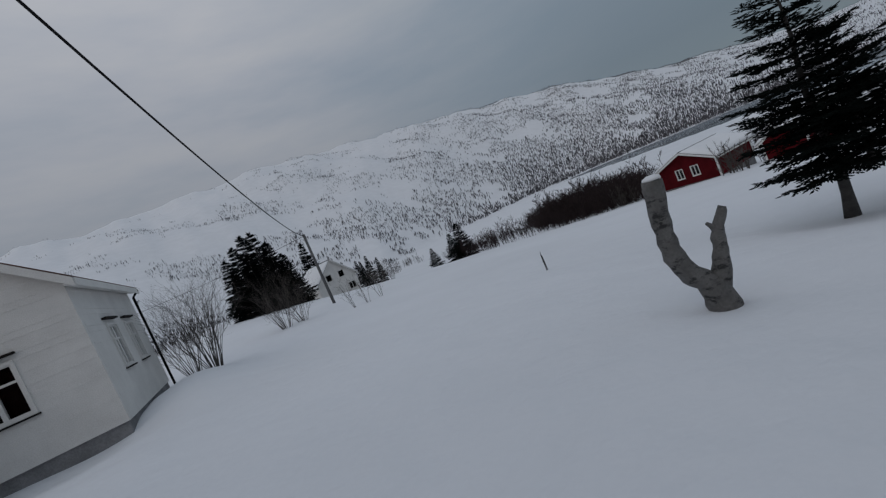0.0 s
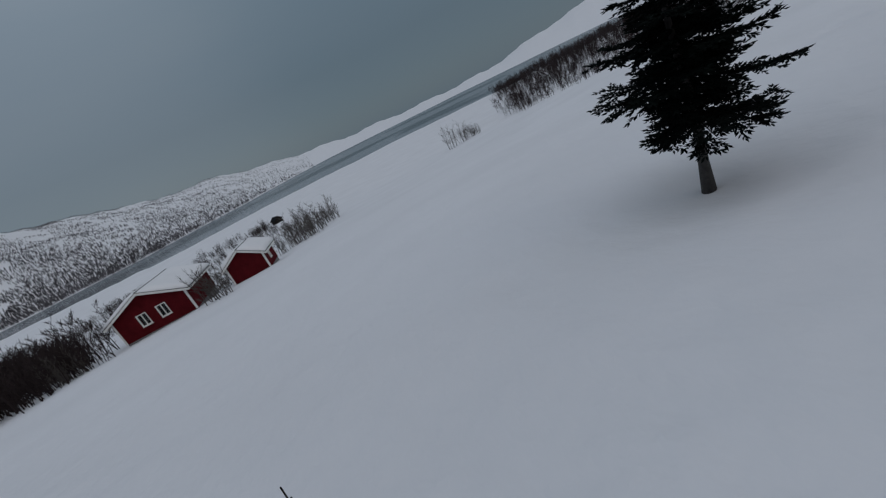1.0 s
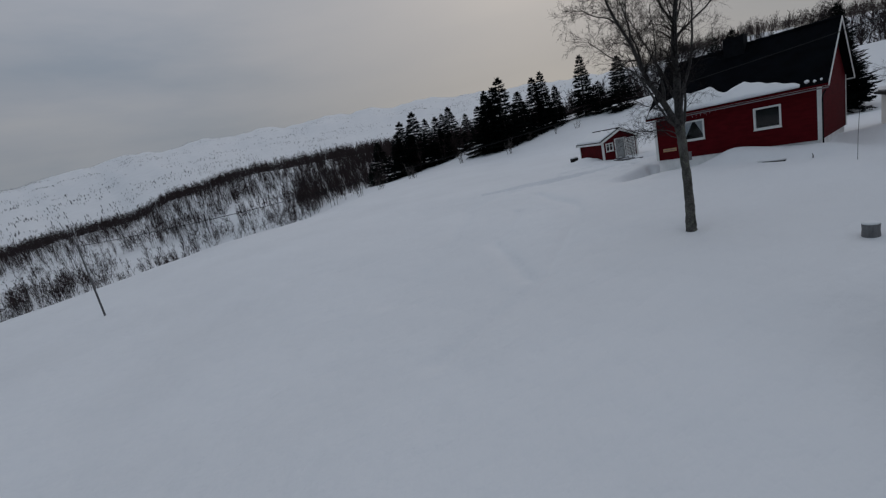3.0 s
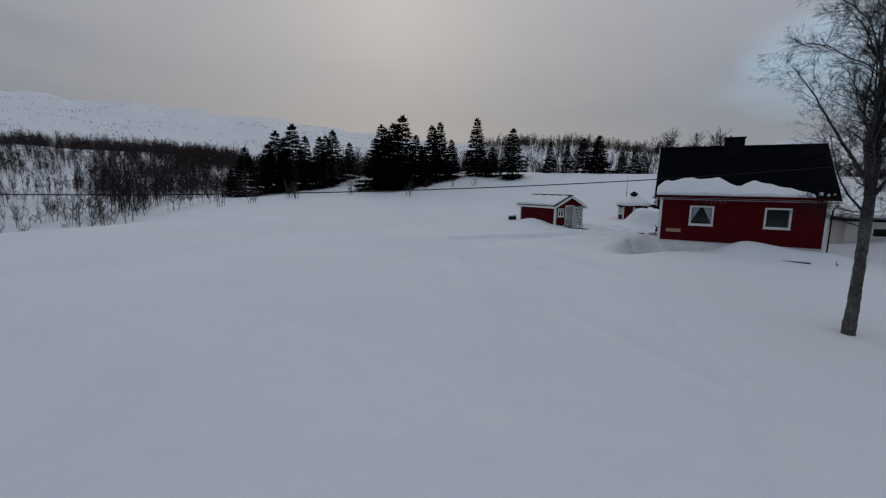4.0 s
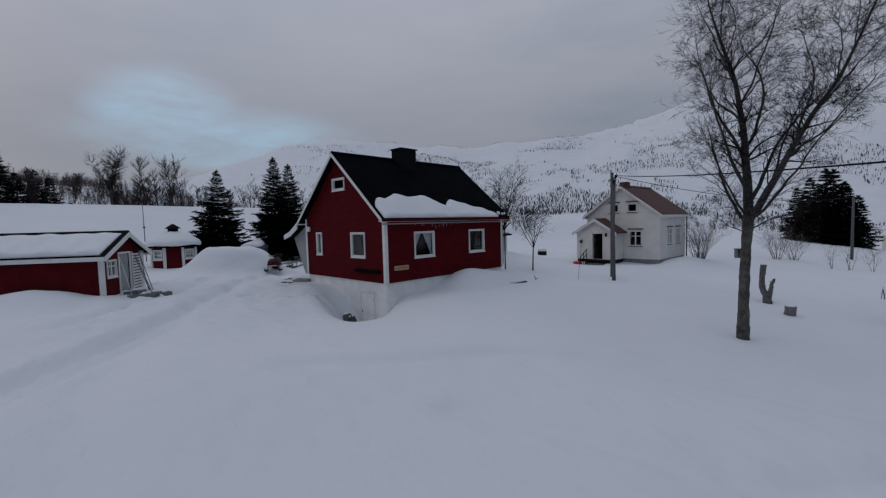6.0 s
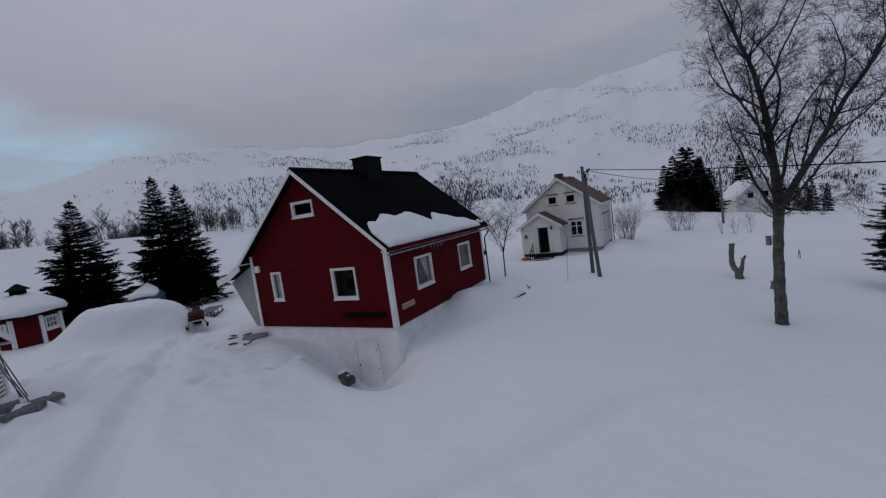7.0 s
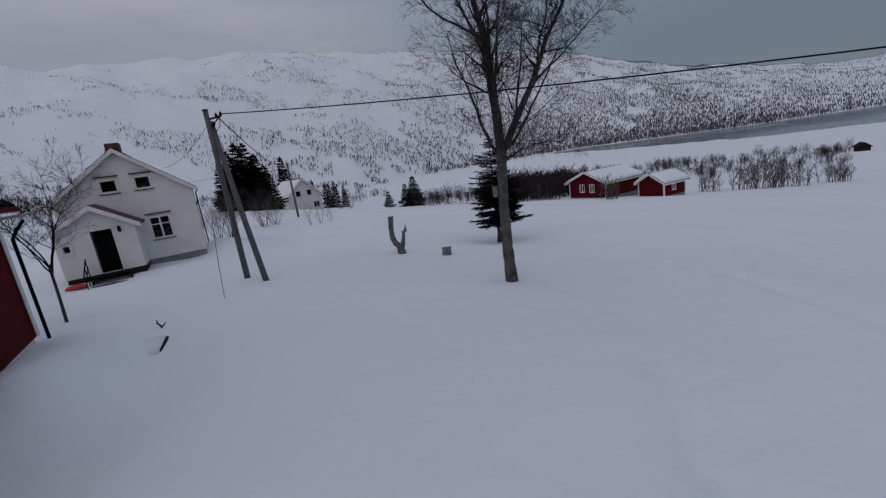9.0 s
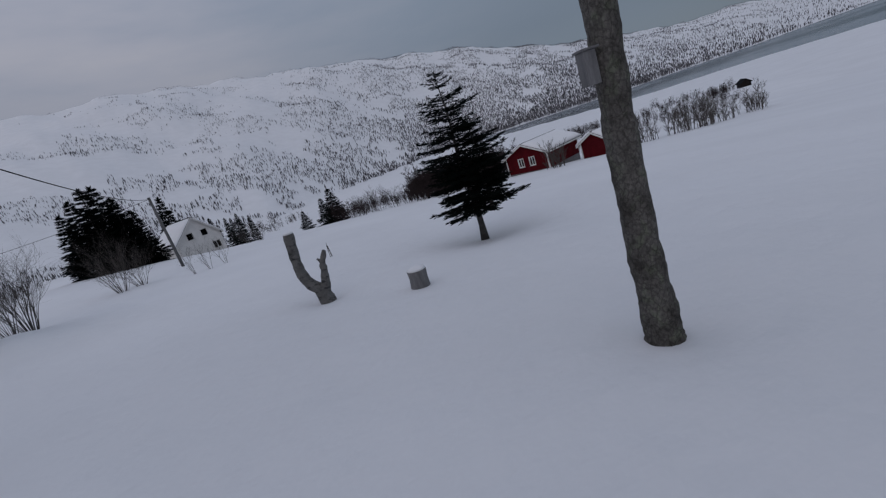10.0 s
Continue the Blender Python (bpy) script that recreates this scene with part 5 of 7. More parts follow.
# the upturned boat under its tarpaulin and snow
bx, by = -19.8, 2.3
boat = thing("boat", "small boat under a dark blue tarpaulin with snow on top", "boat", (bx, by, gz(bx, by) + 0.10), 148)
V, F = [], []
secs = ((-2.1, 0.80, 1.00), (-1.2, 0.98, 1.03), (0, 1.02, 1.08), (1.1, 0.88, 1.15), (1.9, 0.48, 1.26), (2.35, 0.04, 1.34))
for x, hw, hh in secs:
    for k in range(9):
        a = math.pi * k / 8
        V.append((x, -hw * math.cos(a), hh - hh * 0.92 * math.sin(a) ** 0.7))
for i in range(5):
    F += [(i * 9 + k, i * 9 + k + 1, i * 9 + k + 10, i * 9 + k + 9) for k in range(8)]
F.append(tuple(range(8, -1, -1)))
part("hull", mesh_from("hull", V, F, TARP, True), TARP, boat)
V, F = [], []
for x, hw, hh in secs:
    for k in range(9):
        a = math.pi * k / 8
        V.append((x, -hw * 1.03 * math.cos(a), hh + 0.02 + 0.30 * math.sin(a)))
for i in range(5):
    F += [(i * 9 + k, i * 9 + k + 1, i * 9 + k + 10, i * 9 + k + 9) for k in range(8)]
F.append(tuple(range(8, -1, -1)))
F.append((0, 9, 18, 27, 36, 45, 53, 44, 35, 26, 17, 8))
part("cover", mesh_from("cover", V, F, TARP, True), TARP, boat, "dark blue tarpaulin")
V, F = [], []
for x, hw, hh in secs:
    for k in range(9):
        a = math.pi * k / 8
        V.append((x * 0.9, -hw * 0.74 * math.cos(a), hh + 0.20 + 0.32 * math.sin(a) ** 0.7))
for i in range(5):
    F += [(i * 9 + k, i * 9 + k + 1, i * 9 + k + 10, i * 9 + k + 9) for k in range(8)]
F.append(tuple(range(8, -1, -1)))
F.append((0, 9, 18, 27, 36, 45, 53, 44, 35, 26, 17, 8))
part("snow_cover", mesh_from("snow_cover", V, F, ROOF_SNOW, True), ROOF_SNOW, boat, "snow on the tarpaulin")


# ---- trees ----
def bend(rng, d, amount, lift=0.0):
    v = Vector((d.x + rng.uniform(-amount, amount), d.y + rng.uniform(-amount, amount), d.z + rng.uniform(-amount, amount) + lift))
    return v.normalized()


def grow(V, F, rng, base, d, length, radius, depth, wander=0.16, lift=0.05, kids=(4, 6), thin=0.55, last=3):
    """A limb with its side branches, down to twigs."""
    n = 5 if depth < 2 else 4 if depth == 2 else 3
    pts, dirs = [base], [d]
    for i in range(n):
        d = bend(rng, d, wander, lift)
        pts.append(pts[-1] + d * (length / n))
        dirs.append(d)
    end = radius * (0.35 if depth < last else 0.25)
    radii = [radius + (end - radius) * i / n for i in range(n + 1)]
    tube(V, F, pts, radii, 7 if radius > 0.06 else 5 if radius > 0.025 else 3, False)
    if depth >= last:
        return
    for k in range(rng.randint(*kids)):
        f = rng.uniform(0.3, 1.0) if k else 1.0
        a = f * n
        i = min(n - 1, int(a))
        p = pts[i].lerp(pts[i + 1], a - i)
        side = dirs[i].cross(Vector((rng.uniform(-1, 1), rng.uniform(-1, 1), rng.uniform(-0.6, 1)))).normalized()
        nd = (dirs[i] * rng.uniform(0.75, 1.2) + side * rng.uniform(0.45, 0.95)).normalized()
        grow(V, F, rng, p, nd, length * rng.uniform(0.42, 0.68) * (1.08 - 0.3 * f), max(0.0035, radii[i] * thin), depth + 1, wander * 1.15, lift, kids, thin, last)


def big_birch(x, y):
    z = gz(x, y)
    t = thing("birch_tree", "tall bare birch with rough grey bark and spreading limbs", "tree", (x, y, z - 0.25))
    rng = random.Random(11)
    V, F = [], []
    trunk = [(0, 0, 0), (0.0, 0.0, 0.35), (0.0, 0.02, 1.3), (0.02, 0.01, 2.6), (0.07, -0.02, 3.7), (0.11, -0.04, 4.3)]
    rad = [0.225, 0.185, 0.160, 0.145, 0.145, 0.16]
    pts, rr = [], []
    for (a, b), (r0, r1) in zip(zip(trunk, trunk[1:]), zip(rad, rad[1:])):
        for k in range(16):
            f = k / 16
            pts.append(Vector(a).lerp(Vector(b), f))
            rr.append((r0 + (r1 - r0) * f) * (1 + 0.025 * math.sin(len(rr) * 0.72) + 0.02 * math.sin(len(rr) * 1.9)))
    pts.append(Vector(trunk[-1]))
    rr.append(rad[-1])
    tube(V, F, pts, rr, 32)
    rough = []
    for a, b, c in V:
        k = noise.noise(Vector((a * 9, b * 9, c * 4))) * 0.10 + noise.noise(Vector((a * 26, b * 26, c * 15))) * 0.09
        rough.append((a * (1 + k), b * (1 + k), c))
    V = rough
    part("trunk", mesh_from("trunk", V, F, BIRCH, True), BIRCH, t)
    fork = Vector(trunk[-1])

    def limb(p, d, ln, r, lift, wander=0.2):
        """One limb with its twigs; gives its course for the limbs that leave it."""
        V, F = [], []
        d = Vector((d[0] * 0.85, d[1] * 0.85, d[2])).normalized()
        n = 14
        pts, dirs = [p], [d]
        for i in range(n):
            d = bend(rng, d, wander, lift)
            pts.append(pts[-1] + d * (ln / n))
            dirs.append(d)
        radii = [r + (0.010 - r) * (i / n) ** 0.8 for i in range(n + 1)]
        tube(V, F, pts, radii, 9 if r > 0.05 else 6, False)
        ob = part("limb", mesh_from("limb", V, F, LIMB, True), LIMB, t)
        V, F = [], []
        for k in range(int(6 + ln * 5.6)):
            f = 0.16 + 0.84 * rng.random() ** 0.8 if k else 1.0
            i = min(n - 1, int(f * n))
            q = pts[i].lerp(pts[i + 1], f * n - i)
            az = rng.uniform(0, 6.28)
            side = Vector((math.cos(az), math.sin(az), rng.uniform(-0.3, 0.5)))
            nd = (dirs[i] * rng.uniform(0.3, 0.9) + side * rng.uniform(0.6, 1.0)).normalized()
            grow(V, F, rng, q, nd, (0.45 + 0.85 * rng.random()) * (1.2 - 0.45 * f), max(0.006, radii[i] * rng.uniform(0.22, 0.38)), 1, 0.27, 0.015, (5, 8), 0.5, 3)
        part("branchwork", mesh_from("branchwork", V, F, TWIG, False), TWIG, ob)
        return pts, dirs

    def off(course, f):
        i = min(len(course[0]) - 2, int(f * (len(course[0]) - 1)))
        return course[0][i].lerp(course[0][i + 1], f * (len(course[0]) - 1) - i)

    leader = limb(fork - Vector((0, 0, 0.05)), (-0.04, 0.0, 1), 8.6, 0.155, 0.03, 0.09)
    for dz, d, ln, r, lift in ((-0.25, (-0.70, 0.36, 0.74), 3.7, 0.066, 0.04), (-0.40, (0.78, 0.12, 0.30), 1.7, 0.026, 0.0), (-0.55, (-0.5, -0.6, 0.35), 1.3, 0.022, 0.02), (-0.08, (0.85, -0.50, 0.50), 3.7, 0.058, 0.02), (-0.15, (-0.25, -0.65, 0.72), 3.0, 0.050, 0.03)):
        limb(fork + Vector((0, 0, dz)), d, ln, r, lift)
    second = limb(fork - Vector((0, 0, 0.12)), (0.58, -0.26, 0.78), 7.0, 0.128, 0.03, 0.13)
    for f, d, ln, r in ((0.05, (0.15, 0.62, 0.80), 5.0, 0.070), (0.09, (-0.15, -0.66, 0.80), 4.8, 0.066), (0.20, (-0.48, -0.12, 0.88), 4.6, 0.060), (0.26, (0.46, 0.36, 0.84), 4.3, 0.055), (0.34, (-0.34, 0.46, 0.84), 3.8, 0.048), (0.41, (0.36, -0.44, 0.84), 3.6, 0.044),
                        (0.50, (-0.45, -0.25, 0.85), 3.0, 0.038), (0.56, (0.45, 0.15, 0.85), 2.8, 0.034), (0.63, (-0.1, 0.5, 0.85), 2.4, 0.030), (0.70, (0.1, -0.5, 0.85), 2.1, 0.026), (0.77, (-0.45, 0.1, 0.85), 1.8, 0.022), (0.84, (0.4, 0.1, 0.85), 1.5, 0.020)):
        limb(off(leader, f), d, ln, r, 0.02)
    for f, d, ln, r in ((0.16, (0.20, 0.40, 0.85), 3.4, 0.045), (0.26, (0.70, -0.50, 0.50), 3.0, 0.042), (0.38, (0.10, -0.20, 0.95), 3.2, 0.040), (0.50, (0.75, 0.20, 0.55), 2.4, 0.032), (0.62, (0.2, -0.6, 0.7), 2.0, 0.026), (0.74, (0.3, 0.4, 0.8), 1.6, 0.022)):
        limb(off(second, f), d, ln, r, 0.02)
    # bird box on the trunk
    b = thing("bird_box", "weathered wooden bird box nailed to the birch", "bird box", (x - 0.20, y + 0.07, z + 2.85), 62)
    part("body", block((-0.06, -0.065, -0.16), (0.06, 0.065, 0.13), 0.006), GREY_WOOD, b)
    part("lid", block((-0.075, -0.10, 0.13), (0.075, 0.08, 0.15), 0.004), GREY_WOOD, b)
    # no opening is cut: a black disc paints the shade of the entrance
    V, F = [], []
    tube(V, F, [Vector((0, -0.069, 0.03)), Vector((0, -0.064, 0.03))], [0.018, 0.018], 12)
    part("entrance_hole_disc", mesh_from("entrance_hole_disc", V, F, RUBBER), RUBBER, b)


big_birch(11.3, 6.05)


def bushy_spruce(seed, height, reach, bare, gap=0.2, arms=7, droop=0.3, step=0.11, spray_len=0.12, shape=0.75, uneven=0.25, lean=0.0):
    """A close-seen spruce: boughs with side shoots, every shoot set with short needle sprays."""
    rng = random.Random(seed)
    V, F = [], []
    r0 = 0.013 * height + 0.02
    tp = [Vector((0.03 * math.sin(k), 0.03 * math.cos(k * 1.3), height * k / 10)) for k in range(11)]
    tube(V, F, tp, [r0 * (1 - 0.93 * (k / 10) ** 0.9) * (1.3 if k == 0 else 1) for k in range(11)], 10)
    trunk = mesh_from("trunk", V, F, SPRUCE_BARK, True)
    V, F = [], []

    def spray(p, d, ln):
        s = d.cross(Vector((rng.uniform(-0.5, 0.5), rng.uniform(-0.5, 0.5), 1)))
        if s.length < 1e-3:
            return
        s = s.normalized() * ln * 0.19
        o = len(V)
        m = p + d * ln * 0.4
        V.extend((tuple(p), tuple(m + s), tuple(p + d * ln), tuple(m - s), (m.x, m.y, m.z - ln * 0.2)))
        F.extend(((o, o + 1, o + 2), (o, o + 2, o + 3), (o, o + 4, o + 2)))

    z = bare
    while z < height - 0.12:
        f = (z - bare) / (height - bare)
        env = reach * (1 - f) ** shape * min(1.0, 0.78 + 2.0 * f) + 0.06
        n = max(4, int(arms * (1 - 0.4 * f)))
        sp = spray_len * (0.45 + 0.55 * min(1.0, 1.25 * env / reach))
        a0 = rng.uniform(0, 6.28)
        for k in range(n):
            a = a0 + 6.283 * k / n + rng.uniform(-0.3, 0.3)
            ln = env * rng.uniform(1 - uneven * 1.6, 1 + uneven * 0.5) * (1 + lean * math.cos(a))
            d = Vector((math.cos(a), math.sin(a), 0))
            seg = 5
            pts = [Vector((0, 0, z + rng.uniform(-0.1, 0.1)))]
            for i in range(seg):
                g = (i + 0.5) / seg
                rise = -droop * (1 - f) * math.sin(g * 2.7) + 0.30 * g * g + 0.30 * f
                pts.append(pts[-1] + (d + Vector((rng.uniform(-0.1, 0.1), rng.uniform(-0.1, 0.1), rise))) * (ln / seg))
            tube(V, F, pts, [0.012 * (0.4 + ln) * (1 - 0.8 * i / seg) + 0.003 for i in range(seg + 1)], 4, False)
            m = max(3, int(ln / step))
            for i in range(m):
                g = 0.14 + 0.86 * (i + rng.random()) / m
                q = min(seg - 1, int(g * seg))
                pp = pts[q].lerp(pts[q + 1], g * seg - q)
                dd = (pts[q + 1] - pts[q]).normalized()
                for sd in (-1, 1):
                    sl = ln * 0.42 * (1.12 - g) * rng.uniform(0.7, 1.2) + sp
                    sdir = (dd * rng.uniform(0.5, 0.9) + Vector((-dd.y, dd.x, 0)) * sd * rng.uniform(0.6, 1.0) + Vector((0, 0, rng.uniform(-0.35, 0.15)))).normalized()
                    c = max(2, int(sl / (sp * 0.55)))
                    for j in range(c):
                        b = pp + sdir * sl * (j + 0.4) / c
                        for e in (-1, 1):
                            td = (sdir * 0.8 + Vector((-sdir.y, sdir.x, 0)) * e * rng.uniform(0.4, 0.9) + Vector((0, 0, rng.uniform(-0.4, 0.35)))).normalized()
                            spray(b, td, sp * rng.uniform(0.8, 1.3))
                    spray(pp + sdir * sl, sdir, sp)
                spray(pp, (dd + Vector((0, 0, rng.uniform(0.1, 0.6)))).normalized(), sp * 1.1)
            spray(pts[-1], dd, sp * 1.2)
        z += gap * rng.uniform(0.75, 1.25) * (1 - 0.4 * f)
    for k in range(14):
        spray(Vector((0, 0, height - 0.35 + 0.025 * k)), Vector((math.cos(k * 2.4), math.sin(k * 2.4), 1.4)).normalized(), spray_len)
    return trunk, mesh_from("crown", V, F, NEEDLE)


def spruce(meshes, x, y, label, sink=0.05, turn=0.0, size=1.0, group="", wide=1.0):
    t = thing("spruce_tree", label, "tree", (x, y, gz(x, y) - sink), turn, group)
    t.scale = (size * wide, size * wide, size)
    part("trunk", meshes[0], SPRUCE_BARK, t)
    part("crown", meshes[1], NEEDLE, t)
    return t


near_spruce = bushy_spruce(3, 5.6, 1.36, 1.15, 0.205, 7, 0.24, 0.09, 0.10, 0.70, 0.40, 0.04)
near_tree = spruce(near_spruce, 17.2, 13.9, "single dark spruce with bare lower trunk and drooping boughs", 0.05, -41)
near_tree.scale = (1.30, 0.95, 1.0)
second_stem = bushy_spruce(4, 2.9, 0.72, 0.40, 0.18, 7, 0.2, 0.085, 0.10, 0.7, 0.32)
for nm, me, mat in (("side_stem", second_stem[0], SPRUCE_BARK), ("side_crown", second_stem[1], NEEDLE)):
    ob = part(nm, me, mat, near_tree)
    ob.location = (0.40, -0.15, 0.95)
yard = bushy_spruce(21, 6.9, 2.65, 0.5, 0.23, 9, 0.36, 0.17, 0.19, 1.0, 0.30)
yard2 = bushy_spruce(22, 7.9, 2.2, 0.7, 0.24, 9, 0.36, 0.17, 0.19, 0.95, 0.30)
spruce(yard, -23.8, 1.1, "bushy dark spruce behind the grill hut", 0.1, 40, 1.06)
spruce(yard2, -22.7, 5.4, "tall slim spruce beside the parked boat", 0.1, 10, 1.12)
spruce(yard2, -20.9, 5.9, "tall slim spruce beside the parked boat", 0.1, 130, 1.04)
far_kinds = [bushy_spruce(30 + k, hgt * 0.9, rch, 0.2, 0.40, 7, 0.38, 0.36, 0.34, 1.08, 0.36) for k, (hgt, rch) in enumerate(((7.0, 1.55), (8.0, 1.5), (6.2, 1.7)))]


# spruce plantation on the rise to the south-west: place and size
rng = random.Random(5)
for x, y, size in ((-18.8, -67.7, 0.83), (-19.1, -64.3, 1.37), (-24.6, -65.2, 1.52), (-25.7, -64.4, 1.59), (-28.0, -62.5, 1.75), (-31.5, -62.9, 1.29), (-30.6, -58.2, 1.44), (-37.2, -61.1, 1.52), (-41.5, -60.4, 1.21), (-30.2, -44.9, 1.53), (-30.2, -42.8, 1.64), (-32.0, -42.4, 1.71), (-31.9, -40.5, 1.71), (-38.1, -41.7, 1.40), (-39.6, -39.1, 1.46), (-41.2, -38.3, 1.40), (-43.2, -36.9, 1.11), (-47.1, -33.4, 1.40), (-46.2, -29.8, 0.82), (-45.5, -25.5, 1.28), (-55.3, -21.1, 0.82), (-56.0, -17.9, 0.76), (-35.1, -38.5, 1.05), (-34.7, -47.0, 1.36), (-34.3, -60.2, 1.21), (-30.3, -67.6, 1.37), (-60.7, -15.7, 1.10), (-67.6, -14.2, 0.98), (-58.6, -12.5, 1.23), (-81.3, -10.4, 1.04), (-88.0, -8.1, 0.98), (-90.2, -6.1, 1.04)):
    spruce(far_kinds[rng.randrange(3)], x, y, "dark spruce of the plantation on the snowy rise", 0.1, rng.uniform(0, 360), size * rng.uniform(0.98, 1.12), "plantation spruces", 1.32)
# the dense clump behind the white house
for x, y, size in ((8.3, 59.8, 0.92), (9.5, 60.6, 1.10), (10.5, 59.4, 1.18), (11.7, 60.4, 1.26), (12.7, 59.5, 1.06), (13.9, 60.6, 0.98), (9.0, 62.4, 1.04), (10.9, 62.8, 1.30), (12.9, 62.9, 1.16), (20.0, 79.0, 1.75)):
    spruce(far_kinds[rng.randrange(3)], x, y, "dark spruce in the dense clump behind the houses", 0.1, rng.uniform(0, 360), size, "clump spruces", 1.35 if x < 18 else 0.8)
for x, y, size in ((36.4, 63.0, 0.72), (38.6, 64.0, 0.95), (34.4, 66.0, 0.52)):
    spruce(far_kinds[2], x, y, "small broad spruce on the edge of the field", 0.1, rng.uniform(0, 360), size, "field edge spruces", 1.3)
for x, y, size in ((29.4, 87.0, 0.75), (31.2, 86.0, 0.8), (33.6, 87.5, 0.7), (28.0, 91.0, 0.85), (32.0, 93.0, 0.75)):
    spruce(far_kinds[1], x, y, "spruce behind the far white house", 0.1, rng.uniform(0, 360), size, "spruces by the far house")


def bush(x, y, label, seed, height, stems, spread=0.5, name="bush", cat="bush", depth=2, thick=0.016, group=""):
    rng = random.Random(seed)
    V, F = [], []
    for k in range(stems):
        a = rng.uniform(0, 6.28)
        s = rng.random() ** 0.6
        p = Vector((0.22 * spread * s * math.cos(a) * 2, 0.22 * spread * s * math.sin(a) * 2, -0.1))
        d = Vector((spread * s * math.cos(a), spread * s * math.sin(a), 1)).normalized()
        grow(V, F, rng, p, d, height * rng.uniform(0.55, 1.0), thick * rng.uniform(0.7, 1.2), 3 - depth, 0.12, 0.05, (4, 6), 0.55, 3)
    ob = new(name, mesh_from(name, V, F, BUSH))
    ob.location = (x, y, gz(x, y))
    return tagged(ob, label, cat, group)


bush(5.4, 26.2, "large leafless willow bush at the corner of the white house", 1, 2.6, 26, 0.55)
bush(4.7, 27.6, "large leafless willow bush at the corner of the white house", 12, 2.4, 16, 0.5)
bush(8.9, 36.6, "leafless willow bush in the snow", 2, 2.9, 22, 0.55)
bush(10.0, 37.4, "leafless willow bush in the snow", 3, 2.4, 18, 0.6)
bush(12.6, 34.8, "thin leafless sapling near the field pole", 4, 1.9, 4, 0.3, "sapling", "sapling")
bush(13.6, 35.5, "thin leafless sapling near the field pole", 5, 1.8, 4, 0.3, "sapling", "sapling")
bush(14.9, 36.6, "thin leafless sapling near the field pole", 6, 2.0, 4, 0.3, "sapling", "sapling")
bush(25.5, 66.0, "grey leafless bush beside the far white house", 7, 2.6, 22, 0.6)
bush(28.0, 68.5, "grey leafless bush beside the far white house", 8, 2.2, 16, 0.6)
def lacy_tree(x, y, label, seed, height, crown, stem, fine=0.012, limbs=9, name="young_birch"):
    """A small bare tree: a short trunk forking into a round crown of fine twigs."""
    rng = random.Random(seed)
    t = thing(name, label, "tree", (x, y, gz(x, y) - 0.15))
    fork = Vector((0.05, 0.02, height * 0.36))
    V, F = [], []
    tube(V, F, [Vector((0, 0, 0)), Vector((0.04, -0.02, height * 0.18)), fork], [stem, stem * 0.85, stem * 0.75], 8)
    part("trunk", mesh_from("trunk", V, F, LIMB, True), LIMB, t)
    for k in range(limbs):
        V, F = [], []
        a = k * 2.4 + rng.uniform(-0.3, 0.3)
        out = 0.25 + 0.6 * (k % 3) / 2
        d = Vector((out * math.cos(a), out * math.sin(a), 1)).normalized()
        ln = height * 0.62 / (0.75 + 0.45 * out)
        p, pts, dirs = fork - Vector((0, 0, rng.uniform(0, 0.5))), [], []
        for i in range(8):
            pts.append(p)
            d = bend(rng, d, 0.15, 0.05)
            dirs.append(d)
            p = p + d * ln / 7 * crown
        radii = [stem * (0.5 - 0.46 * i / 7) for i in range(8)]
        tube(V, F, pts, radii, 5, False)
        for j in range(16):
            i = rng.randrange(2, 8)
            b = rng.uniform(0, 6.28)
            side = Vector((math.cos(b), math.sin(b), rng.uniform(-0.1, 0.7)))
            grow(V, F, rng, pts[i], (dirs[i] * 0.5 + side).normalized(), height * rng.uniform(0.10, 0.19), max(fine, radii[i] * 0.5), 1, 0.22, 0.04, (4, 6), 0.6, 3)
        part("limb", mesh_from("limb", V, F, TWIG), TWIG, t)


lacy_tree(-3.4, 12.6, "bare birch with a round lacy crown behind the red house", 9, 6.6, 0.80, 0.095, 0.015)
lacy_tree(-0.3, 11.55, "slim bare tree forking low beside the red house", 10, 4.9, 0.85, 0.045, 0.008, 6)
lacy_tree(-60.7, -1.1, "tall bare tree with a round crown on the western crest", 14, 7.7, 0.85, 0.16, 0.035, 10, "bare_tree")


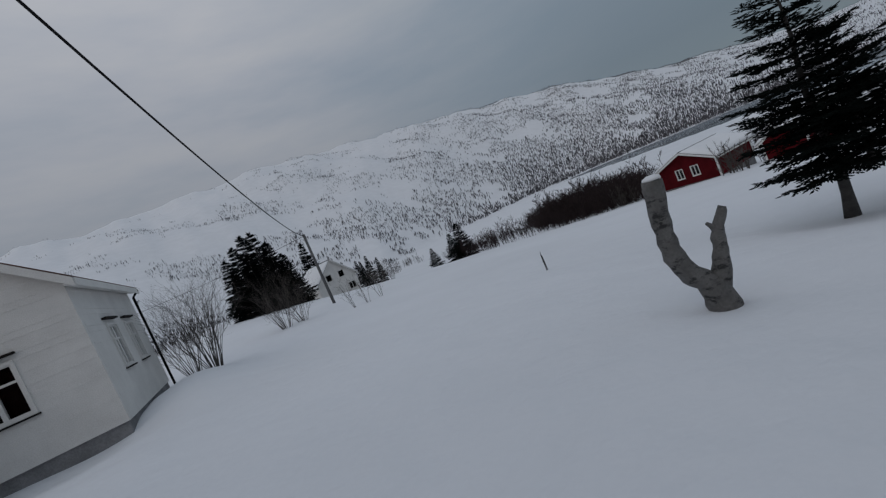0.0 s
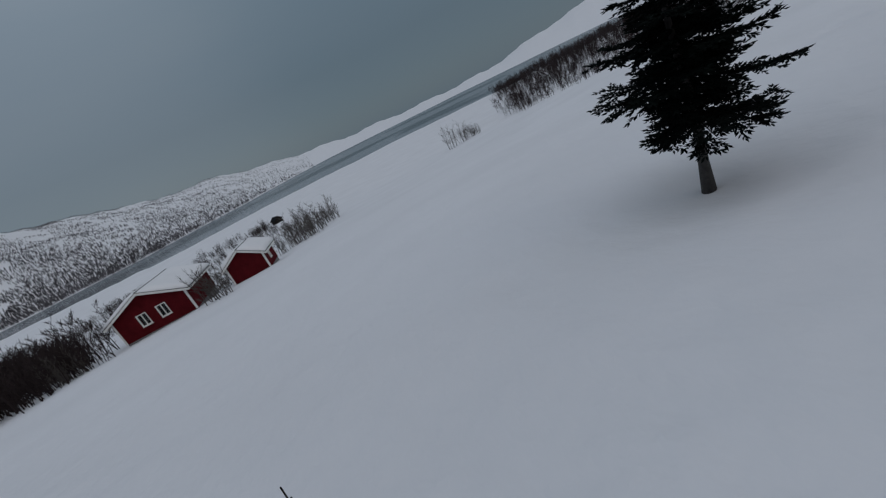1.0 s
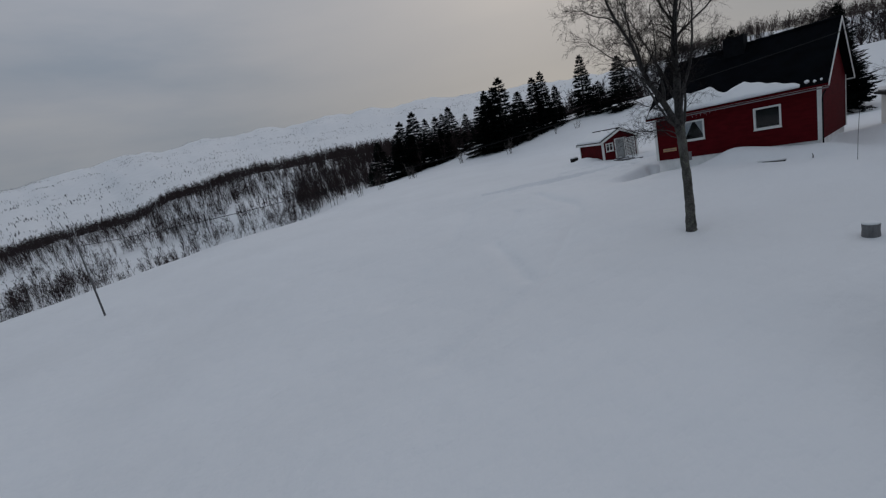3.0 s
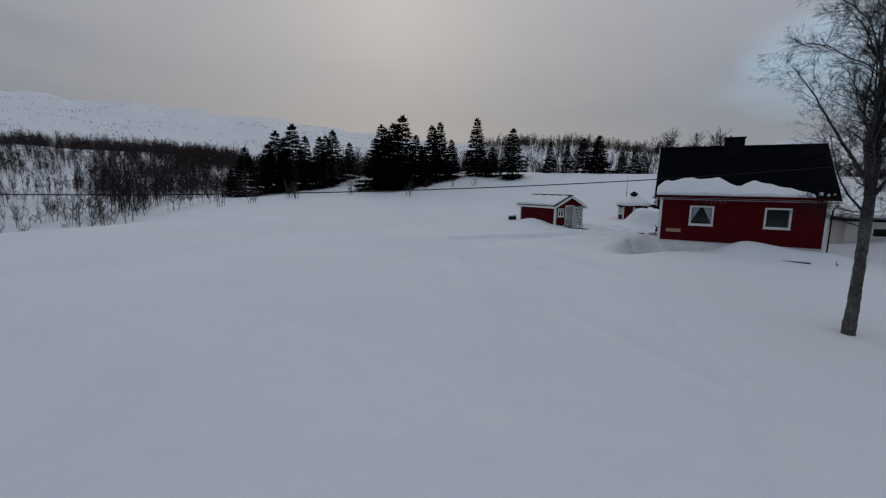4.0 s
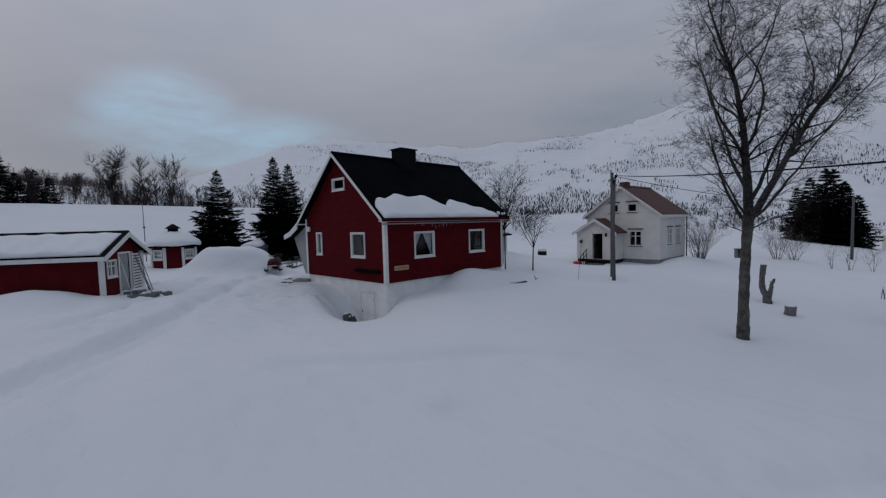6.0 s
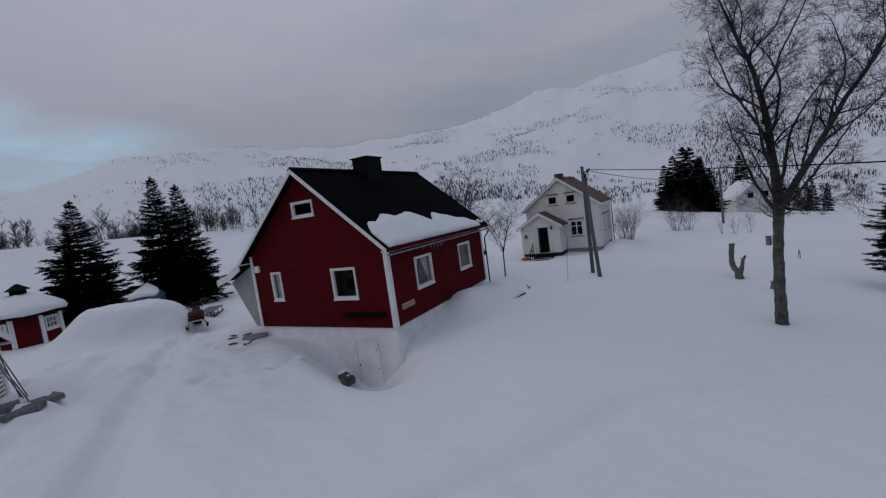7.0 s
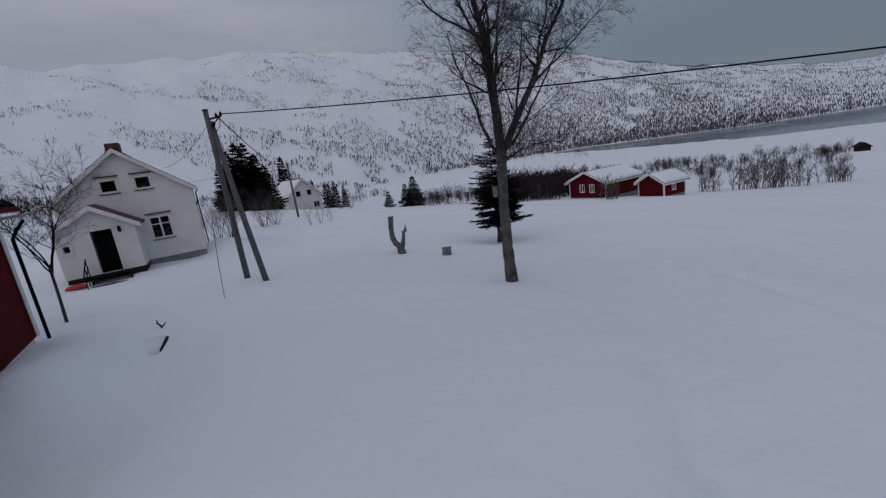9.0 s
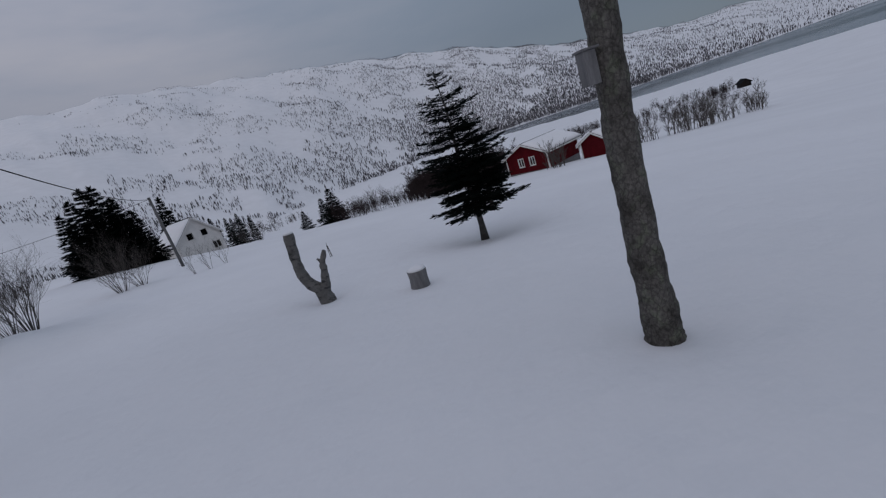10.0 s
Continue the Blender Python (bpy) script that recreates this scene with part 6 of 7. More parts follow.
# ---- things in the yard ----
def tree_stump(x, y):
    t = thing("forked_stump", "forked birch stump sawn off high, pale flaking bark", "stump", (x, y, gz(x, y)))
    # the plane of the fork runs roughly across the slope
    ax = Vector((0.745, -0.667, 0))

    def pt(u, z, off=0.0):
        return ax * u + Vector((0.667, 0.745, 0)) * off + Vector((0, 0, z))

    def limb(pts, radii, sides, name):
        V, F = [], []
        P = [pt(*p) for p in pts]
        Q, R = [], []
        for i in range(len(P) - 1):
            p0, p1, p2, p3 = P[max(i - 1, 0)], P[i], P[i + 1], P[min(i + 2, len(P) - 1)]
            for k in range(4):
                f = k / 4
                Q.append(0.5 * ((2 * p1) + (p2 - p0) * f + (2 * p0 - 5 * p1 + 4 * p2 - p3) * f * f + (3 * p1 - p0 - 3 * p2 + p3) * f ** 3))
                R.append((radii[i] + (radii[i + 1] - radii[i]) * f) * (1 + 0.04 * math.sin(5.1 * len(R))))
        Q.append(P[-1])
        R.append(radii[-1])
        tube(V, F, Q, R, sides)
        V = [(a + 0.008 * math.sin(c * 31 + b * 20), b + 0.008 * math.sin(c * 27 + a * 25), c) for a, b, c in V]
        return part(name, mesh_from(name, V, F, STUMP_BARK, True), STUMP_BARK, t)
    a = limb([(0.06, -0.25), (0.06, 0.05), (0.03, 0.25), (-0.04, 0.40), (-0.16, 0.52), (-0.26, 0.80), (-0.26, 1.22), (-0.19, 1.75)], [0.20, 0.185, 0.17, 0.135, 0.13, 0.12, 0.11, 0.125], 14, "trunk")
    b = limb([(0.06, 0.18), (0.17, 0.46), (0.25, 0.76), (0.28, 0.92), (0.42, 1.17)], [0.13, 0.105, 0.08, 0.07, 0.045], 11, "limb")
    limb([(0.27, 0.86), (0.23, 0.98), (0.20, 1.04)], [0.05, 0.035, 0.022], 8, "snag")
    for q, r in ((pt(-0.19, 1.755), 0.112),):
        V, F = [], []
        tube(V, F, [q, q + Vector((0, 0, 0.035)), q + Vector((0, 0, 0.06))], [r, r * 0.9, r * 0.4], 14)
        part("snow_cap", mesh_from("snow_cap", V, F, ROOF_SNOW, True), ROOF_SNOW, a)


tree_stump(11.02, 13.33)

V, F = [], []
tube(V, F, [Vector((0, 0, -0.2)), Vector((0, 0, 0.0)), Vector((0.02, 0, 0.18)), Vector((0.03, 0, 0.36))], [0.21, 0.205, 0.19, 0.20], 16)
log = thing("cut_log", "short sawn grey log standing in the snow", "log", (12.06, 11.03, gz(12.06, 11.03)))
part("bark", mesh_from("bark", V, F, GREY_WOOD, True), GREY_WOOD, log)
V, F = [], []
tube(V, F, [Vector((0.03, 0, 0.36)), Vector((0.03, 0, 0.40)), Vector((0.03, 0, 0.43))], [0.195, 0.18, 0.08], 16)
part("snow_cap", mesh_from("snow_cap", V, F, ROOF_SNOW, True), ROOF_SNOW, log)


def catenary(a, b, sag, n=26):
    a, b = Vector(a), Vector(b)
    return [a.lerp(b, i / n) - Vector((0, 0, 4 * sag * (i / n) * (1 - i / n))) for i in range(n + 1)]


def cable(a, b, sag, r, label):
    V, F = [], []
    tube(V, F, catenary(a, b, sag), [r] * 27, 6)
    ob = new("power_cable", mesh_from("power_cable", V, F, RUBBER, True))
    return tagged(ob, label, "cable")


def utility_pole(x, y, top, label, strut=None, fittings=True, slim=1.0):
    z = gz(x, y)
    p = thing("utility_pole", label, "pole", (x, y, z))
    h = top - z
    part("post", tube_mesh("post", [(0, 0, -0.3), (0, 0, h * 0.5), (0, 0, h)], [0.125 * slim, 0.11 * slim, 0.095 * slim], 14, POLE_WOOD), POLE_WOOD, p)
    part("cap", tube_mesh("cap", [(0, 0, h), (0, 0, h + 0.02), (0, 0, h + 0.04)], [0.125 * slim, 0.12 * slim, 0.03], 14, DARK), DARK, p)
    if strut:
        sx, sy = strut[0] - x, strut[1] - y
        part("strut", tube_mesh("strut", [(sx, sy, gz(*strut) - z - 0.3), (sx * 0.5, sy * 0.5, h * 0.47), (0.09, 0.09, h - 0.35)], [0.098, 0.09, 0.078], 14, POLE_WOOD), POLE_WOOD, p, "leaning grey strut")
    if fittings:
        arm = bmesh.new()
        beam(arm, (0.05, -0.05, h - 0.28), (0.38, -0.30, h - 0.24), 0.05, 0.05)
        beam(arm, (0.02, 0.0, h - 0.55), (0.32, -0.26, h - 0.27), 0.03, 0.03)
        bracket = part("bracket", arm, DARK, p)
        for k, (ax, ay, az) in enumerate(((0.38, -0.30, h - 0.18), (0.26, -0.20, h - 0.20), (0.14, -0.10, h - 0.45))):
            part("insulator", tube_mesh("insulator", [(ax, ay, az - 0.05), (ax, ay, az), (ax, ay, az + 0.04), (ax, ay, az + 0.08)], [0.03, 0.05, 0.035, 0.02], 10, DARK), DARK, bracket)
        V, F = [], []
        tube(V, F, [Vector((0.34, -0.27, h - 0.2)), Vector((0.30, -0.22, h - 0.52)), Vector((0.18, -0.12, h - 0.66)), Vector((0.12, -0.04, h - 0.5))], [0.012] * 4, 6)
        part("jumper_wire", mesh_from("jumper_wire", V, F, RUBBER, True), RUBBER, p)
    return p


PT = 4.90
utility_pole(4.50, 11.88, PT, "braced wooden utility pole with brackets and cables", (4.98, 10.95), True, 0.82)
utility_pole(13.6, 44.3, 4.0, "slim wooden utility pole in the snow field", None, False)
utility_pole(30.1, -24.4, 2.60, "slim wooden utility pole at the edge of the field", None, False, 0.5)
cable((4.88, 11.58, PT - 0.18), (30.1, -24.4, 2.50), 0.80, 0.016, "black sagging overhead cable across the field")
cable((4.76, 11.68, PT - 0.20), (13.6, 44.3, 3.9), 0.7, 0.018, "black overhead cable to the field pole")
cable((4.54, 11.91, PT - 0.35), (WX - 0.9, WY + 0.1, WZ + 4.4), 0.25, 0.008, "thin service wire to the white house")
cable((13.6, 44.3, 3.9), (-14.0, 60.0, 4.6), 0.7, 0.014, "thin overhead cable beyond the field pole")
part_guy = new("stay_wire", tube_mesh("stay_wire", [(3.60, 9.75, gz(3.60, 9.75) - 0.1), (3.68, 9.78, gz(3.60, 9.75) + 1.0), (3.80, 9.85, gz(3.60, 9.75) + 2.2)], [0.008] * 3, 6, DARK))
tagged(part_guy, "thin dark marker rod stuck in the snow", "rod")

mast = thing("flag_mast", "thin leaning metal mast behind the grill hut", "mast", (-24.0, -4.0, gz(-24.0, -4.0)), 0)
part("pole", tube_mesh("pole", [(0, 0, -0.3), (-0.05, 0, 2.2), (-0.12, 0, 4.4)], [0.035, 0.03, 0.02], 8, GREY_WOOD), GREY_WOOD, mast)
part("fitting", block((-0.13, -0.06, 2.5), (0.03, 0.06, 2.62), 0.01), DARK, mast)
for mx, my, mh in ((0.4, 31.5, 5.4), (-2.6, 30.0, 4.6)):
    mast = thing("aerial_mast", "thin aerial mast standing behind the white house", "mast", (mx, my, gz(mx, my)), 0, "aerial masts")
    part("pole", tube_mesh("pole", [(0, 0, -0.3), (0, 0, mh * 0.5), (0, 0, mh)], [0.04, 0.035, 0.02], 8, GREY_WOOD), GREY_WOOD, mast)
    part("crossbar", block((-0.45, -0.02, mh - 0.25), (0.45, 0.02, mh - 0.21), 0.005), DARK, mast)

# buried garden bench
gb = thing("garden_bench", "low garden bench buried in snow, its dark edge showing", "bench", (2.0, 6.45, gz(2.0, 6.45) - 0.165), 84)
part("seat", block((-0.60, -0.22, 0.09), (0.60, 0.20, 0.14), 0.01), DARK_WOOD, gb)
part("leg", block((-0.52, -0.18, -0.3), (-0.45, 0.18, 0.09), 0.006), DARK_WOOD, gb)
part("leg", block((0.45, -0.18, -0.3), (0.52, 0.18, 0.09), 0.006), DARK_WOOD, gb)
bm = bmesh.new()
box(bm, (-0.58, -0.19, 0.144), (0.58, 0.60, 0.20))
bevel(bm, 0.025, 2)
part("snow_cover", bm, ROOF_SNOW, gb, smooth=True)
V, F = [], []
tube(V, F, [Vector((0.03, 0, -0.1)), Vector((0.0, 0.01, 0.06)), Vector((-0.05, 0.0, 0.13)), Vector((-0.04, -0.03, 0.22))], [0.022, 0.022, 0.018, 0.010], 6)
tube(V, F, [Vector((0.0, 0.0, 0.02)), Vector((0.07, 0.03, 0.05)), Vector((0.12, 0.02, 0.11))], [0.018, 0.015, 0.008], 6)
ob = new("dry_stalk", mesh_from("dry_stalk", V, F, DARK_WOOD, True))
ob.location = (2.1, 8.05, gz(2.1, 8.05))
tagged(ob, "bent dark stalk poking out of the snow", "plant")

# broken plant stems on the slope
bm = bmesh.new()
pl_z = gz(14.95, 20.6)
for a, b, r in (((-0.10, 0, -0.1), (-0.02, 0.02, 0.62), 0.022), ((-0.02, 0.02, 0.62), (0.02, 0.0, 0.78), 0.014), ((0.12, 0.02, -0.1), (0.01, 0.0, 0.60), 0.034), ((0.01, 0, 0.60), (-0.06, 0, 0.66), 0.02), ((0.08, 0.02, 0.2), (0.14, 0.04, 0.34), 0.012), ((-0.06, 0, 0.3), (-0.12, 0.02, 0.42), 0.010)):
    beam(bm, a, b, r, r)
ob = new("dead_stem", done(bm, "dead_stem", DARK_WOOD))
ob.location = (14.95, 20.6, pl_z)
ob.scale = (0.8, 0.8, 0.8)
ob.rotation_euler = (0, 0, 0.6)
tagged(ob, "two dead dark stems standing in the snow", "plant")

# concrete slab and flat stones at the entry of the red house
bm = bmesh.new()
prism(bm, [(-0.72, -0.24), (-0.30, -0.46), (0.42, -0.40), (0.78, -0.10), (0.62, 0.30), (0.05, 0.34), (-0.48, 0.20)], "z", -0.16, 0.05)
bevel(bm, 0.02)
ob = new("entry_slab", done(bm, "entry_slab", GREY_FOUND))
ob.matrix_world = pose(-6.85, -0.36, gz(-6.85, -0.36) + 0.07, 4, -3, 8)
ob.scale = (0.85, 0.85, 1.0)
tagged(ob, "grey concrete slab cleared of snow at the entry", "slab")


def stone(x, y, size, flat, seed, label, group=""):
    bm = bmesh.new()
    bmesh.ops.create_icosphere(bm, subdivisions=3, radius=size)
    for v in bm.verts:
        v.co *= 1 + 0.55 * noise.noise(v.co * 1.6 / size + Vector((seed * 7.3, 0.4, 0.2))) + 0.22 * noise.noise(v.co * 4.5 / size + Vector((0.3, seed * 5.1, 0)))
        v.co.z *= flat
    ob = new("stone", done(bm, "stone", STONE))
    ob.location = (x, y, gz(x, y) + size * flat * 0.30)
    return tagged(ob, label, "stone", group)


for k, (x, y, sz, fl) in enumerate(((-7.75, -0.75, 0.26, 0.16), (-8.2, -0.4, 0.17, 0.2), (-7.0, -1.2, 0.14, 0.24), (-7.6, -0.1, 0.18, 0.2))):
    stone(x, y, sz, fl, k + 1, "dark flat stone showing through the snow", "stones by the entry")
boulder = stone(-2.15, -0.55, 0.38, 0.70, 8, "dark boulder with snow on it beside the cellar door")
for a, b, c, r in ((-0.12, 0.08, 0.24, 0.19), (0.17, 0.02, 0.20, 0.13)):
    bm = bmesh.new()
    bmesh.ops.create_icosphere(bm, subdivisions=2, radius=r)
    for v in bm.verts:
        v.co = Vector((v.co.x + a, v.co.y + b, v.co.z * 0.5 + c))
    part("snow_cover", bm, ROOF_SNOW, boulder, smooth=True)
bm = bmesh.new()
for a, b in (((0, 0, 0.02), (0.34, 0.10, 0.10)), ((0.16, 0.05, 0.06), (0.22, -0.12, 0.12)), ((0.20, 0.06, 0.07), (0.30, 0.22, 0.14))):
    beam(bm, a, b, 0.03, 0.03)
ob = new("fallen_twig", done(bm, "fallen_twig", DARK_WOOD))
ob.location = (-6.15, -1.35, gz(-6.15, -1.35) - 0.01)
tagged(ob, "short dark forked twig lying on the snow", "twig")


# ---- farther buildings ----
b1, _ = gable_house("red_cottage", "red cottage with white window casings under heavy roof snow", (52.6, 34.1, -6.45), 270, 6.4, 7.6, 2.2, 3.6, RED_OLD, WHITE, DARK,
                    [("S", -4.50, -3.62, 0.72, 1.88, "double", False), ("S", -2.78, -1.90, 0.72, 1.88, "double", False)], found=(GREY_FOUND, 1.5), over=0.5, eave=0.5, pitch=0.3)
b2, _ = gable_house("red_outbuilding", "small red outbuilding with a snowy roof", (55.2, 27.4, -6.70), 265, 3.8, 4.2, 1.8, 2.9, RED_OLD, WHITE, DARK,
                    [("E", 1.5, 2.3, 0.6, 1.4, "double", False)], found=(GREY_FOUND, 1.5), over=0.4, eave=0.4, pitch=0.3)
for (ox, oy, oz, tn, w, L, h, r, ev, ov) in ((52.6, 34.1, -6.45, 270, 6.4, 7.6, 2.2, 3.6, 0.5, 0.5), (55.2, 27.4, -6.70, 265, 3.8, 4.2, 1.8, 2.9, 0.4, 0.4)):
    sl = (r - h) / (w / 2)
    for s in (1, -1):
        xe = 0.0 if s > 0 else -w
        roof_snow("roof_snow", "thick snow on the roof of a red outlying building", (ox, oy, oz), tn, xe + s * ev, h - ev * sl + 0.13, -w / 2, r + 0.12, -ov, L + ov, lambda f: 1.0, 0.32, 40 + s, 16, 6)
b3, _ = gable_house("far_white_house", "small white house with green-framed windows, snow on the roof", (24.0, 71.2, -3.7), 12, 6.2, 7.0, 2.7, 5.6, HOUSE_WHITE, HOUSE_WHITE, DARK,
                    [("S", -4.6, -3.6, 2.7, 3.75, "plain", False), ("S", -2.6, -1.6, 2.7, 3.75, "plain", False), ("S", -1.7, -0.5, 0.5, 1.6, "double", False)], found=(GREY_FOUND, 1.5), over=0.3, eave=0.3, skip_corner=True, pitch=0.3)
sl = (5.6 - 2.7) / 3.1
for s in (1, -1):
    xe = 0.0 if s > 0 else -6.2
    roof_snow("roof_snow", "thick snow on the roof of the far white house", (24.0, 71.2, -3.7), 12, xe + s * 0.3, 2.7 - 0.3 * sl + 0.13, -3.1, 5.72, -0.3, 7.3, lambda f: 1.0, 0.3, 50 + s, 16, 6)
# low pale building behind the red house
LBX, LBY = -5.2, 10.6
lb = thing("low_building", "low pale outbuilding with snow on its flat roof", "outbuilding", (LBX, LBY, -0.55), 103)
bm = bmesh.new()
box(bm, (-0.4, 0, -0.6), (7.6, 4.2, 1.90))
part("wall", bm, HOUSE_WHITE, lb)
part("eave", block((-0.7, -0.35, 1.905), (7.9, 4.5, 2.03), 0.02), DARK, lb)
for k in range(3):
    win = part("window", block((0.9 + k * 2.3, -0.04, 0.95), (1.8 + k * 2.3, 0.02, 1.55), 0.01), WHITE, lb)
    # solid pane, the room's darkness painted in as near-black
    part("pane", block((0.98 + k * 2.3, -0.05, 1.02), (1.72 + k * 2.3, -0.043, 1.48), 0.0), ROOM_SHADE, win)
bm = bmesh.new()
box(bm, (-0.65, -0.28, 2.034), (7.85, 4.45, 2.30))
bevel(bm, 0.12, 3)
ob = new("roof_snow", done(bm, "roof_snow", ROOF_SNOW, True))
ob.matrix_world = lb.matrix_world.copy()
tagged(ob, "flat snow layer on the low outbuilding", "snow")
bm = block((-0.34, -0.30, -0.2), (0.34, 0.30, 0.34), 0.03)
crate = thing("crate", "dark wooden crate with a cap of snow", "crate", (-6.3, 22.5, gz(-6.3, 22.5)), 20)
part("body", bm, DARK_WOOD, crate)
bm = bmesh.new()
box(bm, (-0.36, -0.32, 0.344), (0.36, 0.32, 0.56))
bevel(bm, 0.05, 2)
part("snow_cover", bm, ROOF_SNOW, crate, smooth=True)
# tiny boathouse by the shore
bh, _ = gable_house("boathouse", "tiny dark brown boathouse near the fjord shore", (182.0, 38.5, gz(182, 38.5) + 0.1), 300, 2.8, 4.2, 1.4, 2.4, DARK_WOOD, DARK_WOOD, DARK, [], found=(GREY_FOUND, 1.0), skip_corner=True, pitch=0.45)


# ---- woods ----
def bare_kind(seed, height, stems, twigs, spread, boughs=9, stout=1.0, bushy=1.0):
    rng = random.Random(seed)
    V, F = [], []
    for k in range(stems):
        p = Vector((rng.uniform(-0.5, 0.5) * spread, rng.uniform(-0.5, 0.5) * spread, -0.3))
        d = Vector((rng.uniform(-0.22, 0.22), rng.uniform(-0.22, 0.22), 1)).normalized()
        hk = height
        height = hk * rng.uniform(0.62, 1.05)
        n = 3
        pts = [p]
        for i in range(n):
            d = bend(rng, d, 0.09, 0.05)
            pts.append(pts[-1] + d * height * rng.uniform(0.75, 1.05) / n)
        tube(V, F, pts, [0.085 * stout, 0.065 * stout, 0.045 * stout, 0.012], 3, False)
        for m in range(boughs):
            f = rng.uniform(0.2, 1.0)
            i = min(n - 1, int(f * n))
            q = pts[i].lerp(pts[i + 1], f * n - i)
            a = rng.uniform(0, 6.28)
            sd = Vector((math.cos(a), math.sin(a), rng.uniform(0.6, 1.5))).normalized()
            ln = height * rng.uniform(0.14, 0.32) * (1.15 - 0.5 * f)
            tube(V, F, [q, q + sd * ln], [0.034 * stout, 0.008], 3, False)
            for w in range(twigs):
                g = rng.uniform(0.2, 1.0)
                b2 = rng.uniform(0, 6.28)
                td = (sd + Vector((math.cos(b2), math.sin(b2), rng.uniform(0, 0.8))) * 0.7).normalized()
                s0 = q + sd * ln * g
                s1 = s0 + td * ln * rng.uniform(0.35, 0.7)
                o = len(V)
                sw = Vector((-td.y, td.x, 0.2)).normalized() * 0.022 * stout * bushy
                V.extend((tuple(s0 - sw), tuple(s0 + sw), tuple(s1)))
                F.append((o, o + 1, o + 2))
        height = hk
    return np.array(V), F


def grove_kind(seed, height, stems, spread):
    """A handful of far bare birches: thin trunks under a haze of upswept twigs."""
    rng = random.Random(seed)
    V, F = [], []
    for k in range(stems):
        p = Vector((rng.uniform(-0.5, 0.5) * spread, rng.uniform(-0.5, 0.5) * spread, -0.3))
        h = height * rng.uniform(0.6, 1.1)
        d = Vector((rng.uniform(-0.15, 0.15), rng.uniform(-0.15, 0.15), 1)).normalized()
        tube(V, F, [p, p + d * h], [0.055, 0.015], 3, False)
        for m in range(22):
            f = rng.uniform(0.22, 0.92)
            q = p + d * h * f
            a = rng.uniform(0, 6.28)
            td = Vector((math.cos(a), math.sin(a), rng.uniform(0.5, 1.9))).normalized()
            ln = h * rng.uniform(0.16, 0.36) * (1.15 - 0.5 * f)
            sw = Vector((-td.y, td.x, 0.15)).normalized() * rng.uniform(0.05, 0.11)
            o = len(V)
            V.extend((tuple(q - sw * 0.3), tuple(q + td * ln + sw), tuple(q + td * ln * 0.85 - sw)))
            F.append((o, o + 1, o + 2))
    return np.array(V), F


def scatter(name, label, kinds, places, mat, category="trees"):
    """Many bare trees as one mass of real branches."""
    allv, allf, o = [], [], 0
    for k, (x, y, z, s, a) in enumerate(places):
        v, f = kinds[k % len(kinds)]
        c, sn = math.cos(a), math.sin(a)
        w = np.empty_like(v)
        w[:, 0] = x + s * (v[:, 0] * c - v[:, 1] * sn)
        w[:, 1] = y + s * (v[:, 0] * sn + v[:, 1] * c)
        w[:, 2] = z + s * v[:, 2]
        allv.append(w)
        allf += [tuple(i + o for i in q) for q in f]
        o += len(v)
    ob = new(name, mesh_from(name, np.concatenate(allv).tolist(), allf, mat))
    return tagged(ob, label, category, kind="stuff")


def band(rng, n, az, r, centre, size, keep=None):
    out = []
    while len(out) < n:
        a, d = rng.uniform(*az), r[0] + (r[1] - r[0]) * rng.random() ** 0.8
        x, y = centre[0] + d * math.sin(radians(a)), centre[1] + d * math.cos(radians(a))
        if keep and not keep(x, y):
            continue
        out.append((x, y, gz(x, y), rng.uniform(*size), rng.uniform(0, 6.28)))
    return out


def clumpy(x, y):
    return noise.noise(Vector((x / 26, y / 26, 1.5))) + 0.6 * noise.noise(Vector((x / 9, y / 9, 4.0))) > 0.02


rng = random.Random(77)
kinds = [bare_kind(60 + k, 7.0, 2 + k % 2, 9, 1.8, 15, 0.62, 1.5) for k in range(6)]
far_woods = [grove_kind(70 + k, 7.0, 5, 8.0) for k in range(6)]
thickets = [bare_kind(80 + k, 4.5, 7, 6, 3.2, 8, 0.55, 2.6) for k in range(5)]
scatter("birch_wood", "dense leafless brown birch wood below the field", kinds, band(rng, 420, (118, 212), (80, 140), (28, 14), (0.45, 0.8), lambda x, y: noise.noise(Vector((x / 18, y / 18, 9.0))) > -0.12), WOOD_FAR)
scatter("birch_wood", "leafless birches in clumps on the snowy valley side", far_woods, band(rng, 800, (116, 214), (130, 230), (28, 14), (0.6, 1.1), clumpy), WOOD_FAR)
scatter("birch_wood", "dark leafless birch wood on the opposite bank", far_woods, band(rng, 3000, (116, 214), (225, 400), (28, 14), (0.65, 1.15)), WOOD_FAR)
scatter("birch_wood", "leafless birch trees along the western crest", kinds, band(rng, 330, (248, 306), (84, 150), (16, -12), (0.35, 0.95), clumpy), WOOD_FAR)
scatter("birch_wood", "leafless trees on the wooded knoll", far_woods, band(rng, 800, (238, 284), (150, 280), (16, -12), (0.35, 1.0)), WOOD_FAR)
scatter("birch_wood", "leafless birch wood behind the spruce plantation", far_woods, band(rng, 800, (203, 250), (80, 200), (29, -2), (0.55, 0.95)), WOOD_FAR)
scatter("thicket", "dark leafless thicket between the cottages and the fjord", thickets, band(rng, 260, (37, 50), (80, 165), (8, 0), (0.9, 1.3), lambda x, y: math.hypot(x - 56, y - 38) > 10 and math.hypot(x - 56, y - 26) > 7), WOOD_FAR)
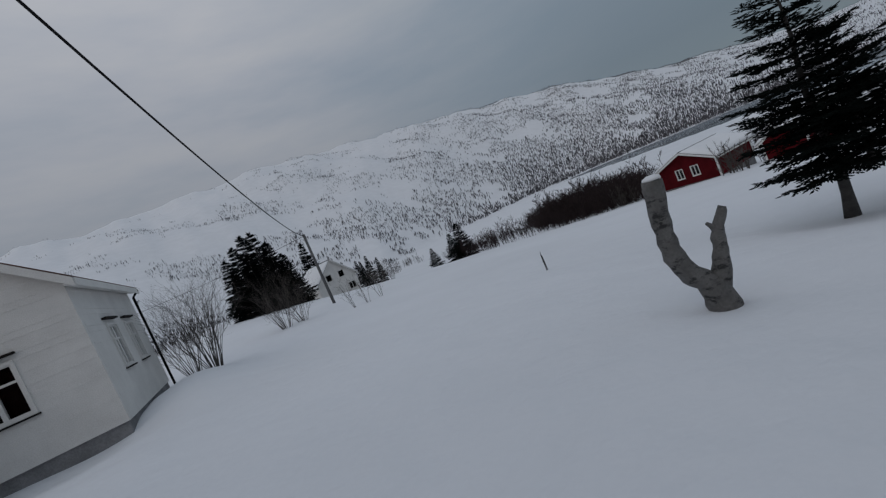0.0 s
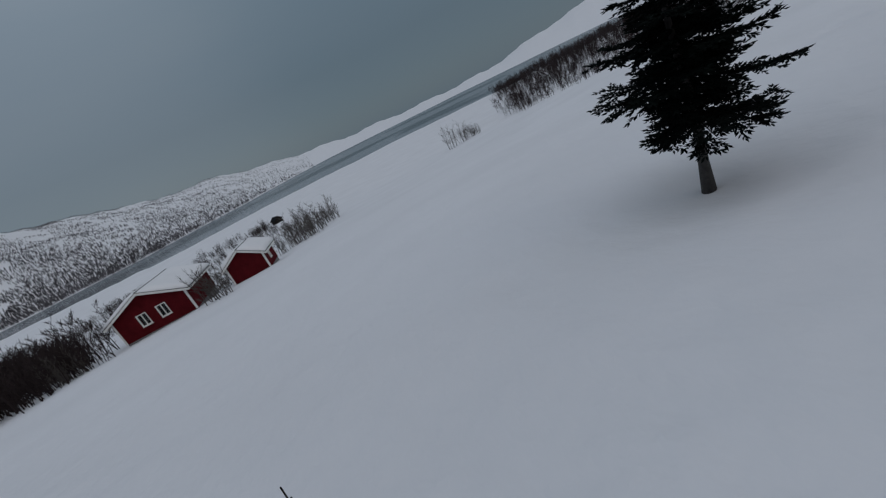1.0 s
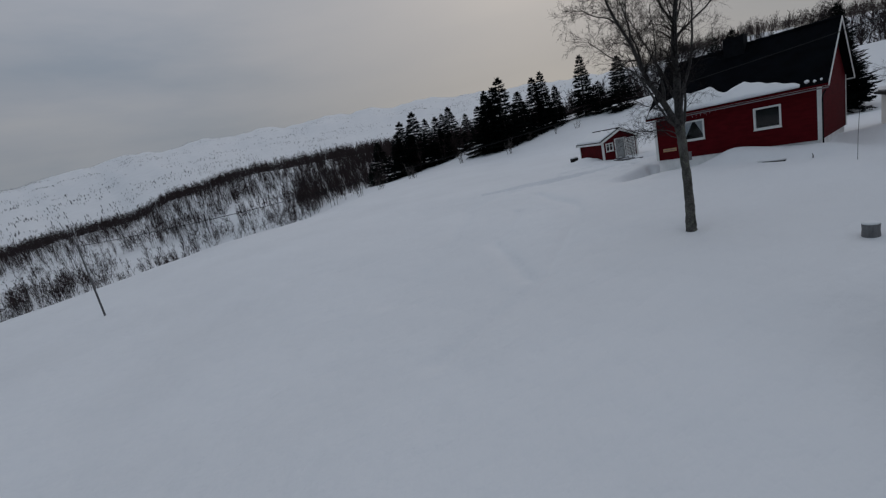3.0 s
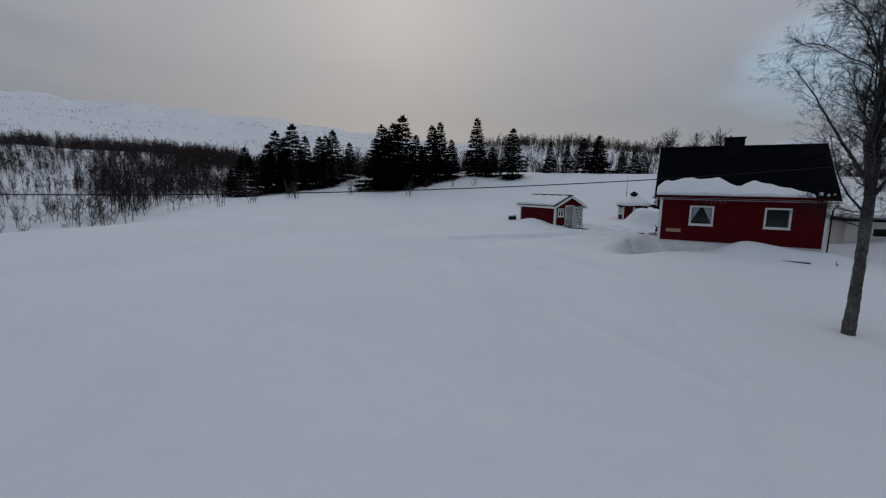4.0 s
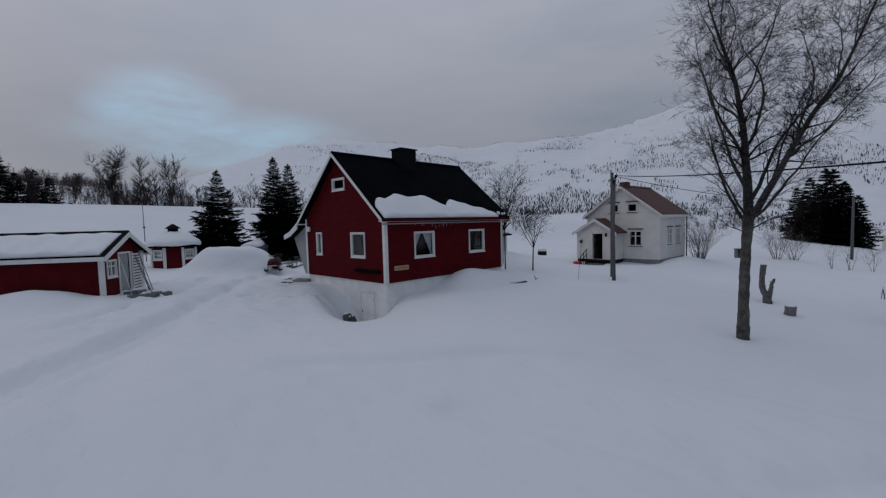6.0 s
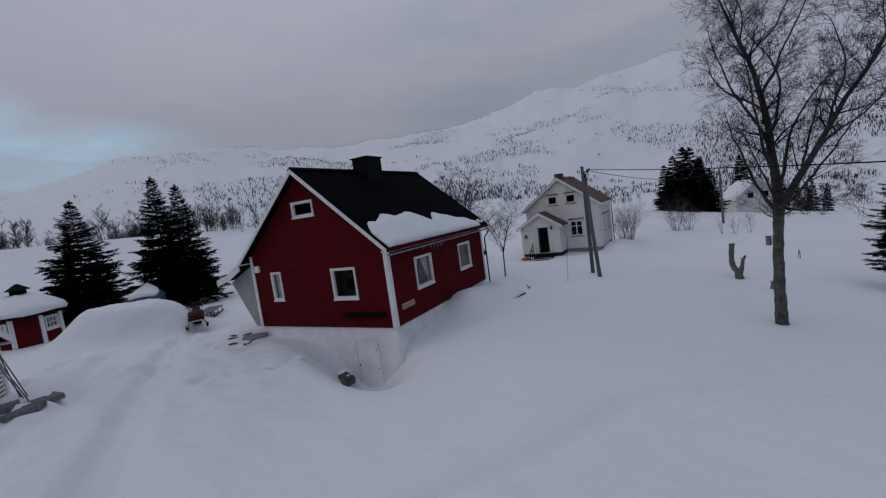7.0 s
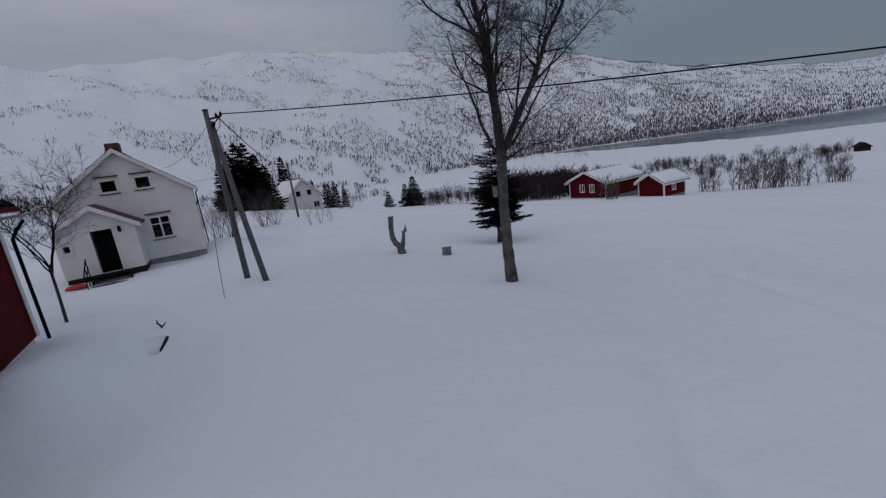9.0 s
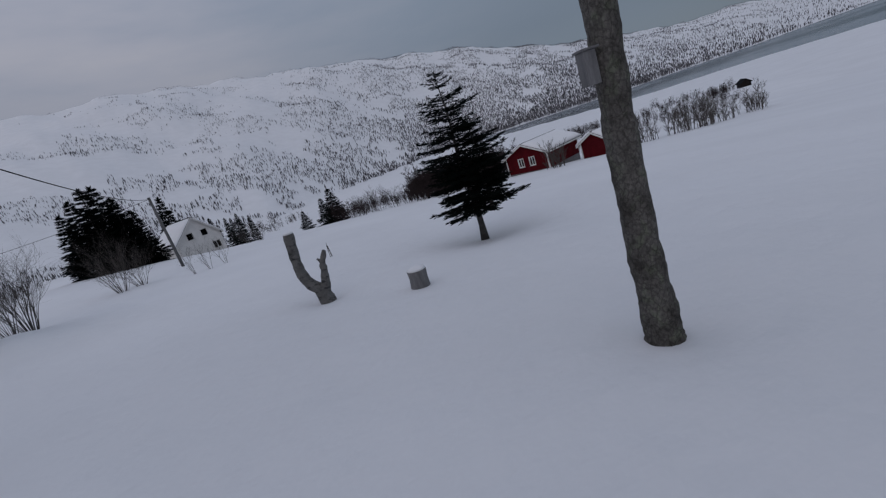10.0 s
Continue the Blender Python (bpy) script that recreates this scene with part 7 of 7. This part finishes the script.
scatter("thicket", "dark dense leafless thicket beside the red cottages", thickets, band(rng, 190, (36.5, 48), (57, 100), (8, 0), (0.6, 1.3), lambda x, y: math.hypot(x - 56, y - 37.5) > 7 and math.hypot(x - 57, y - 26) > 7), WOOD_FAR)
scatter("thicket", "sparse low leafless bushes on the field edge", thickets, band(rng, 75, (25, 37.5), (60, 112), (8, 0), (0.4, 0.85)), WOOD_FAR)
scatter("thicket", "dark leafless thicket on the flats before the fjord", thickets, band(rng, 300, (46, 76), (128, 205), (8, 0), (0.55, 0.9), lambda x, y: noise.noise(Vector((x / 15, y / 15, 2.0))) > -0.18), WOOD_FAR)
scatter("thicket", "leafless thicket across the far field", thickets, band(rng, 120, (-14, 24), (120, 250), (5, 0), (0.5, 0.95), clumpy), WOOD_FAR)
scatter("thicket", "leafless trees behind the low building", kinds, band(rng, 250, (286, 330), (66, 140), (8, -5), (0.45, 0.9), clumpy), WOOD_FAR)
def far_bush(x, y, label, seed, height, spread, group, stems=18, bushy=1.5):
    v, f = bare_kind(seed, height, stems, 7, spread, 9, 0.55 * min(1.0, height / 4 + 0.25), bushy)
    ob = new("bush", mesh_from("bush", v.tolist(), f, BUSH))
    ob.location = (x, y, gz(x, y))
    return tagged(ob, label, "bush", group)


for k, (x, y, s) in enumerate(((49.6, 31.1, 3.4), (50.2, 44.0, 3.2), (67.5, 28.3, 3.8), (64.0, 31.0, 2.6), (62.0, 33.5, 2.4), (73.0, 25.6, 4.6), (75.6, 24.3, 5.4), (78.0, 25.5, 5.2), (80.6, 24.0, 4.6), (83.1, 23.3, 4.0), (90.2, 20.9, 4.8), (93.7, 20.5, 3.6))):
    far_bush(x, y, "leafless willow thicket by the red cottages", 200 + k, s, 0.75 * s, "bushes by the cottages")
for k, (x, y, s) in enumerate(((126.5, -19.5, 7.0), (130.5, -24.0, 5.0), (135.0, -28.0, 4.0))):
    far_bush(x, y, "leafless bush out on the open snow slope", 220 + k, s, 0.9 * s, "bushes on the slope")
for k, (x, y, s) in enumerate(((-8.7, -49.1, 2.24), (-14.8, -49.2, 2.52), (-14.7, -47.6, 2.10), (-24.2, -45.3, 2.24), (-26.7, -35.6, 2.52), (-33.5, -36.7, 1.40), (-37.2, -29.4, 1.26), (-35.8, -32.5, 1.12), (-6.2, -52.3, 2.24), (-28.1, -44.6, 1.96))):
    far_bush(x, y, "small leafless bush in the snow below the spruces", 240 + k, s * 1.3, 0.4 * s, "bushes below the plantation", 4, 0.9)


for k, (x, y, hh) in enumerate(((-72.0, -38.9, 7.80), (-67.2, -32.9, 9.00), (-84.2, -27.3, 8.40), (-72.2, -19.9, 9.60), (-81.4, -14.1, 8.40), (-68.5, -9.0, 6.00), (-70.4, -4.4, 7.80), (-74.2, 1.1, 7.20), (-65.3, 2.3, 8.16), (-71.4, 5.0, 8.88), (-62.6, 5.0, 7.44), (-68.6, 8.0, 9.12), (-64.0, 8.5, 8.40), (-69.6, 12.7, 7.20), (-72.2, 19.0, 7.20), (-56.8, -37.9, 5.40), (-52.1, -38.2, 4.80))):
    v, f = bare_kind(300 + k, hh, 1 + k % 2, 12, 0.8, 42, 1.0, 1.2)
    ob = new("bare_birch", mesh_from("bare_birch", v.tolist(), f, WOOD_FAR))
    ob.location = (x, y, gz(x, y))
    tagged(ob, "tall bare birch standing on the snowy crest", "tree", "bare birches on the crest")


def slope_trees(count, az0, az1, seed, limit, reach, size=1.0, fade=26.0):
    """Thousands of small mountain birches in clumps on the far slopes, thinning out to both sides and upwards."""
    rng = np.random.default_rng(seed)
    xs, ys, fs, got = [], [], [], 0
    while got < count:
        n = 20000
        az = rng.uniform(az0, az1, n)
        f = rng.random(n) ** reach
        side = np.minimum(az1 - az, az - az0) / fade
        aw = np.where(az % 360 > 340, az % 360 - 360, az % 360)
        r0 = np.interp(aw, [q for q, _ in FOOT], [v for _, v in FOOT])
        r1 = np.interp(aw, [q for q, _ in CREST], [v for _, v in CREST])
        r = r0 + (r1 - r0) * f * 0.9
        x, y = CX + r * np.sin(np.radians(az)), CY + r * np.cos(np.radians(az))
        ok = (r0 < 1200) & (rng.random(n) < side)
        low = limit + np.where(az < 4, 0.04, np.where(az > 100, 0.0, -0.12 - 0.12 * np.clip((az - 4) / 30, 0, 1))) + 0.62 * f
        for i in np.nonzero(ok)[0]:
            u, v = x[i], y[i]
            if noise.noise(Vector((u / 75, v / 75, 0))) + 0.7 * noise.noise(Vector((u / 24, v / 24, 3))) + 0.4 * noise.noise(Vector((u / 9, v / 9, 5))) > low[i]:
                xs.append(u)
                ys.append(v)
                fs.append(f[i])
                got += 1
    xs, ys, fs = np.array(xs), np.array(ys), np.array(fs)
    n = len(xs)
    zs = land_z(xs, ys)
    h = size * rng.uniform(1.1, 3.4, n) * (1.15 - 0.4 * fs) * np.where(np.degrees(np.arctan2(xs - CX, ys - CY)) < 4, 0.75, 1.0)
    w = h * rng.uniform(0.05, 0.16, n)
    t = rng.uniform(0, 6.28, n)
    c, s = w * np.cos(t), w * np.sin(t)
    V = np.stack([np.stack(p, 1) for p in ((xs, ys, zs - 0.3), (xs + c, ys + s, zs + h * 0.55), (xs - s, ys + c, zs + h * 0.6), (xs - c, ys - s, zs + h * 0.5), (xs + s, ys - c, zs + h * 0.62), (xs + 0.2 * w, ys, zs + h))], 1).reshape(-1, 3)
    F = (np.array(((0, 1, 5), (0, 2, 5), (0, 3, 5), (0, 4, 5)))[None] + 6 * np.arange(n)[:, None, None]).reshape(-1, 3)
    ob = new("hazed_slope_birches", mesh_from("hazed_slope_birches", V.tolist(), F.tolist(), SLOPE_TREE_HAZED))
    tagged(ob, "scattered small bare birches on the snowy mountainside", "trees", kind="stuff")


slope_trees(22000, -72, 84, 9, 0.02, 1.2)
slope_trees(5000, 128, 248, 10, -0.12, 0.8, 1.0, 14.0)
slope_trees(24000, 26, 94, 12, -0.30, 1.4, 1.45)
